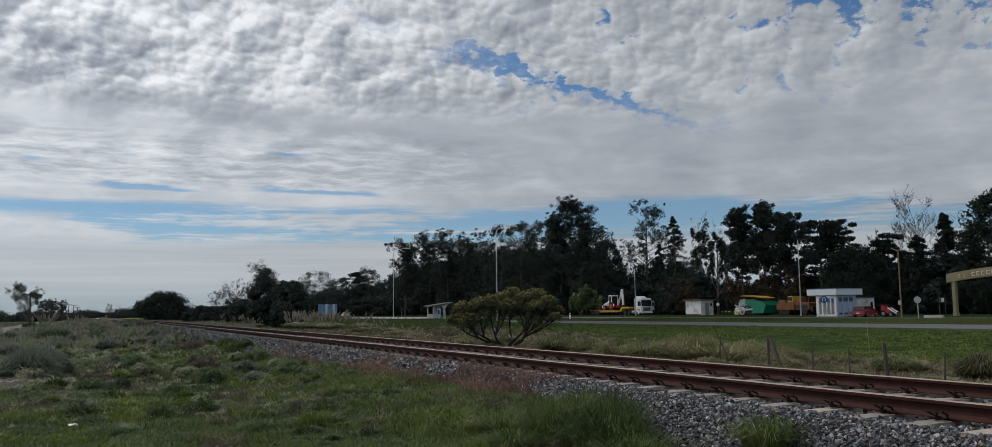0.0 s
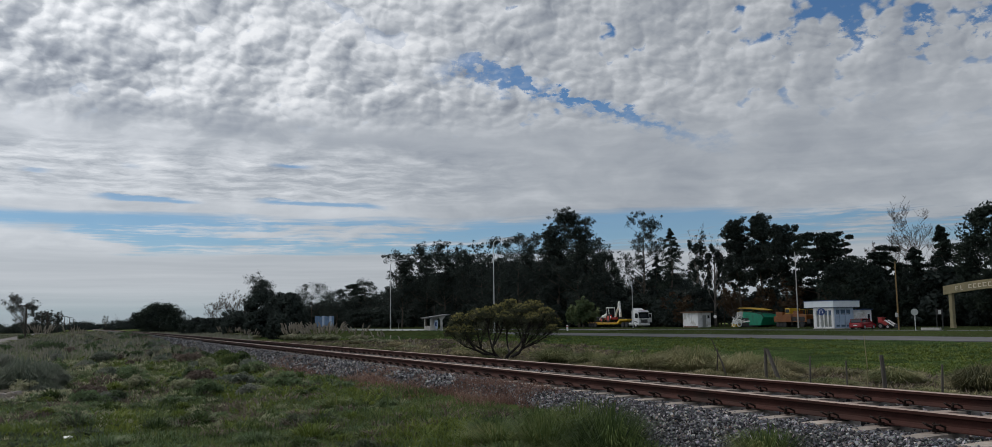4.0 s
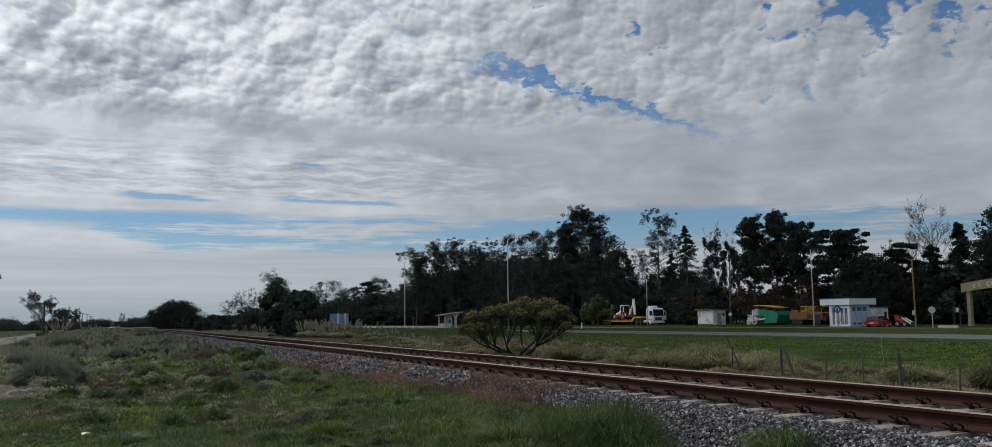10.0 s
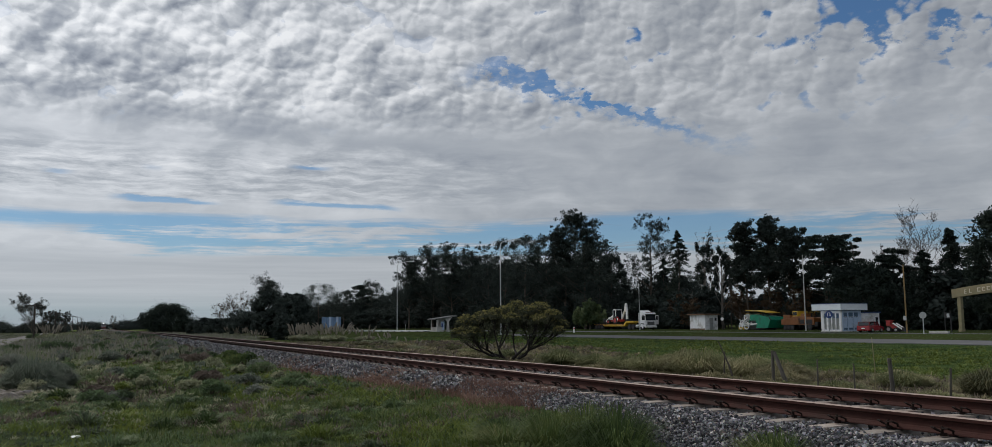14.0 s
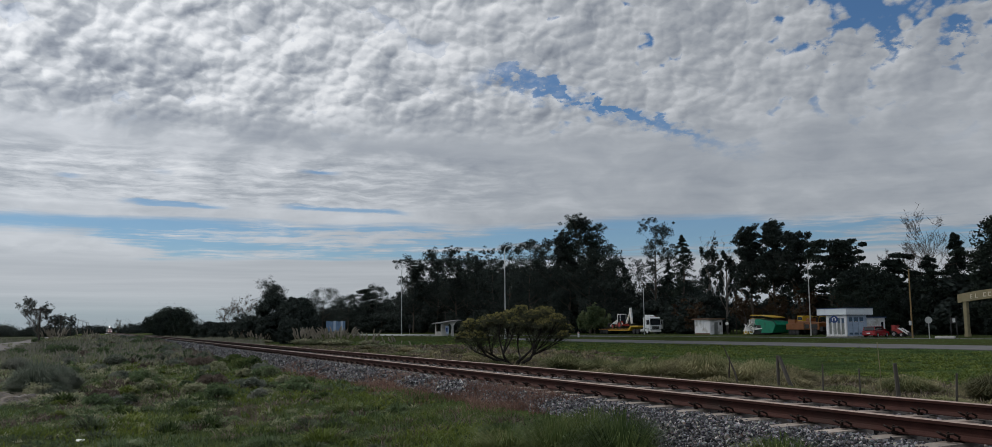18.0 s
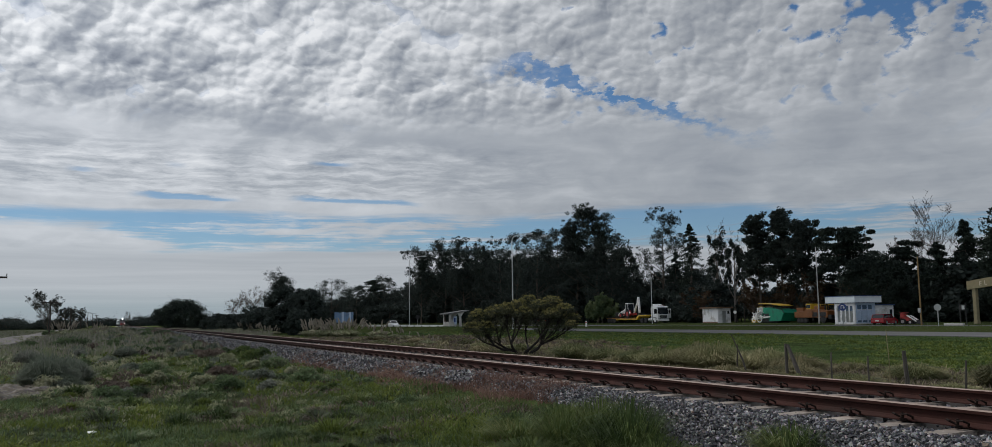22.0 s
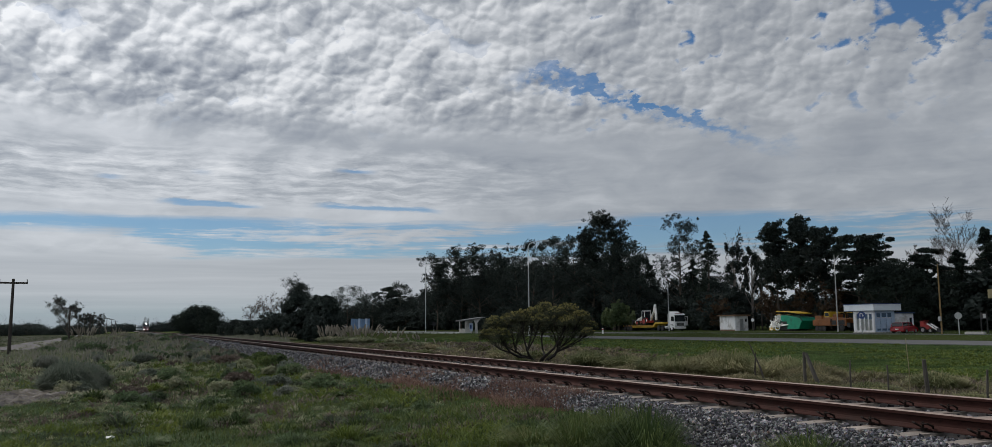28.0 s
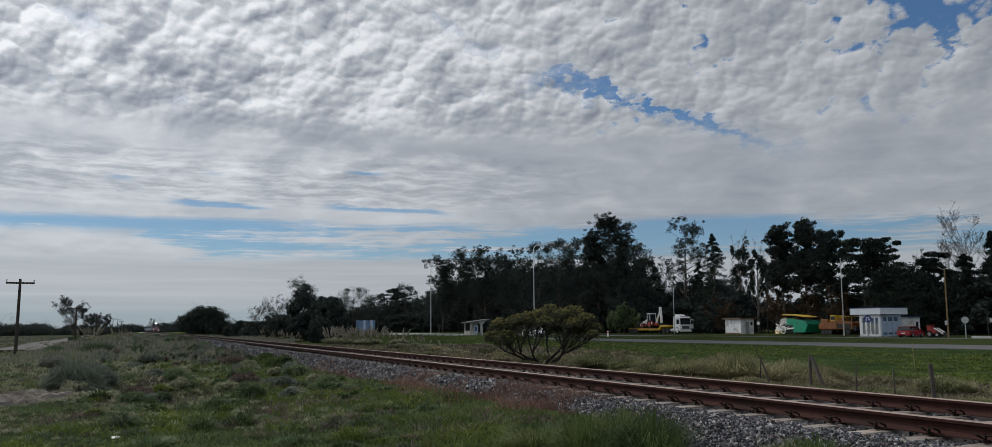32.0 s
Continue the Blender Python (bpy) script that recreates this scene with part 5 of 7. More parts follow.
        c = np.array([q[:] for q in tips])
        r = np.full((len(c), 3), w * 0.045)
        per, size = 15, 0.085
    elif kind == "shrub":
        lab = "brown leafless shrub at the wood's edge"
        tips = branchwork(bm, h, w, rng, 18, 0.1, 0.9, 0.09, 0.02, 3)
        c = np.array([q[:] for q in tips])
        r = np.full((len(c), 3), w * 0.12)
        per, leaf, bark, size = 16, "leaf_brown", "twig", 0.2
    else:
        lab = "weeping willow-like green tree with hanging foliage"
        branchwork(bm, h, w, rng, 12, 0.4, 0.5, 0.16)
        n = 60
        a, d = g.random(n) * math.tau, w * 0.45 * np.sqrt(g.random(n))
        c = np.stack([np.cos(a) * d, np.sin(a) * d, h * (0.30 + 0.55 * (1 - (d / w / 0.5) ** 2) * g.random(n))], 1)
        r = np.stack([np.full(n, w * 0.08), np.full(n, w * 0.08), h * (0.10 + 0.14 * g.random(n))], 1)
        leaf, per = "leaf_mid", 70
    ob = thing("tree", (x, y, gz(x, y) - 0.05), label or lab, "tree", group)
    part("trunk", bm, M[bark], ob)
    v, f = leaf_cards(c, r, per, size, g)
    cr = new("crown", mesh_of("crown", v, f, M[leaf]))
    cr.parent = ob
    return ob


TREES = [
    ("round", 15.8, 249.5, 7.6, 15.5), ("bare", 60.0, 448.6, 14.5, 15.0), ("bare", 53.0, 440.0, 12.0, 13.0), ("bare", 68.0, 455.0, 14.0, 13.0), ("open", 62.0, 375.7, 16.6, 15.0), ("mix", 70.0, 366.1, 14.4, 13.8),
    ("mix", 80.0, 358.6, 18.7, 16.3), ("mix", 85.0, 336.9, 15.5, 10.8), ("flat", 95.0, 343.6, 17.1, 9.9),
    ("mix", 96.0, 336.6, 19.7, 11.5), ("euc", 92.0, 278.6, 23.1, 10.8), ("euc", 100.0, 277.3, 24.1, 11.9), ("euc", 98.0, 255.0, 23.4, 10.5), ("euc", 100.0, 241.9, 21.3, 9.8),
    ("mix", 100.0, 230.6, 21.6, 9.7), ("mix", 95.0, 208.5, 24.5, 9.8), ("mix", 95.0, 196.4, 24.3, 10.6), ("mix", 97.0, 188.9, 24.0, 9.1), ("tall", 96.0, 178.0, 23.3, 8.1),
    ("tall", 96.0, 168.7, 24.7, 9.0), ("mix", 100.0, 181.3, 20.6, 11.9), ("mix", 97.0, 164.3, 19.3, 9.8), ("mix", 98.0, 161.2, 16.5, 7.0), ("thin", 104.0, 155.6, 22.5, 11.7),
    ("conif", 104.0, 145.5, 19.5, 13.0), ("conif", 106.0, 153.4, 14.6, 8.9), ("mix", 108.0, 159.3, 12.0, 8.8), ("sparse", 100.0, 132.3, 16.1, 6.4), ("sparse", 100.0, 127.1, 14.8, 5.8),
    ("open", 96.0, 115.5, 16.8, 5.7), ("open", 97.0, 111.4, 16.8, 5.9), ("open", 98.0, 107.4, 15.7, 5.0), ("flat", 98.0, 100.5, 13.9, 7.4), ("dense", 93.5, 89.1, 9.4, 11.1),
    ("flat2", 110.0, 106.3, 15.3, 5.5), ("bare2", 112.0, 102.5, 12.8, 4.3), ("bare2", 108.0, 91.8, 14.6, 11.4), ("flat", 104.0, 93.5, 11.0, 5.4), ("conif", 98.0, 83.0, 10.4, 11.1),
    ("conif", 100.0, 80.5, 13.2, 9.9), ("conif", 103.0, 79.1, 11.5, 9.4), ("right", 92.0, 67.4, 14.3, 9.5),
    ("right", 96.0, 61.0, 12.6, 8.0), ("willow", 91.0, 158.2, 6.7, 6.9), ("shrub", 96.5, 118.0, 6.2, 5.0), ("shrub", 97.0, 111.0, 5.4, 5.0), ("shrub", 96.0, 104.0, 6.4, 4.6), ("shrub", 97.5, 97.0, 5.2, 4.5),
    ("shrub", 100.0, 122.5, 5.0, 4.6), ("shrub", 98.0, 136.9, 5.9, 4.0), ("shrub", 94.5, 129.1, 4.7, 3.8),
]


def wood():
    made = {}
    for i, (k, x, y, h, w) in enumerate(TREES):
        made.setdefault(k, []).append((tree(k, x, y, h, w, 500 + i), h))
    # trees deeper in the wood, and undergrowth at its edge
    rng = random.Random(99)
    pool = made["mix"]
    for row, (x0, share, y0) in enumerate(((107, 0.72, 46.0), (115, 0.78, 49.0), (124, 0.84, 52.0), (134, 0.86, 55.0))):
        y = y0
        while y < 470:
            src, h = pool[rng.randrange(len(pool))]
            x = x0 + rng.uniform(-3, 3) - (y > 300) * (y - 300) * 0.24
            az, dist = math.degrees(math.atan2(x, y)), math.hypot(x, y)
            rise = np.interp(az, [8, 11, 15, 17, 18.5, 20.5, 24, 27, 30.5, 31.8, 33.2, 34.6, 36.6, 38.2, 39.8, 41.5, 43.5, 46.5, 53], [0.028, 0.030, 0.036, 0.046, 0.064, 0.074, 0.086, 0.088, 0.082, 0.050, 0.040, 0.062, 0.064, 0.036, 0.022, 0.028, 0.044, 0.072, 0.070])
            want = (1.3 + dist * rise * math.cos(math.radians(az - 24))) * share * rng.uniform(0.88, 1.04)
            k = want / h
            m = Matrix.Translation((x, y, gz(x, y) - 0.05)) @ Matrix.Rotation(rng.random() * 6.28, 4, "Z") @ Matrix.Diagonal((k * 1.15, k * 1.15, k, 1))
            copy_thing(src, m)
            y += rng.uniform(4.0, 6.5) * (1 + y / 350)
    low = [tree("understory", 99, 60 + 7 * i, 4.5, 7.0, 800 + i) for i in range(4)]
    y = 70.0
    i = 0
    while y < 430:
        x = 101 + rng.uniform(-2.5, 6) - (y > 290) * (y - 290) * 0.25
        s = rng.uniform(0.8, 1.6) * (1 + y / 900)
        m = Matrix.Translation((x, y, gz(x, y) - 0.05)) @ Matrix.Rotation(rng.random() * 6.28, 4, "Z") @ Matrix.Diagonal((s * 1.2, s * 1.2, s, 1))
        copy_thing(low[i % 4], m)
        i += 1
        y += rng.uniform(3.0, 5.0) * (1 + y / 400)
    # shrubs along the far side of the line
    for i, (x, yy, h, w) in enumerate(((19, 205, 3.0, 6), (22, 190, 3.4, 7), (26, 178, 4.0, 8), (31, 186, 5.0, 9), (36, 196, 6.5, 10), (30, 160, 3.2, 7), (41, 215, 8.0, 11), (47, 235, 10, 12), (24, 230, 4, 9), (33, 240, 6, 10), (20.5, 215, 3.3, 6), (20.5, 197, 3.5, 6), (20.5, 181, 3.3, 6), (21, 167, 3.1, 5.5), (21.5, 154, 3.4, 5))):
        tree("understory", x, yy, h, w, 840 + i, "dense olive shrub beside the railway", "shrubs along the line")
    for i, (x, yy, h, w) in enumerate(((25.5, 152, 7.6, 7.5), (26.0, 137, 6.6, 6.5), (24.5, 124, 5.6, 5.6), (29.5, 152, 7.4, 7.0), (23.0, 138, 4.0, 5.0), (22.6, 120, 3.4, 4.2))):
        tree("thicket", x, yy, h, w, 870 + i, "dark bushy evergreen tree close beside the railway", "thicket along the line")


wood()


def left_trees():
    tree("light", -9.6, 150, 5.1, 6.6, 900, "small sparse-leaved tree in open ground", "trees on the left")
    tree("light", -8.6, 178, 3.8, 4.4, 901, "small dark bare tree in open ground", "trees on the left")
    tree("light", -7.4, 195, 3.6, 4.2, 902, "small dark tree in open ground", "trees on the left")
    rng = random.Random(4)
    src = [tree("understory", -22, 340, 3.0, 14, 903, "low dark far-off trees on the horizon", "far trees on the left"), tree("understory", -34, 350, 3.4, 16, 904, "low dark far-off trees on the horizon", "far trees on the left")]
    for i in range(26):
        a = math.radians(rng.uniform(-9.5, -2.0))
        r = rng.uniform(300, 420)
        s = rng.uniform(0.30, 0.56)
        x, y = r * math.sin(a), r * math.cos(a)
        copy_thing(src[i % 2], Matrix.Translation((x, y, gz(x, y))) @ Matrix.Rotation(rng.random() * 6, 4, "Z") @ Matrix.Diagonal((s * 2.2, s * 2.2, s * 1.7, 1)))
    for i in range(12):
        a = math.radians(rng.uniform(-1.8, 2.6))
        r = rng.uniform(760, 1000)
        s = rng.uniform(1.2, 2.2)
        x, y = r * math.sin(a), r * math.cos(a)
        copy_thing(src[i % 2], Matrix.Translation((x, y, gz(x, y))) @ Matrix.Rotation(rng.random() * 6, 4, "Z") @ Matrix.Diagonal((s * 1.2, s * 1.2, s, 1)))
    tree("light", 6.9, 660, 9.0, 6.5, 905, "small dark tree far along the line", "trees on the left")


left_trees()


def acacia_bush():
    """The wide bush beyond the line: low crooked stems that spread and carry separate domes of leaves with yellowish tips."""
    x, y = 17.0, 37.0
    ob = thing("bush", (x, y, gz(x, y)), "wide spreading bush with dark crooked stems and yellow-tipped leaf domes", "bush")
    rng, g = random.Random(3), np.random.default_rng(3)
    # domes of the crown: across the view, away from it, height, radius
    domes = ((-2.05, -0.2, 1.72, 0.52), (-2.38, 0.1, 1.20, 0.46), (-1.75, -0.7, 1.22, 0.46), (-2.0, 0.9, 1.35, 0.5), (-1.25, 0.3, 1.98, 0.46), (-0.78, -0.5, 2.02, 0.50), (-0.75, 0.9, 1.85, 0.55),
             (-0.10, -0.2, 2.18, 0.48), (0.42, 0.35, 2.36, 0.52), (0.15, -0.9, 1.85, 0.46), (0.30, 1.3, 1.95, 0.55), (0.98, -0.45, 2.20, 0.44), (1.55, 0.1, 2.26, 0.54), (1.45, -0.9, 1.80, 0.42), (1.35, 1.1, 1.95, 0.55),
             (2.10, -0.3, 1.98, 0.48), (2.15, 0.7, 1.75, 0.5), (2.58, 0.1, 1.62, 0.36), (2.45, -0.6, 1.35, 0.30))
    ca, sa_ = 0.906, 0.423

    def place(lx, ld, lz):
        lx *= 0.93
        return Vector((ca * lx + sa_ * ld, -sa_ * lx + ca * ld, lz - 0.01))

    # stems: a few from the root, forking towards the domes
    roots = []
    for i in range(7):
        a = i * math.tau / 7 + rng.uniform(-0.25, 0.25)
        reach = rng.uniform(0.75, 1.25)
        bm = bmesh.new()
        p0 = Vector((math.cos(a) * 0.12, math.sin(a) * 0.12, -0.05))
        p1 = p0 + Vector((math.cos(a) * reach * 0.45, math.sin(a) * reach * 0.45, 0.28 + rng.uniform(-0.05, 0.1)))
        p2 = p0 + Vector((math.cos(a + 0.3) * reach, math.sin(a + 0.3) * reach, 0.66 + rng.uniform(-0.1, 0.15)))
        tube(bm, [p0, p0.lerp(p1, 0.5) + Vector((0.05, -0.04, -0.02)), p1, p1.lerp(p2, 0.5) + Vector((rng.uniform(-0.08, 0.08), rng.uniform(-0.08, 0.08), -0.05)), p2], [0.095, 0.082, 0.070, 0.058, 0.046], 7)
        roots.append((p2, part("stem", bm, M["stem_dark"], ob)))
    for lx, ld, lz, lr in domes:
        top = place(lx, ld, lz)
        p, stem = min(roots, key=lambda q: (q[0].xy - top.xy).length)
        bm = bmesh.new()
        m1 = p.lerp(top, 0.45) + Vector((rng.uniform(-0.12, 0.12), rng.uniform(-0.12, 0.12), -0.12))
        tube(bm, [p - Vector((0, 0, 0.02)), m1, p.lerp(top, 0.8) + Vector((rng.uniform(-0.08, 0.08), 0, -0.04)), top], [0.042, 0.032, 0.021, 0.011], 6)
        for k in range(7):
            s0 = m1.lerp(top, rng.random() * 0.7)
            e = top + Vector((rng.uniform(-1, 1), rng.uniform(-1, 1), rng.uniform(-0.3, 0.6))) * lr * 0.9
            tube(bm, [s0, s0.lerp(e, 0.5) + Vector((rng.uniform(-0.06, 0.06), rng.uniform(-0.06, 0.06), -0.05)), e], [0.018, 0.012, 0.006], 5)
        part("branch", bm, M["stem_dark"], stem)
    # thin inner twigs with a few leaves below the domes
    bm, inner = bmesh.new(), []
    for k in range(230):
        lx, ld, lz, lr = domes[rng.randrange(len(domes))]
        p = min(roots, key=lambda q: (q[0].xy - place(lx, ld, lz).xy).length)[0]
        s0 = p.lerp(place(lx, ld, lz), rng.uniform(0.25, 0.95))
        e = s0 + Vector((rng.uniform(-0.6, 0.6), rng.uniform(-0.6, 0.6), rng.uniform(-0.1, 0.6)))
        tube(bm, [s0, s0.lerp(e, 0.5) + Vector((0, 0, -0.05)), e], [0.011, 0.008, 0.004], 4)
        inner.append(e[:])
    tagged(part("twig_tangle", bm, M["stem_dark"], ob), kind="stuff")
    v, f = leaf_cards(np.array(inner), np.full((len(inner), 3), 0.17), 40, 0.030, g)
    cr = new("inner_leaves", mesh_of("inner_leaves", v, f, M["leaf_bush"]))
    cr.parent = ob
    old, toplit = [], []
    for lx, ld, lz, lr in domes:
        n = int(190 * (lr / 0.5) ** 2)
        lr *= 1.08
        q = g.standard_normal((n, 3))
        q /= np.linalg.norm(q, axis=1, keepdims=True)
        q[:, 2] = np.where(q[:, 2] < -0.15, -q[:, 2] * 0.5, q[:, 2])
        at = np.array(place(lx, ld, lz)[:]) + q * lr * (0.72 + 0.30 * g.random((n, 1))) * [1.0, 1.0, 0.82]
        old.append((at, lr))
        # upward sides get the paler leaves, painting light onto the tops
        up = q[:, 2] + 0.25 * g.standard_normal(n) > 0.45
        toplit.append(at[up] * 1.0 + [0, 0, 0.035])
    for at, lr in old:
        r_ = 0.075 * (0.6 + 0.8 * g.random((len(at), 1))) * np.array([[1.1, 1.1, 0.8]])
        v, f = leaf_cards(at, r_, 17, 0.030, g)
        cr = new("leaf_dome", mesh_of("leaf_dome", v, f, M["leaf_bush"]))
        cr.parent = ob
    sel = np.concatenate(toplit)
    v, f = leaf_cards(sel, 0.070 * (0.6 + 0.8 * g.random((len(sel), 1))) * np.array([[1.1, 1.1, 0.7]]), 18, 0.026, g)
    cr = new("toplit_foliage", mesh_of("toplit_foliage", v, f, M["leaf_tip"]))
    cr.parent = ob
    tagged(cr, "yellowish leaf tips, made paler for the light on top")
    for i, (bx, by, h, w) in enumerate(((18.3, 10.9, 1.3, 1.6),)):
        o2 = thing("bush", (bx, by, gz(bx, by)), "small dark green bush beside the fence", "bush")
        m = 26
        cc = g.standard_normal((m, 3)) * [w * 0.2, w * 0.2, h * 0.16] + [0, 0, h * 0.5]
        bm = bmesh.new()
        for k in range(6):
            tube(bm, [(0, 0, -0.05), tuple(cc[k])], [0.03, 0.01], 5)
        part("stem", bm, M["bark"], o2)
        v, f = leaf_cards(cc, np.full((m, 3), w * 0.16), 130, 0.04, g)
        cr = new("leaf_crown", mesh_of("leaf_crown", v, f, M["leaf_mid"]))
        cr.parent = o2


acacia_bush()


# ---- built things beside the roads ----
def wheel(parent, x, y, r, w=0.22, rim="rim"):
    bm = bmesh.new()
    rod(bm, (x, y - w / 2, r), (x, y + w / 2, r), r, r, 18)
    bmesh.ops.bevel(bm, geom=list(bm.edges), offset=0.02, segments=1, affect="EDGES")
    ty = part("tyre", bm, M["rubber"], parent)
    bm = bmesh.new()
    s = 1 if y > 0 else -1
    rod(bm, (x, y, r), (x, y + s * (w / 2 + 0.012), r), r * 0.62, r * 0.58, 14)
    part("rim", bm, M[rim], ty)
    return ty


def car(name, at, turn, paint, label, group="", estate=False):
    """A small saloon or hatchback, nose towards its own +X."""
    ob = thing(name, at, label, "car", group, turn)
    L, W = 4.1, 1.70
    low = [(-L / 2, 0.34), (-L / 2 + 0.02, 0.62), (-L / 2 + 0.10, 0.90), (-1.2, 0.96), (0.75, 0.93), (1.55, 0.82), (L / 2 - 0.06, 0.66), (L / 2, 0.42), (L / 2 - 0.05, 0.24), (1.72, 0.22), (-1.75, 0.22), (-L / 2 + 0.04, 0.26)]
    part("body", prism(bmesh.new(), low, -W / 2, W / 2, 0.05), M[paint], ob)
    back = -1.95 if estate else -1.60
    house = [(back, 0.93), (back + (0.22 if estate else 0.55), 1.40), (-0.35, 1.455), (0.35, 1.41), (1.10, 0.92)]
    part("window_band", prism(bmesh.new(), house, -W / 2 + 0.13, W / 2 - 0.13, 0.04), M["glass"], ob, "dark tinted glazing")
    roof = [(back + (0.20 if estate else 0.52), 1.40), (-0.35, 1.475), (0.40, 1.425), (0.38, 1.395), (-0.35, 1.435), (back + (0.22 if estate else 0.56), 1.37)]
    part("roof", prism(bmesh.new(), roof, -W / 2 + 0.10, W / 2 - 0.10, 0.008), M[paint], ob)
    for s in (-1, 1):
        y = s * (W / 2 - 0.115)
        for a, b in (((1.12, 0.92), (0.38, 1.41)), ((-0.30, 0.94), (-0.33, 1.44)), ((back - 0.02, 0.93), (back + (0.24 if estate else 0.56), 1.39))):
            part("pillar", rod(bmesh.new(), (a[0], y, a[1]), (b[0], y * 0.97, b[1]), 0.035, 0.03, 6), M[paint], ob)
        part("mirror", boxed(0.72, 0.86, *sorted((s * (W / 2), s * (W / 2 + 0.16))), 0.92, 1.05, bevel=0.03), M[paint], ob)
        part("headlight", boxed(L / 2 - 0.20, L / 2 - 0.01, *sorted((s * 0.45, s * 0.78)), 0.56, 0.70, bevel=0.03), M["lamp_clear"], ob, "clear headlamp")
        part("tail_lamp", boxed(-L / 2 - 0.012, -L / 2 + 0.12, *sorted((s * 0.55, s * 0.80)), 0.66, 0.90, bevel=0.02), M["lamp_red"], ob, "red tail lamp")
        for x in (1.28, -1.25):
            wheel(ob, x, s * (W / 2 - 0.08), 0.31)
    part("bumper", boxed(L / 2 - 0.08, L / 2 + 0.03, -W / 2 + 0.08, W / 2 - 0.08, 0.28, 0.44, bevel=0.03), M["steel_dark"], ob)
    part("number_plate", boxed(-L / 2 - 0.02, -L / 2 + 0.01, -0.22, 0.22, 0.50, 0.62), M["paint_white"], ob)
    return ob


def kiosk():
    """The white roadside office under a broad slab roof, with a lower annexe."""
    z = gz(81, 81) - 0.02
    ob = thing("kiosk", (80.0, 79.75, z), "small white office with a wide flat roof slab and tall windows", "building")
    H = 2.55
    # walls: piers and panels round tall window openings, in local x (away from the road) and y (along it)
    part("plinth", boxed(-0.06, 3.3, -0.06, 3.26, -0.1, 0.14), M["concrete"], ob)
    piers = [(0.0, 0.30), (0.78, 0.94), (1.42, 1.58), (2.06, 2.30), (2.74, 3.2)]
    part("front_lintel", boxed(0, 0.16, 0.0, 3.2, 2.22, H), M["wall_white"], ob)
    part("front_sill", boxed(0, 0.16, 0.0, 3.2, 0.14, 0.30), M["wall_white"], ob)
    for a, b in piers:
        part("front_pier", boxed(-0.02, 0.18, a, b, 0.30, 2.22), M["wall_white"], ob)
    # the bluish shade on this face is put into its wall colour
    part("side_lintel", boxed(0.165, 3.2, 0, 0.16, 2.30, H), M["pale_blue"], ob, "lintel tinted pale blue as shade")
    part("side_sill", boxed(0.165, 3.2, 0, 0.16, 0.14, 0.26), M["pale_blue"], ob, "sill tinted pale blue as shade")
    for a, b in ((0.185, 0.40), (1.05, 1.18), (1.95, 2.08), (2.75, 3.2)):
        part("side_pier", boxed(a, b, -0.02, 0.17, 0.26, 2.30), M["pale_blue"], ob, "pier tinted pale blue as shade")
    part("back_wall", boxed(3.05, 3.2, 0.165, 3.2, 0.14, H), M["wall_white"], ob)
    part("end_wall", boxed(0.185, 3.045, 3.04, 3.2, 0.14, H), M["wall_white"], ob)
    part("ceiling", boxed(0.0, 3.2, 0.0, 3.2, H, H + 0.05), M["wall_white"], ob)
    for (a, _), (b, _) in zip([(p[1], 0) for p in piers[:-1]], [(p[0], 0) for p in piers[1:]]):
        w = part("window", boxed(0.07, 0.085, a, b, 0.30, 2.22), M["glass_blue"], ob, "tall bluish window")
        part("blind", boxed(0.052, 0.066, a + 0.03, b - 0.03, 0.34, 1.66), M["blind"], w, "drawn grey blind")
        for zz in (1.68, 2.2):
            part("window_bar", boxed(0.045, 0.10, a, b, zz - 0.02, zz + 0.02), M["trim_blue"], w)
    for a, b in ((0.40, 1.05), (1.18, 1.95), (2.08, 2.75)):
        w = part("window", boxed(a, b, 0.07, 0.085, 0.26, 2.30), M["glass_blue"], ob, "tall bluish glazed window")
        part("window_bar", boxed(a, b, 0.045, 0.10, 1.76, 1.80), M["paint_white"], w)
        part("blind", boxed(a + 0.04, b - 0.04, 0.055, 0.066, 0.5, 1.72), M["pale_blue"], w, "pale blind")
    slab = part("roof_slab", boxed(-0.25, 4.0, -0.3, 4.45, H + 0.05, H + 0.80, bevel=0.02), M["fascia"], ob, "deep white roof fascia")
    part("roof_edge", boxed(-0.29, 4.04, -0.34, 4.49, H + 0.80, H + 0.88), M["trim_blue"], slab, "dark blue roof edge")
    part("soffit_trim", boxed(-0.20, 3.95, -0.25, 4.40, H + 0.0, H + 0.05), M["trim_blue"], slab, "dark soffit")
    part("annexe", box(box(box(box(bmesh.new(), 3.21, 6.7, 0.5, 0.66, 0.0, 0.95), 3.21, 6.7, 0.5, 0.66, 1.75, 2.25), 3.21, 6.05, 0.5, 0.66, 0.95, 1.75), 6.5, 6.7, 0.5, 0.66, 0.95, 1.75), M["wall_white"], ob, "lower white annexe")
    part("annexe_back", box(boxed(6.55, 6.7, 0.665, 3.2, 0, 2.25), 3.21, 6.54, 3.05, 3.2, 0, 2.25), M["wall_white"], ob)
    part("annexe_roof", boxed(3.21, 6.85, 0.36, 3.3, 2.25, 2.37), M["trim_blue"], ob, "dark flat annexe roof")
    part("annexe_window", boxed(6.05, 6.5, 0.56, 0.58, 0.95, 1.75), M["glass"], ob, "small dark window")


kiosk()


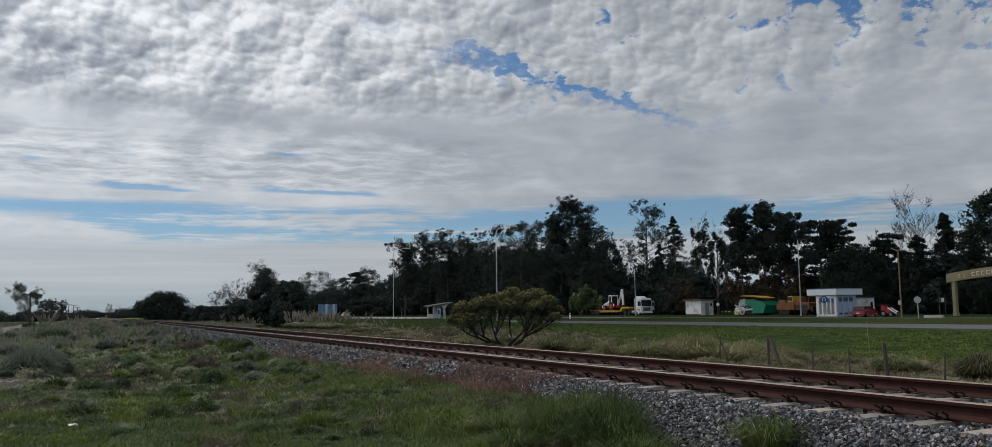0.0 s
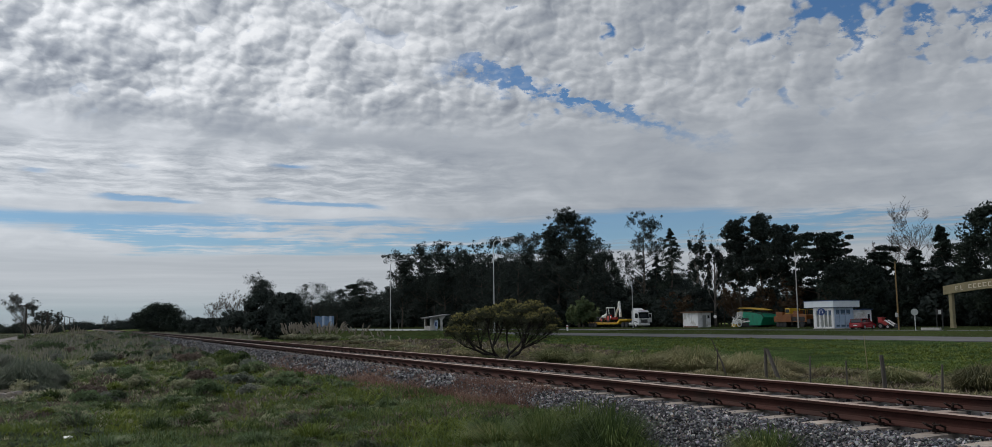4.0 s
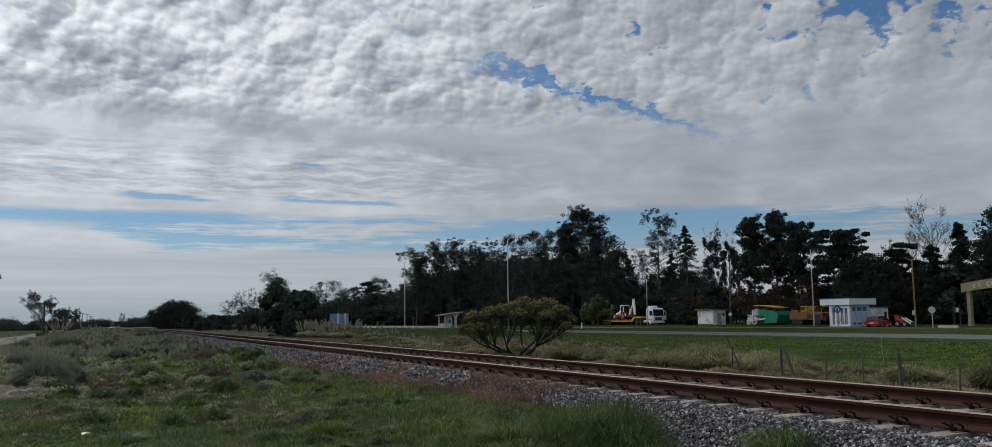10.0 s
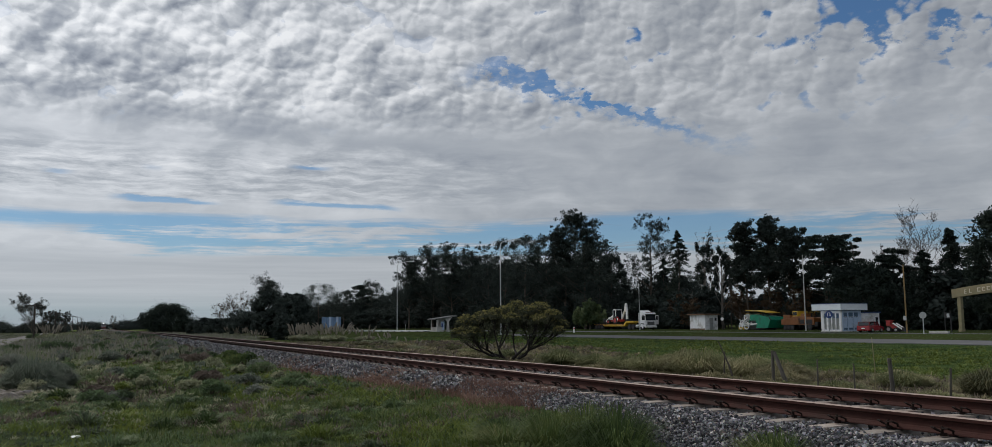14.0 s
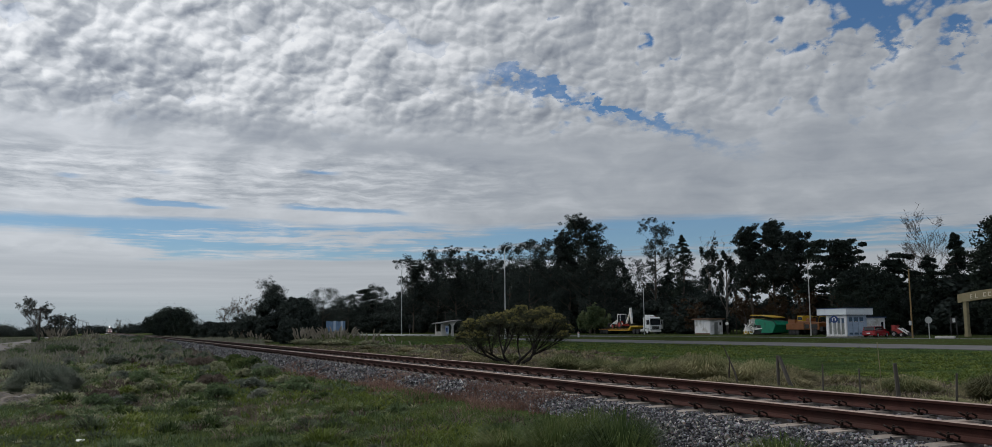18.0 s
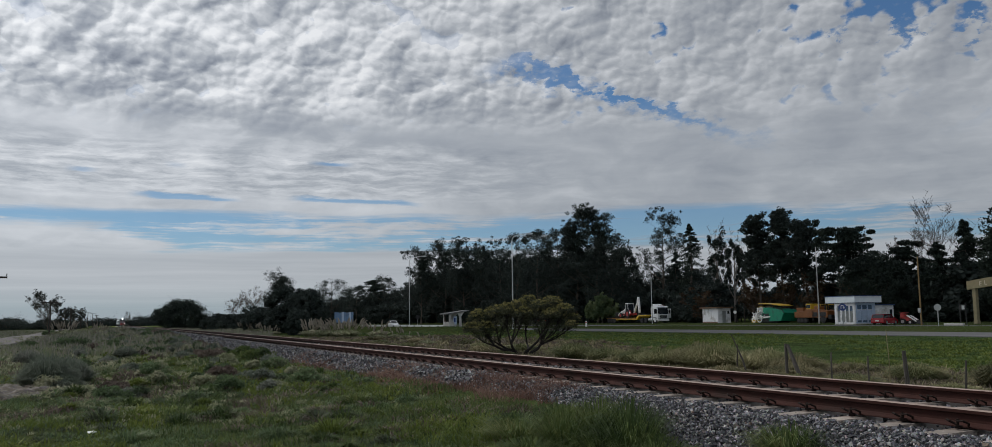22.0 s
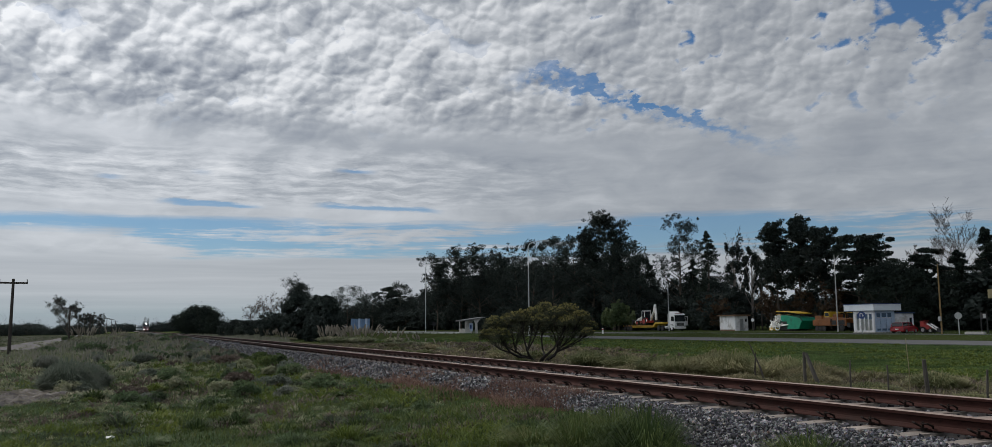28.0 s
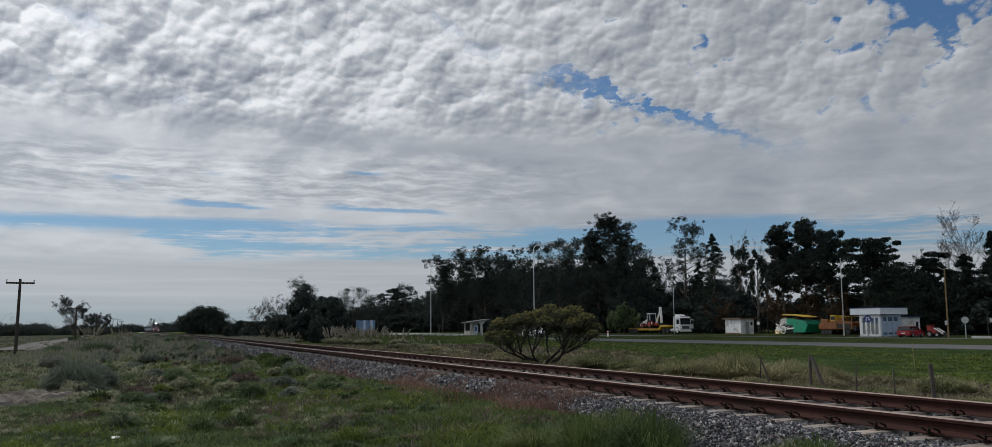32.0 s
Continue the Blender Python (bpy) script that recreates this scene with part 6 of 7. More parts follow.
def round_sign(at, r, face, label, post_h, arrow=False, turn=0.0):
    ob = thing("road_sign", at, label, "road sign", "", turn)
    part("post", rod(bmesh.new(), (0, 0, -0.1), (0, 0, post_h), 0.045, 0.045, 10), M["galv"], ob)
    d = part("disc", rod(bmesh.new(), (-0.05, 0, post_h - r * 0.9), (-0.075, 0, post_h - r * 0.9), r, r, 28), M[face], ob)
    if arrow:
        z0 = post_h - r * 0.9
        bm = bmesh.new()
        tube(bm, [(-0.085, 0.17, z0 - 0.22), (-0.085, 0.17, z0 + 0.08), (-0.085, 0.10, z0 + 0.20), (-0.085, -0.05, z0 + 0.20), (-0.085, -0.14, z0 + 0.08), (-0.085, -0.14, z0 - 0.06)], [0.035] * 6, 5)
        v = [bm.verts.new((-0.09, -0.14 + y, z0 + z)) for y, z in ((-0.11, -0.04), (0.11, -0.04), (0, -0.2))]
        bm.faces.new(v)
        part("arrow", bm, M["paint_white"], d, "white U-turn arrow")
    return ob


round_sign((78.0, 79.6, gz(78, 79.6)), 0.42, "sign_blue", "round blue sign with a white U-turn arrow on a grey post", 2.45, True, 45)
round_sign((66.0, 56.3, gz(66, 56.3)), 0.29, "galv", "round grey sign seen from behind on a post", 1.95, False, 42)


def small_signs():
    ob = thing("road_sign", (60, 230, gz(60, 230)), "diamond road sign seen from behind on a post", "road sign")
    part("post", rod(bmesh.new(), (0, 0, -0.1), (0, 0, 1.7), 0.05, 0.05, 8), M["galv"], ob)
    bm = boxed(-0.5, 0.5, -0.03, -0.01, -0.5, 0.5)
    bmesh.ops.transform(bm, matrix=Matrix.Translation((0, -0.05, 1.9)) @ Matrix.Rotation(radians(45), 4, "Y"), verts=bm.verts)
    part("plate", bm, M["steel_dark"], ob, "diamond sign plate")
    ob = thing("road_sign", (60, 184, gz(60, 184)), "round road sign seen from behind on a post", "road sign")
    part("post", rod(bmesh.new(), (0, 0, -0.1), (0, 0, 2.0), 0.05, 0.05, 8), M["galv"], ob)
    part("plate", rod(bmesh.new(), (0, -0.06, 2.0), (0, -0.09, 2.0), 0.45, 0.45, 20), M["steel_dark"], ob, "round sign plate")
    ob = thing("marker_post", (62, 112.4, gz(62, 112.4)), "short white roadside marker post", "marker post")
    part("post", boxed(-0.1, 0.1, -0.1, 0.1, -0.1, 0.78, bevel=0.03), M["paint_white"], ob)
    part("band", boxed(-0.104, 0.104, -0.104, 0.104, 0.55, 0.65), M["lamp_red"], ob, "red band")
    ob = thing("notice_board", (80.5, 65.6, gz(80.5, 65.6)), "small white notice board on two posts", "sign")
    for y in (-0.35, 0.35):
        part("post", boxed(-0.04, 0.04, y - 0.04, y + 0.04, -0.1, 2.2), M["steel_dark"], ob)
    b = part("board", boxed(-0.08, -0.045, -0.36, 0.36, 1.45, 2.05), M["steel_dark"], ob)
    part("print", boxed(-0.09, -0.081, -0.28, 0.05, 1.55, 1.95), M["galv"], b, "pale printed panel")
    ob = thing("low_wall", (76, 63, gz(76, 63)), "low pale concrete kerb wall", "wall")
    part("wall", boxed(-0.15, 0.15, -1.1, 1.1, -0.1, 0.22, bevel=0.03), M["concrete"], ob)
    ob = thing("loudspeaker_post", (93, 118.2, gz(93, 118.2)), "round white dish lamp on a short post beside a shed", "lamp")
    part("post", rod(bmesh.new(), (0, 0, -0.1), (0, 0, 1.6), 0.05, 0.05, 8), M["steel_dark"], ob)
    part("dish", rod(bmesh.new(), (-0.1, 0, 1.75), (-0.18, -0.05, 1.75), 0.24, 0.28, 18), M["paint_white"], ob)


small_signs()


def shed():
    z = gz(92, 123)
    ob = thing("shed", (92, 121.6, z), "small white shed with a brown flat roof", "shed")
    part("side_wall", boxed(0, 0.15, 0.0, 4.2, -0.1, 2.45), M["wall_white"], ob)
    part("end_wall", box(box(box(bmesh.new(), 0.16, 2.6, 0, 0.15, 2.0, 2.45), 0.16, 0.9, 0, 0.15, -0.1, 2.0), 1.7, 2.6, 0, 0.15, -0.1, 2.0), M["wall_white"], ob)
    part("back_wall", box(boxed(2.45, 2.6, 0.16, 4.2, -0.1, 2.45), 0.16, 2.44, 4.05, 4.2, -0.1, 2.45), M["wall_white"], ob)
    d = part("door", boxed(0.9, 1.7, 0.05, 0.09, 0.0, 2.0), M["galv"], ob, "grey metal door")
    part("handle", boxed(1.58, 1.64, 0.0, 0.05, 0.95, 1.05), M["steel_dark"], d)
    part("rust_streak", boxed(-0.012, -0.002, 0.1, 4.1, -0.05, 0.22), M["roof_brown"], ob, "rusty stained foot of the wall")
    part("poster", boxed(1.95, 2.35, -0.012, -0.002, 1.5, 2.0), M["steel_dark"], ob, "dark round emblem board")
    part("roof", boxed(-0.35, 2.95, -0.35, 4.55, 2.45, 2.66, bevel=0.03), M["roof_brown"], ob)


shed()


def arch():
    """The ochre entrance arch, its beam rising towards the middle."""
    z = gz(85, 66)
    ob = thing("entrance_arch", (85, 67.6, z), "ochre concrete entrance arch with faded raised lettering", "arch")
    span = 15.5
    for y in (0.0, -span):
        p = part("pillar", boxed(-0.21, 0.21, y - 0.21, y + 0.21, -0.2, 4.0, bevel=0.03), M["ochre"], ob)
        part("pillar_base", boxed(-0.25, 0.25, y - 0.25, y + 0.25, -0.2, 0.30, bevel=0.03), M["ochre"], p)
    bm = bmesh.new()
    n = 24
    lo, hi = [], []
    for i in range(n + 1):
        t = i / n
        y = 0.75 - t * (span + 1.5)
        rise = 0.6 * math.sin(math.pi * t) ** 0.9
        lo.append((y, 3.62 + rise * 1.0))
        hi.append((y, 4.55 + rise * 1.05))
    prism(bm, [(y, zz) for y, zz in lo + hi[::-1]], -0.3, 0.3)
    bmesh.ops.transform(bm, matrix=Matrix.Rotation(radians(90), 4, "Z"), verts=bm.verts)
    beam = part("beam", bm, M["ochre"], ob)
    def lettered(text, y, zc, size):
        cu = bpy.data.curves.new("letter", "FONT")
        cu.body, cu.size, cu.extrude, cu.align_x = text, size, 0.02, "CENTER"
        tmp = new("letter", cu)
        me = bpy.data.meshes.new_from_object(tmp)
        bpy.data.objects.remove(tmp)
        me.materials.append(M["letters"])
        ob2 = new("letter", me)
        ob2.parent = beam
        ob2.matrix_basis = Matrix.Translation((-0.318, y, zc)) @ Matrix(((0, 0, -1, 0), (-1, 0, 0, 0), (0, 1, 0, 0), (0, 0, 0, 1)))

    rng = random.Random(2)
    y = -0.75
    for i in range(15):
        t = (0.75 - y) / (span + 1.5)
        zc = 4.08 + 0.6 * math.sin(math.pi * t) ** 0.9
        if i < 2:
            lettered("EL"[i], y - 0.2, zc - 0.22, 0.66)
            w = 0.42
        else:
            # a worn letter: an upright with two short strokes
            w = rng.choice((0.36, 0.42, 0.46))
            part("worn_letter", box(box(boxed(-0.335, -0.302, y - 0.09, y, zc - 0.22, zc + 0.22), -0.335, -0.302, y - w, y - 0.095, zc + 0.13, zc + 0.22), -0.335, -0.302, y - w, y - 0.095, zc - 0.22, zc - 0.13), M["letters"], beam)
        y -= w + (0.62 if i in (1, 7) else 0.2)


arch()


def shelter():
    """Concrete bus shelter: low at the back, the roof tilted up towards the road."""
    z = gz(45.5, 122)
    ob = thing("bus_shelter", (44.2, 121.0, z), "grey-white concrete bus shelter with a tilted roof slab", "bus shelter")
    ob.scale = (0.80, 0.80, 1.0)
    part("floor_slab", boxed(-0.2, 3.6, -0.2, 3.4, -0.2, 0.10), M["concrete"], ob)
    part("back_wall", boxed(0.0, 0.15, 0.0, 3.2, 0.10, 0.95), M["concrete"], ob)
    part("back_post", box(boxed(0.0, 0.15, 0.0, 0.2, 0.955, 2.0), 0.0, 0.15, 3.0, 3.2, 0.955, 2.0), M["concrete"], ob)
    part("side_wall", box(boxed(0.16, 1.0, 0.0, 0.15, 0.10, 0.95), 0.16, 0.30, 0.0, 0.15, 0.95, 2.05), M["concrete"], ob)
    part("far_side_wall", boxed(1.5, 2.3, 3.05, 3.2, 0.10, 2.2), M["concrete"], ob)
    p = part("poster_panel", boxed(0.98, 1.62, 0.4, 0.46, 0.55, 1.75), M["pale_blue"], ob, "blue and white poster")
    part("picture_block", boxed(1.05, 1.4, 0.385, 0.398, 0.9, 1.5), M["sign_blue"], p)
    for y in (0.1, 3.1):
        bm = bmesh.new()
        prism(bm, [(1.95, 0.10), (2.45, 0.10), (2.35, 1.75), (3.05, 2.42), (1.5, 2.28), (2.0, 1.75)], y - 0.14, y + 0.14)
        part("front_pillar", bm, M["concrete"], ob, "flared white pillar")
    bm = bmesh.new()
    prism(bm, [(-0.55, 2.02), (3.75, 2.48), (3.75, 2.62), (-0.55, 2.16)], -0.35, 3.55)
    part("roof", bm, M["roof_grey"], ob, "tilted dark grey roof slab")
    part("bench", boxed(0.5, 0.95, 0.5, 2.7, 0.42, 0.52), M["concrete"], ob)


shelter()


def billboard():
    z = gz(44, 186)
    ob = thing("billboard", (44.5, 187, z), "weathered blue and white panelled billboard behind pampas grass", "billboard", "", -14)
    for x in (-1.7, 1.7):
        part("leg", boxed(x - 0.08, x + 0.08, 0.06, 0.22, -0.2, 2.9), M["steel_dark"], ob)
    for i in range(8):
        x = -2.0 + i * 0.5
        part("panel", boxed(x + 0.01, x + 0.49, -0.02, 0.05, 0.7, 2.95 - 0.06 * (i % 3)), M["panel_blue"] if i not in (3, 6) else M["pale_blue"], ob)


billboard()


def guard_rail():
    ob = thing("guard_rail", (46.0, 126, 0), "galvanised roadside guard rail on dark posts", "guard rail")
    prof = [(-0.02, 0.42), (-0.10, 0.50), (-0.02, 0.58), (-0.10, 0.66), (-0.02, 0.74), (0.0, 0.74), (-0.07, 0.66), (0.01, 0.58), (-0.07, 0.50), (0.0, 0.42)]
    for i in range(13):
        bm = bmesh.new()
        prism(bm, prof, i * 4.0, i * 4.0 + 3.99)
        part("beam", bm, M["galv"], ob)
        part("post", boxed(-0.24, -0.105, i * 4 + 0.4, i * 4 + 0.55, -0.3, 0.68), M["wood_dark"], ob, "dark post")


guard_rail()


def lamp_post(x, y, h, label, arm, group, mat="galv", reach=2.2):
    ob = thing("street_lamp", (x, y, gz(x, y)), label, "street lamp", group)
    part("base", rod(bmesh.new(), (0, 0, -0.1), (0, 0, 0.9), 0.11, 0.10, 12), M[mat], ob)
    part("pole", rod(bmesh.new(), (0, 0, 0.9), (0, 0, h - 0.8 if arm else h), 0.085, 0.055, 10), M[mat], ob)
    if arm:
        bm = bmesh.new()
        pts = [(0, 0, h - 0.85), (0.06, 0, h - 0.45), (0.30, 0, h - 0.15), (0.75, 0, h), (reach, 0, h + 0.25)]
        tube(bm, pts, [0.06, 0.055, 0.05, 0.045, 0.04], 8)
        part("arm", bm, M[mat], ob)
        hd = part("lamp_head", boxed(reach - 0.05, reach + 0.75, -0.16, 0.16, h + 0.18, h + 0.34, bevel=0.05), M[mat], ob)
        part("lens", boxed(reach + 0.1, reach + 0.65, -0.12, 0.12, h + 0.15, h + 0.18), M["lamp_clear"], hd)
    return ob


lamp_post(46.0, 145.6, 12.2, "tall grey street lamp with a curved arm over the road", True, "road lamps")
lamp_post(46.0, 102.4, 12.0, "tall grey street lamp with a curved arm over the road", True, "road lamps")
lamp_post(88.0, 135.2, 8.3, "pale straight pole behind a parked truck", False, "road poles")
lamp_post(86.0, 92.0, 10.2, "pale straight pole between parked machines", False, "road poles", "concrete")


def poles():
    ob = thing("utility_pole", (75, 66.0, gz(75, 66)), "ochre-painted wooden pole with a small box", "utility pole", "road poles")
    part("pole", rod(bmesh.new(), (0, 0, -0.2), (0, 0, 7.0), 0.085, 0.06, 12), M["wood_yellow"], ob)
    part("box", boxed(-0.26, -0.1, -0.14, 0.14, 1.3, 1.75, bevel=0.02), M["galv"], ob)
    part("lamp_arm", rod(bmesh.new(), (0, 0, 6.8), (-0.9, 0, 7.1), 0.03, 0.03, 6), M["galv"], ob)
    ob = thing("utility_pole", (97, 121, gz(97, 121)), "thin dark pole behind a white shed", "utility pole", "road poles")
    part("pole", rod(bmesh.new(), (0, 0, -0.2), (0, 0, 8.0), 0.11, 0.08, 10), M["wood_dark"], ob)
    ob = thing("utility_pole", (93, 251, gz(93, 251)), "wooden electricity pole with a crossarm among the trees", "utility pole", "road poles")
    part("pole", rod(bmesh.new(), (0, 0, -0.2), (0, 0, 6.6), 0.16, 0.12, 10), M["wood_post"], ob)
    part("crossarm", boxed(-0.9, 0.9, -0.06, 0.06, 6.1, 6.25), M["wood_post"], ob)
    for i, (x, y, h, lean) in enumerate(((-7.0, 60.7, 4.65, 0.6), (-6.9, 111, 4.1, 0), (-6.9, 160, 4.2, 0), (-7.0, 206, 4.6, 0), (-7.0, 255, 4.8, 0), (-7.0, 305, 5.0, 0), (-7.0, 360, 5.0, 0))):
        ob = new("telegraph_pole")
        ob.matrix_basis = pose(x, y, gz(x, y), 0, lean, 0)
        tagged(ob, "dark wooden telegraph pole with a crossarm and insulators", "telegraph pole", "telegraph poles along the line")
        part("pole", rod(bmesh.new(), (0, 0, -0.2), (0, 0, h), 0.11, 0.075, 10), M["wood_dark"], ob)
        c = part("crossarm", boxed(-0.78, 0.78, 0.075, 0.155, h - 0.30, h - 0.19), M["wood_dark"], ob)
        for sx in (-0.74, 0.74):
            part("insulator", rod(bmesh.new(), (sx, 0.115, h - 0.20), (sx, 0.115, h - 0.02), 0.035, 0.03, 8), M["galv"], c)


poles()


def fence():
    """Broken wire fence beyond the line: leaning wooden posts with slack wires."""
    ob = thing("wire_fence", (0, 0, 0), "old wire fence with grey weathered leaning posts", "fence")
    posts = [(14.2, 11.64, 0.72, 0.020, 3), (14.2, 12.89, 0.86, 0.042, -3), (14.2, 13.88, 0.72, 0.017, 0), (14.2, 14.92, 0.78, 0.018, 1), (14.2, 16.3, 0.93, 0.036, 0)]
    tops = []
    for i, (x, y, top, r, lean) in enumerate(posts):
        g0 = gz(x, y)
        dx = math.tan(radians(lean)) * (top - g0)
        bm = bmesh.new()
        tube(bm, [(x, y, g0 - 0.2), (x + dx * 0.5, y - dx * 0.3, (g0 + top) / 2), (x + dx, y - dx * 0.6, top)], [r * 1.1, r, r * 0.9], 8)
        part("post", bm, M["wood_post"], ob)
        tops.append((x, y, g0, top))
    bm = bmesh.new()
    tube(bm, [(14.25, 15.72, gz(14.2, 15.7) - 0.1), (14.2, 15.99, 0.42), (14.2, 16.24, 0.90)], [0.050, 0.045, 0.040], 8)
    part("brace", bm, M["wood_post"], ob, "slanting brace post")
    for (x0, y0, g0, t0), (x1, y1, g1, t1) in zip(tops, tops[1:]):
        for k in (0.45, 0.8):
            bm = bmesh.new()
            a, b = Vector((x0, y0, g0 + (t0 - g0) * k)), Vector((x1, y1, g1 + (t1 - g1) * k))
            tube(bm, [a, a.lerp(b, 0.5) - Vector((0, 0, 0.05)), b], [0.0025] * 3, 4)
            part("wire", bm, M["steel_dark"], ob)
    d = thing("dead_stalk", (14.2, 17.6, gz(14.2, 17.6)), "dark dead forked stalk leaning in dry grass", "dead branch")
    part("stem", tube(bmesh.new(), [(0, 0, -0.1), (0, 0.25, 0.55), (0, 0.66, 1.18)], [0.034, 0.026, 0.012], 6), M["wood_dark"], d)
    part("twig", tube(bmesh.new(), [(0, 0.5, -0.1), (0, 0.47, 0.5), (0, 0.42, 0.95)], [0.028, 0.022, 0.010], 6), M["wood_dark"], d)
    d = thing("dry_stalk", (14.2, 13.35, gz(14.2, 13.35)), "tall thin pale dry stalk in the grass", "dry stalk")
    part("stem", tube(bmesh.new(), [(0, 0, -0.1), (0.02, 0, 0.7), (0.0, 0.02, 1.33)], [0.012, 0.010, 0.005], 5), M["grass_straw"], d)


fence()


def truck():
    """White tractor unit, nose towards its own +X."""
    ob = thing("truck", (92.2, 141.2, gz(92, 141)), "white flat-nosed truck cab with an open door, parked", "truck", "", -90)
    prof = [(1.0, 0.55), (3.22, 0.50), (3.26, 1.55), (3.08, 2.95), (2.85, 3.12), (1.05, 3.12), (1.0, 2.9)]
    cab = part("cab", prism(bmesh.new(), prof, -1.22, 1.22, 0.06), M["car_white"], ob)
    bm = bmesh.new()
    for y0, y1 in ((-1.08, 1.08),):
        v = [bm.verts.new(p) for p in ((3.275, y0, 1.68), (3.275, y1, 1.68), (3.13, y1, 2.72), (3.13, y0, 2.72))]
        w = [bm.verts.new(p) for p in ((3.24, y0, 1.68), (3.24, y1, 1.68), (3.09, y1, 2.72), (3.09, y0, 2.72))]
        bm.faces.new(v)
        bm.faces.new(w[::-1])
        for i in range(4):
            bm.faces.new((v[i], w[i], w[(i + 1) % 4], v[(i + 1) % 4]))
    part("windscreen", bm, M["glass"], cab, "dark windscreen")
    part("sun_visor", boxed(3.12, 3.32, -1.1, 1.1, 2.74, 2.86, bevel=0.02), M["steel_dark"], cab)
    part("grille", boxed(3.24, 3.30, -0.75, 0.75, 0.85, 1.45, bevel=0.02), M["steel_dark"], cab, "dark grille")
    for y in (-0.98, 0.98):
        part("headlight", boxed(3.22, 3.31, y - 0.17, y + 0.17, 0.72, 0.95, bevel=0.02), M["lamp_clear"], cab, "headlamp")
    part("bumper", boxed(3.1, 3.36, -1.22, 1.22, 0.38, 0.68, bevel=0.04), M["paint_white"], ob)
    for s in (-1, 1):
        part("side_window", boxed(2.15, 2.95, *sorted((s * 1.20, s * 1.235)), 1.75, 2.6), M["glass"], cab)
        part("mirror", boxed(3.15, 3.30, *sorted((s * 1.32, s * 1.52)), 1.75, 2.45, bevel=0.03), M["steel_dark"], cab)
        wheel(ob, 2.3, s * 1.05, 0.5, 0.3, "car_white")
        for x in (-0.9, -2.2):
            wheel(ob, x, s * 1.0, 0.5, 0.5, "steel_dark")
    dr = part("door", boxed(2.35, 2.45, 1.26, 2.25, 0.95, 2.65, bevel=0.04), M["car_white"], ob, "open white cab door")
    part("door_window", boxed(2.33, 2.47, 1.45, 2.1, 1.75, 2.5), M["glass"], dr)
    for z in (0.95, 1.1, 1.25, 1.38):
        part("grille_bar", boxed(3.30, 3.325, -0.72, 0.72, z - 0.02, z + 0.02), M["galv"], cab)
    for s in (-1, 1):
        for z in (0.62, 0.92):
            part("step", boxed(2.5, 2.95, *sorted((s * 1.222, s * 1.30)), z - 0.03, z + 0.03), M["steel_dark"], ob)
        part("mudguard", prism(bmesh.new(), [(1.7, 0.95), (1.95, 1.15), (2.65, 1.15), (2.9, 0.95), (2.75, 1.05), (1.85, 1.05)], s * 1.235 - 0.03, s * 1.235 + 0.03), M["steel_dark"], ob)
        part("wiper", rod(bmesh.new(), (3.285, s * 0.3, 1.70), (3.22, s * 0.75, 2.1), 0.015, 0.012, 5), M["steel_dark"], cab)
    part("roof_lamp_bar", boxed(2.6, 2.8, -0.7, 0.7, 3.125, 3.22, bevel=0.02), M["orange"], cab, "amber roof lamp bar")
    part("wind_deflector", prism(bmesh.new(), [(1.1, 3.125), (2.3, 3.125), (1.2, 3.55)], -0.9, 0.9, 0.02), M["car_white"], cab)
    part("chassis", boxed(-2.9, 3.0, -0.45, 0.45, 0.55, 0.90), M["steel_dark"], ob)
    part("fuel_tank", rod(bmesh.new(), (0.0, -0.95, 0.62), (0.9, -0.95, 0.62), 0.3, 0.3, 14), M["galv"], ob)
    part("exhaust", rod(bmesh.new(), (0.85, 0.8, 0.9), (0.85, 0.8, 3.0), 0.08, 0.07, 10), M["steel_dark"], ob)


truck()


def lowbed():
    ob = thing("lowbed_trailer", (92.2, 149.5, gz(92, 150)), "yellow low-bed trailer with dark wheels behind a truck", "trailer", "", -90)
    prof = [(-6.9, 0.85), (-3.4, 0.85), (-3.2, 0.62), (4.4, 0.62), (5.2, 1.30), (7.6, 1.30), (7.6, 1.58), (5.0, 1.58), (4.2, 1.02), (-6.9, 1.02)]
    part("deck", prism(bmesh.new(), prof, -1.25, 1.25, 0.02), M["yellow"], ob)
    for s in (-1, 1):
        for x in (-6.1, -5.0, -3.9):
            wheel(ob, x, s * 1.0, 0.56, 0.5, "steel_dark")
        part("ramp", rod(bmesh.new(), (-7.15, s * 0.85, 1.1), (-7.9, s * 0.85, 2.4), 0.09, 0.07, 6), M["steel_dark"], ob, "raised dark ramp")
        part("side_rail", boxed(-6.4, 4.2, *sorted((s * 1.26, s * 1.31)), 0.86, 0.98), M["orange"], ob)
    part("gooseneck_frame", boxed(5.0, 7.4, -1.0, 1.0, 1.585, 1.70), M["steel_dark"], ob)


lowbed()


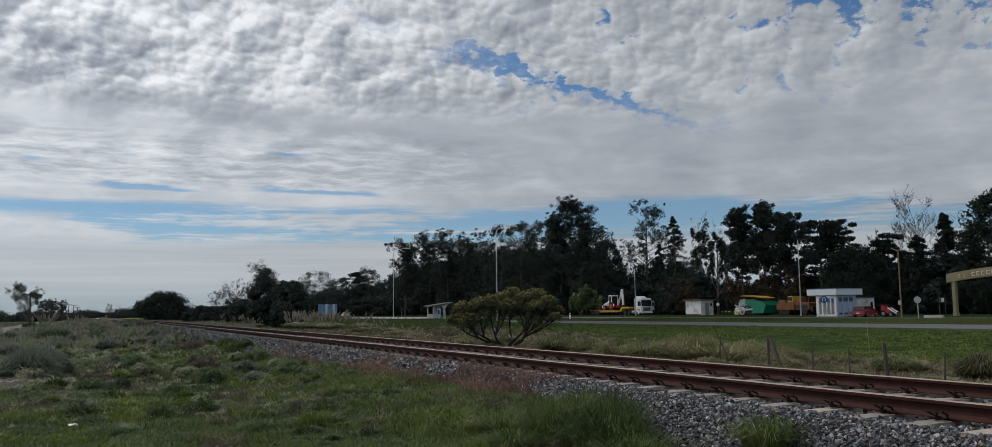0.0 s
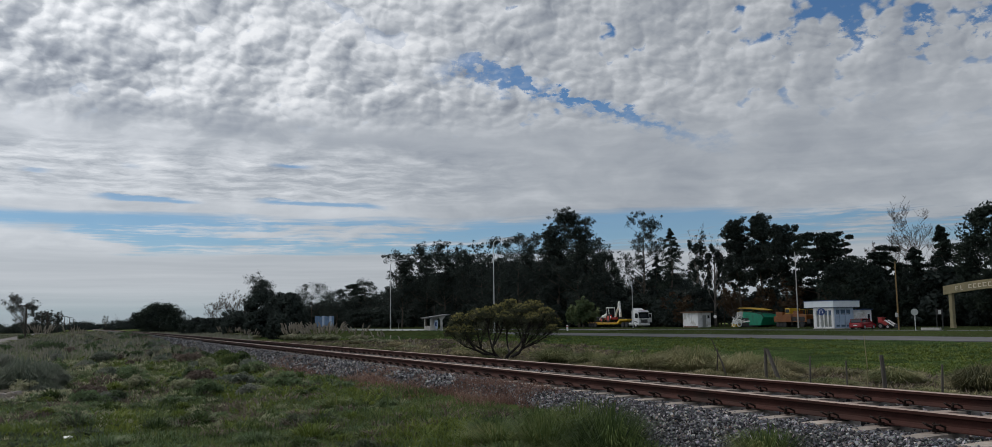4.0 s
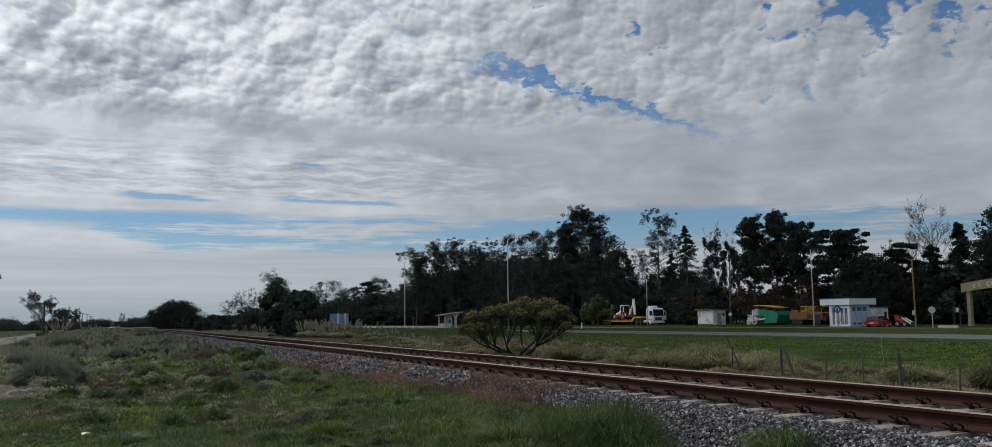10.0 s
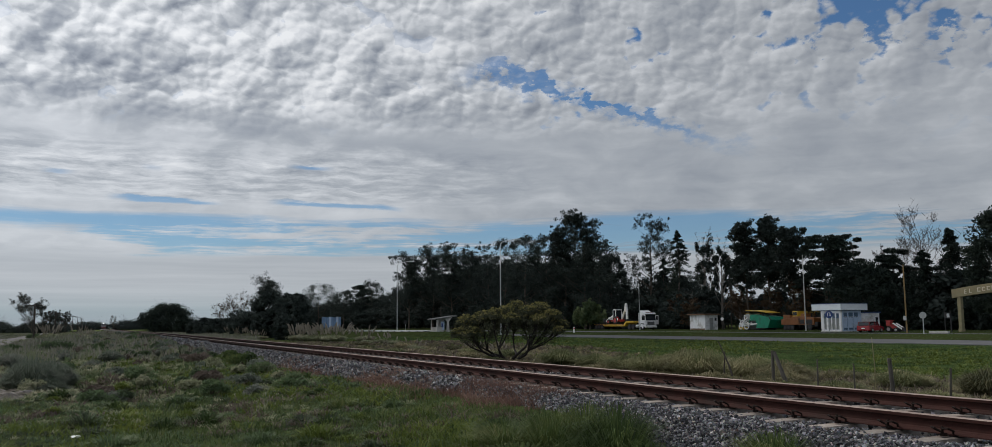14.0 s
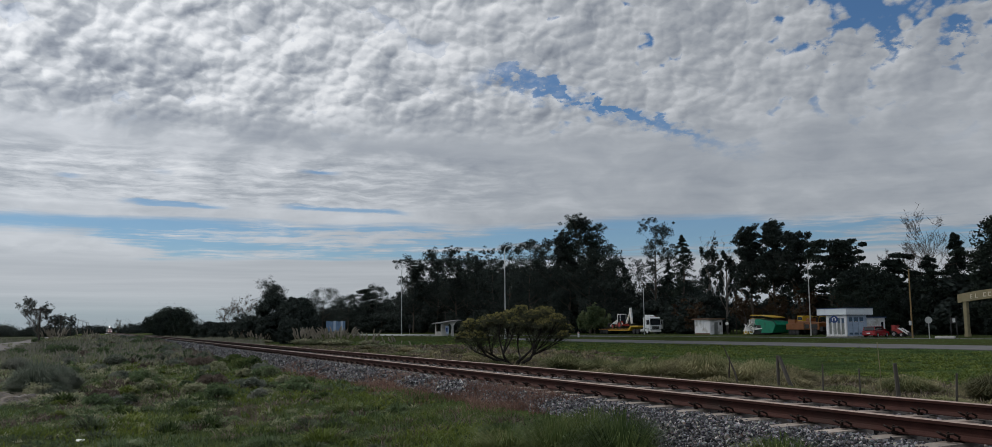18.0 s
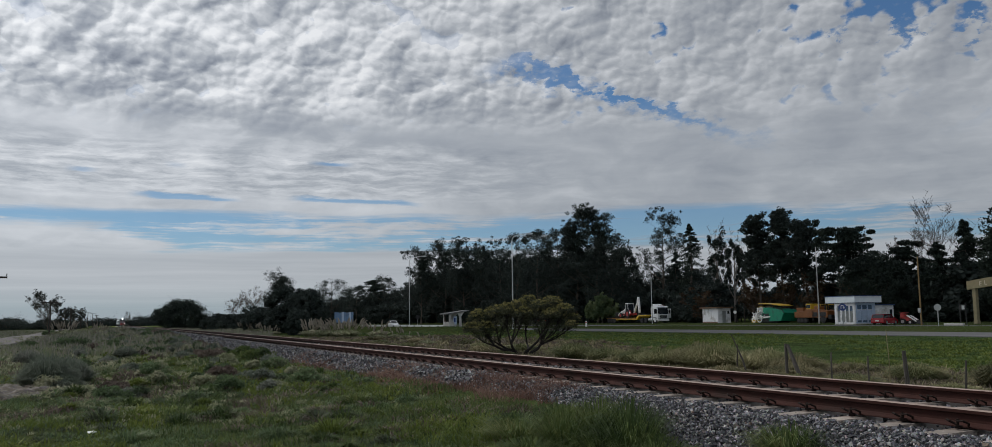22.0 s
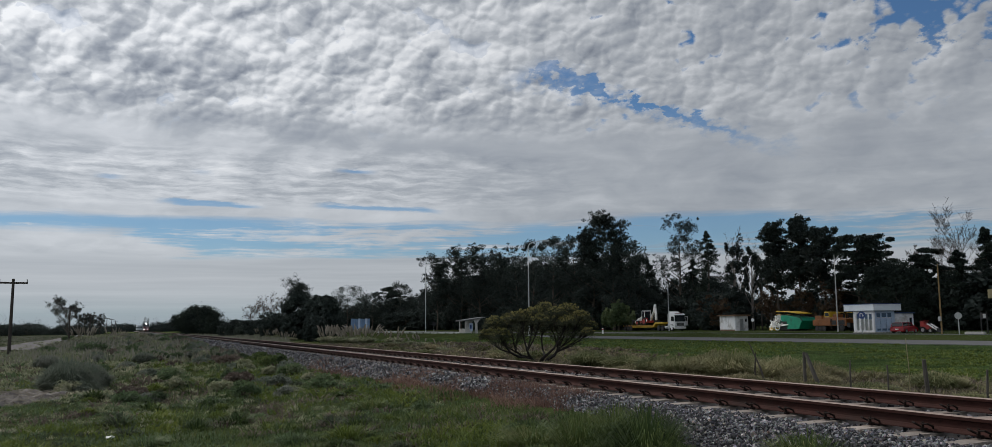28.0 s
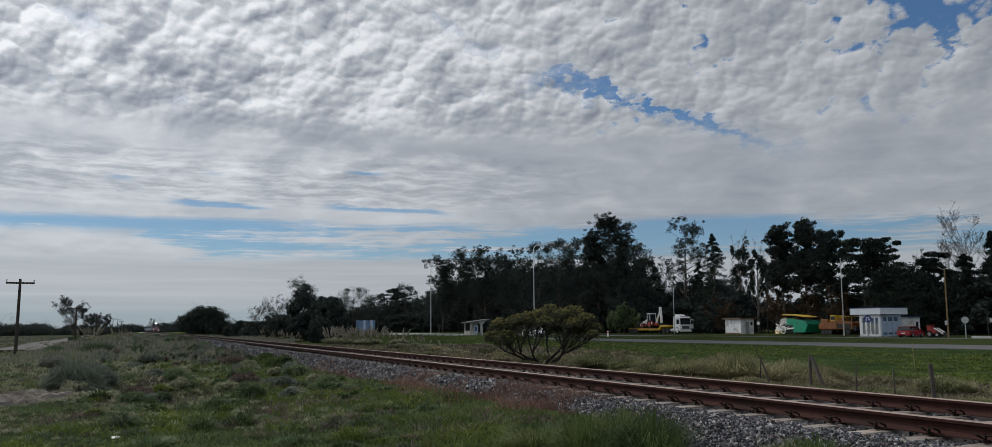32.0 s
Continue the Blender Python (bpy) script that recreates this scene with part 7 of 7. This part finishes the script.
def backhoe():
    """Backhoe loader standing on the trailer's deck, nose towards its own +X."""
    z = gz(92, 150) + 1.02
    ob = thing("backhoe_loader", (92.2, 149.6, z), "white backhoe loader with a raised folded arm on a trailer", "backhoe loader", "", 90)
    ob.scale = (1.18, 1.05, 1.15)
    part("hood", prism(bmesh.new(), [(0.4, 0.75), (2.1, 0.75), (2.15, 1.15), (0.4, 1.45)], -0.45, 0.45, 0.05), M["paint_white"], ob)
    part("chassis", boxed(-1.7, 2.1, -0.4, 0.4, 0.45, 0.80, bevel=0.03), M["red_dull"], ob, "dull red chassis")
    cb = part("cab", prism(bmesh.new(), [(-0.45, 0.8), (0.4, 0.8), (0.4, 1.7), (0.25, 2.35), (-0.4, 2.35)], -0.62, 0.62, 0.03), M["glass"], ob, "glazed cab")
    part("cab_roof", boxed(-0.52, 0.35, -0.72, 0.72, 2.36, 2.50, bevel=0.04), M["paint_white"], cb)
    for s in (-1, 1):
        for x in (-0.45, 0.38):
            part("cab_post", boxed(x - 0.04, x + 0.04, *sorted((s * 0.60, s * 0.66)), 0.8, 2.36), M["paint_white"], cb)
        wheel(ob, -0.75, s * 0.85, 0.68, 0.42, "red_dull")
        wheel(ob, 1.55, s * 0.80, 0.42, 0.3, "red_dull")
        part("loader_arm", prism(bmesh.new(), [(0.3, 1.35), (0.5, 1.55), (2.5, 0.75), (2.9, 0.45), (2.7, 0.35), (2.3, 0.6)], s * 0.55 - 0.06, s * 0.55 + 0.06), M["paint_white"], ob)
    part("front_bucket", prism(bmesh.new(), [(2.7, 0.2), (3.3, 0.05), (3.3, 0.12), (2.95, 0.35), (2.9, 0.75), (3.05, 0.95), (2.75, 0.8)], -1.05, 1.05), M["steel_dark"], ob)
    part("boom", prism(bmesh.new(), [(-1.6, 0.9), (-1.35, 0.75), (-1.75, 1.6), (-2.45, 2.5), (-2.65, 3.45), (-2.98, 3.5), (-2.85, 2.6), (-2.2, 1.9)], -0.16, 0.16, 0.02), M["paint_white"], ob, "pale raised boom")
    part("dipper", prism(bmesh.new(), [(-3.0, 3.42), (-2.68, 3.40), (-2.85, 1.4), (-2.95, 0.7), (-3.25, 0.8), (-3.22, 1.8)], -0.14, 0.14, 0.02), M["paint_white"], ob, "pale dipper arm")
    part("rear_bucket", prism(bmesh.new(), [(-3.3, 0.85), (-3.0, 0.75), (-2.75, 0.35), (-2.95, 0.15), (-3.3, 0.30)], -0.3, 0.3), M["steel_dark"], ob)
    part("disc_plate", rod(bmesh.new(), (-1.45, 0.95, 0.85), (-1.45, 0.99, 0.85), 0.42, 0.42, 18), M["lamp_red"], ob, "round red and white plate")
    part("plate_face", rod(bmesh.new(), (-1.45, 0.991, 0.85), (-1.45, 1.0, 0.85), 0.22, 0.22, 16), M["paint_white"], ob, "white plate centre")


backhoe()


def ring(x, y, z, r):
    """An upright hoop across the y axis."""
    bm = bmesh.new()
    pts = [(x + r * math.cos(a), y, z + r * math.sin(a)) for a in (math.tau * k / 18 for k in range(19))]
    return tube(bm, pts, [0.075] * 19, 6)


def paver():
    z = gz(92, 108)
    ob = thing("asphalt_paver", (92, 107.8, z), "green asphalt paver with a yellow canopy and grey controls, parked", "road machine", "", -90)
    part("track_frame", boxed(-1.9, 2.2, -1.1, -0.75, 0.05, 0.75, bevel=0.12), M["steel_dark"], ob)
    part("far_track_frame", boxed(-1.9, 2.2, 0.75, 1.1, 0.05, 0.75, bevel=0.12), M["steel_dark"], ob)
    part("body", prism(bmesh.new(), [(-1.5, 0.7), (1.0, 0.7), (1.0, 2.1), (0.3, 2.35), (-1.0, 2.35), (-1.3, 1.5)], -1.2, 1.2, 0.05), M["green"], ob, "green engine body")
    part("hopper", prism(bmesh.new(), [(0.5, 0.30), (3.1, 0.30), (3.75, 1.5), (3.3, 1.95), (1.4, 2.25), (0.9, 1.3)], -1.45, 1.45, 0.04), M["green"], ob, "green hopper wing")
    part("console", prism(bmesh.new(), [(-2.2, 1.4), (-1.2, 1.4), (-1.1, 2.2), (-1.7, 2.5), (-2.3, 2.3)], -1.1, 1.1, 0.04), M["galv"], ob, "grey operator console")
    part("canopy", prism(bmesh.new(), [(-2.3, 2.92), (-1.9, 3.05), (0.6, 2.92), (2.9, 2.62), (2.9, 2.54), (0.6, 2.82)], -1.2, 1.2, 0.02), M["yellow"], ob, "yellow canopy roof")
    for x in (-1.7, 1.8):
        for s in (-1, 1):
            part("canopy_post", rod(bmesh.new(), (x, s * 1.0, 1.7), (x, s * 1.0, 2.6), 0.04, 0.04, 6), M["steel_dark"], ob)
    part("screed", boxed(-3.5, -2.5, -1.5, 1.5, 0.08, 0.50, bevel=0.05), M["yellow"], ob, "yellow screed")
    for s in (-1, 1):
        part("screed_arm", prism(bmesh.new(), [(-3.2, 0.5), (0.6, 0.9), (0.6, 1.05), (-3.3, 0.9)], s * 1.28 - 0.05, s * 1.28 + 0.05), M["paint_white"], ob)
        part("hose_reel", rod(bmesh.new(), (-2.4, s * 1.2, 1.0), (-2.4, s * 1.3, 1.0), 0.42, 0.42, 14), M["galv"], ob)
    rng = random.Random(21)
    for k in range(9):
        x0, y0 = rng.uniform(-3.3, -1.3), rng.uniform(-1.3, -0.4)
        part("hydraulic_pipe", tube(bmesh.new(), [(x0, y0, 0.7), (x0 + rng.uniform(-0.2, 0.2), y0, 1.3), (x0 + rng.uniform(0.1, 0.7), y0 + 0.2, rng.uniform(1.6, 2.1))], [0.035, 0.03, 0.03], 6), M["galv"] if k % 3 else M["steel_dark"], ob)
    for s in (-1, 1):
        part("hand_rail", tube(bmesh.new(), [(-2.3, s * 1.1, 1.6), (-2.3, s * 1.1, 2.5), (-1.2, s * 1.1, 2.5), (-1.2, s * 1.1, 1.8)], [0.025] * 4, 6), M["yellow"], ob)
        part("hopper_edge", prism(bmesh.new(), [(1.4, 2.25), (3.3, 1.95), (3.75, 1.5), (3.8, 1.56), (3.33, 2.03), (1.4, 2.33)], s * 1.40 - 0.06, s * 1.40 + 0.06), M["steel_dark"], ob)
    # pale frames, struts and wheels of the screed's tow gear
    for k, (a, b) in enumerate((((-3.5, 0.6), (-1.5, 1.9)), ((-3.3, 1.6), (-1.6, 0.7)), ((-2.5, 0.6), (-2.1, 2.3)), ((-1.7, 0.5), (-0.6, 1.2)), ((-3.4, 1.0), (-0.8, 1.0)), ((-2.3, 2.2), (-0.9, 1.6)))):
        part("strut", rod(bmesh.new(), (a[0], -1.42 + 0.02 * k, a[1]), (b[0], -1.36 + 0.02 * k, b[1]), 0.085, 0.075, 8), M["paint_white"] if k % 2 == 0 else M["galv"], ob)
    for x, rr in ((-1.6, 0.55), (-2.9, 0.33)):
        part("gauge_wheel", ring(x, -1.5, 0.15 + rr, rr), M["paint_white"], ob, "pale ringed wheel")
    part("side_vent", boxed(-1.2, 0.2, -1.225, -1.195, 0.95, 1.45), M["steel_dark"], ob, "dark engine vent")
    part("exhaust", rod(bmesh.new(), (-0.6, 0.5, 1.75), (-0.6, 0.5, 2.55), 0.06, 0.05, 8), M["steel_dark"], ob)
    part("seat", box(boxed(-1.05, -0.6, -0.85, -0.4, 1.76, 1.95), -1.1, -1.0, -0.85, -0.4, 1.96, 2.4), M["steel_dark"], ob)
    part("step_frame", box(boxed(-3.2, -3.1, -1.35, -1.25, 0.6, 1.5), -3.2, -2.4, -1.35, -1.25, 1.42, 1.5), M["paint_white"], ob)


paver()


def orange_machine():
    z = gz(92, 99)
    ob = thing("road_roller", (92.4, 99.3, z), "dull orange road machine with rubber tyres, parked", "road machine", "", -90)
    part("body", prism(bmesh.new(), [(-3.4, 0.75), (3.2, 0.75), (3.2, 1.7), (1.2, 1.95), (-1.2, 1.95), (-1.4, 1.7), (-3.4, 1.6)], -1.05, 1.05, 0.05), M["orange"], ob)
    part("hood_box", boxed(-3.1, -1.7, -0.9, 0.9, 1.605, 2.2, bevel=0.05), M["orange"], ob)
    part("cab_box", boxed(-1.1, -0.1, -0.95, 0.95, 1.955, 2.75, bevel=0.05), M["yellow"], ob, "yellowish cab")
    part("cab_window", boxed(-1.0, -0.2, -0.97, -0.94, 2.1, 2.6), M["glass"], ob)
    part("tool_box", boxed(0.5, 1.5, -0.9, 0.9, 1.93, 2.35, bevel=0.04), M["orange"], ob)
    part("chimney", rod(bmesh.new(), (0.2, 0.4, 1.9), (0.2, 0.4, 2.9), 0.07, 0.06, 8), M["steel_dark"], ob)
    for s in (-1, 1):
        for a, b in ((-3.0, -2.2), (-0.9, 0.2), (0.5, 1.3), (1.6, 2.9)):
            part("side_panel", boxed(a, b, *sorted((s * 1.045, s * 1.075)), 0.9, 1.5, bevel=0.01), M["steel_dark"] if a > 0 else M["orange"], ob, "dark engine louvre" if a > 0 else "")
        part("hand_rail", tube(bmesh.new(), [(1.3, s * 0.95, 1.8), (1.3, s * 0.95, 2.6), (3.0, s * 0.95, 2.5), (3.0, s * 0.95, 1.6)], [0.028] * 4, 6), M["yellow"], ob)
        part("ladder", box(boxed(0.25, 0.30, *sorted((s * 1.06, s * 1.10)), 0.3, 1.7), 0.42, 0.47, *sorted((s * 1.06, s * 1.10)), 0.3, 1.7), M["steel_dark"], ob)
    part("front_frame", boxed(3.2, 3.8, -0.95, 0.95, 0.55, 1.15, bevel=0.05), M["steel_dark"], ob)
    part("seat", box(boxed(1.9, 2.4, -0.3, 0.3, 1.75, 1.95), 1.85, 1.95, -0.3, 0.3, 1.96, 2.45), M["steel_dark"], ob)
    for x in (-2.7, -2.0, -1.3):
        for s in (-1, 1):
            wheel(ob, x, s * 0.8, 0.42, 0.3, "steel_dark")
    for s in (-1, 1):
        wheel(ob, 2.3, s * 0.85, 0.55, 0.4, "steel_dark")


orange_machine()


def skid_loader():
    ob = thing("tractor", (81.0, 72.8, gz(80, 71)), "small red and white loader tractor, parked beside a car", "tractor", "", -75)
    ob.scale = (0.68, 0.68, 0.68)
    part("hood", boxed(-1.2, 0.1, -0.42, 0.42, 0.55, 1.25, bevel=0.08), M["red_dull"], ob)
    part("cab", prism(bmesh.new(), [(-1.35, 1.0), (-0.6, 1.26), (-0.6, 1.75), (-1.3, 1.85)], -0.5, 0.5, 0.03), M["red_dull"], ob)
    part("roof", boxed(-1.4, -0.4, -0.58, 0.58, 1.86, 1.95, bevel=0.02), M["red_dull"], ob)
    for s in (-1, 1):
        part("lift_arm", prism(bmesh.new(), [(-0.3, 1.45), (0.0, 1.5), (1.4, 0.6), (1.55, 0.35), (1.3, 0.4)], s * 0.55 - 0.06, s * 0.55 + 0.06), M["paint_white"], ob, "white lift arm")
        wheel(ob, -0.85, s * 0.62, 0.48, 0.3)
        wheel(ob, 0.35, s * 0.60, 0.36, 0.25)
    part("bucket", prism(bmesh.new(), [(1.4, 0.15), (1.95, 0.1), (1.6, 0.45), (1.45, 0.75)], -0.75, 0.75), M["steel_dark"], ob)


skid_loader()
parked = car("car", (78.4, 73.9, gz(78.4, 73.9)), 18, "car_red", "red hatchback car parked beside a white office", estate=True)
parked.scale = (0.86, 0.86, 0.82)
white_first = car("car", (52.4, 360, 0.10), -90, "car_white", "white car driving along the nearer road", "moving cars")
white_first.scale = (0.93, 0.93, 0.95)
white_second = car("van", (52.4, 600, 0.10), -90, "car_white", "white van driving along the nearer road", "moving cars", True)
white_second.scale = (1.08, 1.08, 1.32)
dark_car = car("car", (71.8, 20, 0.32), 90, "car_black", "black car with bright wheels driving along the far carriageway", "moving cars", True)
white_away = car("car", (71.8, 278, 0.32), 90, "car_white", "white car driving away along the far carriageway", "moving cars")


def litter_and_dirt():
    ob = thing("litter", (-0.3, 14.7, gz(-0.3, 14.7)), "crumpled scrap of white plastic in the grass", "litter")
    bm = bmesh.new()
    bmesh.ops.create_icosphere(bm, subdivisions=2, radius=0.1, matrix=Matrix.Diagonal((0.75, 0.5, 0.22, 1)))
    for v in bm.verts:
        v.co += Vector(noise.noise_vector(v.co * 14)) * 0.02 + Vector((0, 0, 0.05))
    part("scrap", bm, M["paint_white"], ob)
    # a heap of dry earth and cut twigs beside the big tussock
    hx, hy = -2.9, 22.4
    ob = thing("earth_heap", (hx, hy, gz(hx, hy) - 0.03), "low heap of pale dry earth and cut twigs", "earth heap")
    bm = bmesh.new()
    n = 34
    rows = []
    for i in range(n + 1):
        u = -2.1 + 4.2 * i / n
        row = []
        for j in range(15):
            w = -1.0 + 2.0 * j / 14
            k = max(0.0, 1 - (u / 2.1) ** 2) * max(0.0, 1 - w**2)
            lump = 0.20 * noise.noise((u * 2.4, w * 2.6, 1)) + 0.12 * noise.noise((u * 7, w * 7, 4)) + 0.06 * noise.noise((u * 17, w * 17, 9))
            row.append(bm.verts.new((u, w + 0.2 * math.sin(u * 1.6), 0.26 * k**0.6 + 1.2 * lump * k**0.5)))
        rows.append(row)
    for a, b in zip(rows, rows[1:]):
        for j in range(14):
            bm.faces.new((a[j], b[j], b[j + 1], a[j + 1]))
    part("ridge", bm, M["dirt"], ob)
    rng = random.Random(17)
    for k in range(48):
        bm = bmesh.new()
        bmesh.ops.create_icosphere(bm, subdivisions=1, radius=rng.uniform(0.025, 0.06), matrix=Matrix.Translation((rng.uniform(-1.7, 1.7), rng.uniform(-0.75, 0.45), rng.uniform(0.06, 0.16))))
        for v in bm.verts:
            v.co += Vector(noise.noise_vector(v.co * 20)) * 0.02
        part("clod", bm, M["dirt"] if k % 3 else M["bark"], ob)
    bm = bmesh.new()
    for k in range(420):
        x, y = rng.uniform(-1.9, 1.9), rng.uniform(-0.85, 0.75)
        z = 0.28 * max(0.0, 1 - (x / 2.1) ** 2) * max(0.0, 1 - y * y) + rng.uniform(0.0, 0.10)
        a, q = rng.random() * math.tau, rng.uniform(0.12, 0.38)
        rod(bm, (x, y, z), (x + math.cos(a) * q, y + math.sin(a) * q, z + rng.uniform(-0.04, 0.07)), 0.009, 0.005, 3)
    tagged(part("brushwood", bm, M["plume"], ob, "pale dry cut twigs"), kind="stuff")
    # a dirt track far on the left
    ys = steps((75, 330, 12))
    xc = np.interp(ys, [75, 110, 177, 330], [-8.8, -9.6, -11.2, -15])
    v, f = [], []
    for i, (x, y) in enumerate(zip(xc, ys)):
        for dx, dz in ((-1.6, -0.3), (-1.5, 0.10), (1.5, 0.10), (1.6, -0.3)):
            v.append((x + dx, y, gz(x + dx, y) + dz))
        if i:
            for k in range(3):
                f.append((4 * i - 4 + k, 4 * i - 3 + k, 4 * i + 1 + k, 4 * i + k))
    tagged(new("path_dirt", mesh_of("path_dirt", np.array(v), np.array(f), M["dirt"])), "pale dirt track through rough grass", "path", kind="structure")


litter_and_dirt()


# ---- the train ----
def locomotive():
    """Diesel locomotive, nose towards its own +X."""
    ob = thing("locomotive", (6, 900, RAIL_TOP), "dark diesel locomotive with lit headlights pulling coaches", "locomotive", "train", -90)
    part("body", prism(bmesh.new(), [(-8.6, 1.0), (7.6, 1.0), (7.6, 2.3), (7.0, 2.5), (6.4, 3.95), (6.2, 4.1), (-8.6, 4.1)], -1.42, 1.42, 0.06), M["train_dark"], ob)
    part("nose", prism(bmesh.new(), [(7.61, 0.55), (8.7, 0.55), (8.8, 1.2), (8.7, 2.3), (7.61, 2.4)], -1.35, 1.35, 0.1), M["train_red"], ob, "dark red nose")
    part("nose_band", boxed(8.74, 8.84, -1.3, 1.3, 1.55, 1.95, bevel=0.02), M["train_light"], ob, "pale nose band")
    for s in (-1, 1):
        bm = bmesh.new()
        v = [bm.verts.new(p) for p in ((7.02, s * 0.12, 2.62), (7.02, s * 1.2, 2.62), (6.56, s * 1.15, 3.72), (6.56, s * 0.12, 3.72))]
        bm.faces.new(v if s > 0 else v[::-1])
        part("windscreen", bm, M["glass"], ob)
        part("lamp", rod(bmesh.new(), (8.8, s * 0.95, 1.05), (8.9, s * 0.95, 1.05), 0.11, 0.11, 14), M["headlight"], ob, "lit white headlamp")
        part("side_frame", boxed(-7.5, 7.0, *sorted((s * 1.15, s * 1.3)), 0.25, 0.98, bevel=0.05), M["steel_dark"], ob)
    part("top_lamp", rod(bmesh.new(), (6.45, 0, 3.98), (6.75, 0, 3.98), 0.22, 0.22, 16), M["headlight"], ob, "lit white top headlamp")
    for x in (-7.0, -5.2, -3.4, 3.4, 5.2, 7.0):
        for s in (-1, 1):
            part("wheel", rod(bmesh.new(), (x, s * 0.80, 0.50), (x, s * 0.94, 0.50), 0.50, 0.50, 16), M["steel_dark"], ob)
    part("plough", prism(bmesh.new(), [(8.3, 0.12), (9.0, 0.12), (8.75, 0.6), (8.3, 0.6)], -1.2, 1.2), M["steel_dark"], ob)
    return ob


def coach():
    ob = thing("coach", (6, 930, RAIL_TOP), "pale passenger coach behind a locomotive", "railway coach", "train", -90)
    part("body", prism(bmesh.new(), [(-1.45, 0.9), (1.45, 0.9), (1.45, 3.1), (1.1, 3.75), (0, 3.95), (-1.1, 3.75), (-1.45, 3.1)], -12.4, 12.4, 0.0), M["train_light"], ob)
    for o in ob.children:
        o.matrix_basis = pose(0, 0, 0, 0, 0, 90)
    for s in (-1, 1):
        for x in np.arange(-10.5, 10.6, 1.9):
            part("window", boxed(x - 0.6, x + 0.6, *sorted((s * 1.44, s * 1.462)), 2.0, 2.8), M["glass"], ob)
        for x in (-8.6, 8.6):
            for dx in (-1.2, 1.2):
                part("wheel", rod(bmesh.new(), (x + dx, s * 0.80, 0.46), (x + dx, s * 0.94, 0.46), 0.46, 0.46, 16), M["steel_dark"], ob)
            part("bogie", boxed(x - 1.6, x + 1.6, *sorted((s * 0.96, s * 1.12)), 0.25, 0.88, bevel=0.06), M["steel_dark"], ob)
    return ob


engine = locomotive()
coaches = [coach()]
for _ in range(4):
    coaches.append(copy_thing(coaches[0], pose(6, 960, RAIL_TOP, 0, 0, -90)))


# ---- what moves ----
def along_road(ob, x, z, y_at, seconds, speed, turn):
    """A car at an even speed: at y_at at that second."""
    walk(ob, [(t, pose(x, y_at + speed * (t - seconds), z, 0, 0, turn)) for t in (0, 8, 16, 24, 32)])


def along_line(ob, lag, ahead):
    """Railway vehicle: its middle is lag metres behind the engine's, following the bend."""
    rows = []
    for t in range(0, 33, 2):
        y = ahead + 15.0 * (32 - t) + lag
        slope = float(track_x(y + 4) - track_x(y - 4)) / 8
        rows.append((t, pose(float(track_x(y)), y, RAIL_TOP, 0, 0, -90 - math.degrees(math.atan(slope)))))
    walk(ob, rows)


def motions():
    drift = CLOUD_H * 0.243 / 32
    walk(cloud_sheet, [(t, pose(drift * t, 0, CLOUD_H + EYE_Z)) for t in (0, 8, 16, 24, 32)])
    along_road(white_first, 53.0, 0.115, 86.4, 25.2, -29.0, -90)
    along_road(white_second, 53.0, 0.115, 118.3, 32.0, -31.3, -90)
    along_road(dark_car, 71.8, 0.32, 56.0, 18.5, 26.6, 90)
    along_road(white_away, 71.8, 0.32, 278.0, 0.0, 28.0, 90)
    along_line(engine, 0.0, 430.0)
    for i, c in enumerate(coaches):
        along_line(c, 22.5 + 25.6 * i, 430.0)


motions()
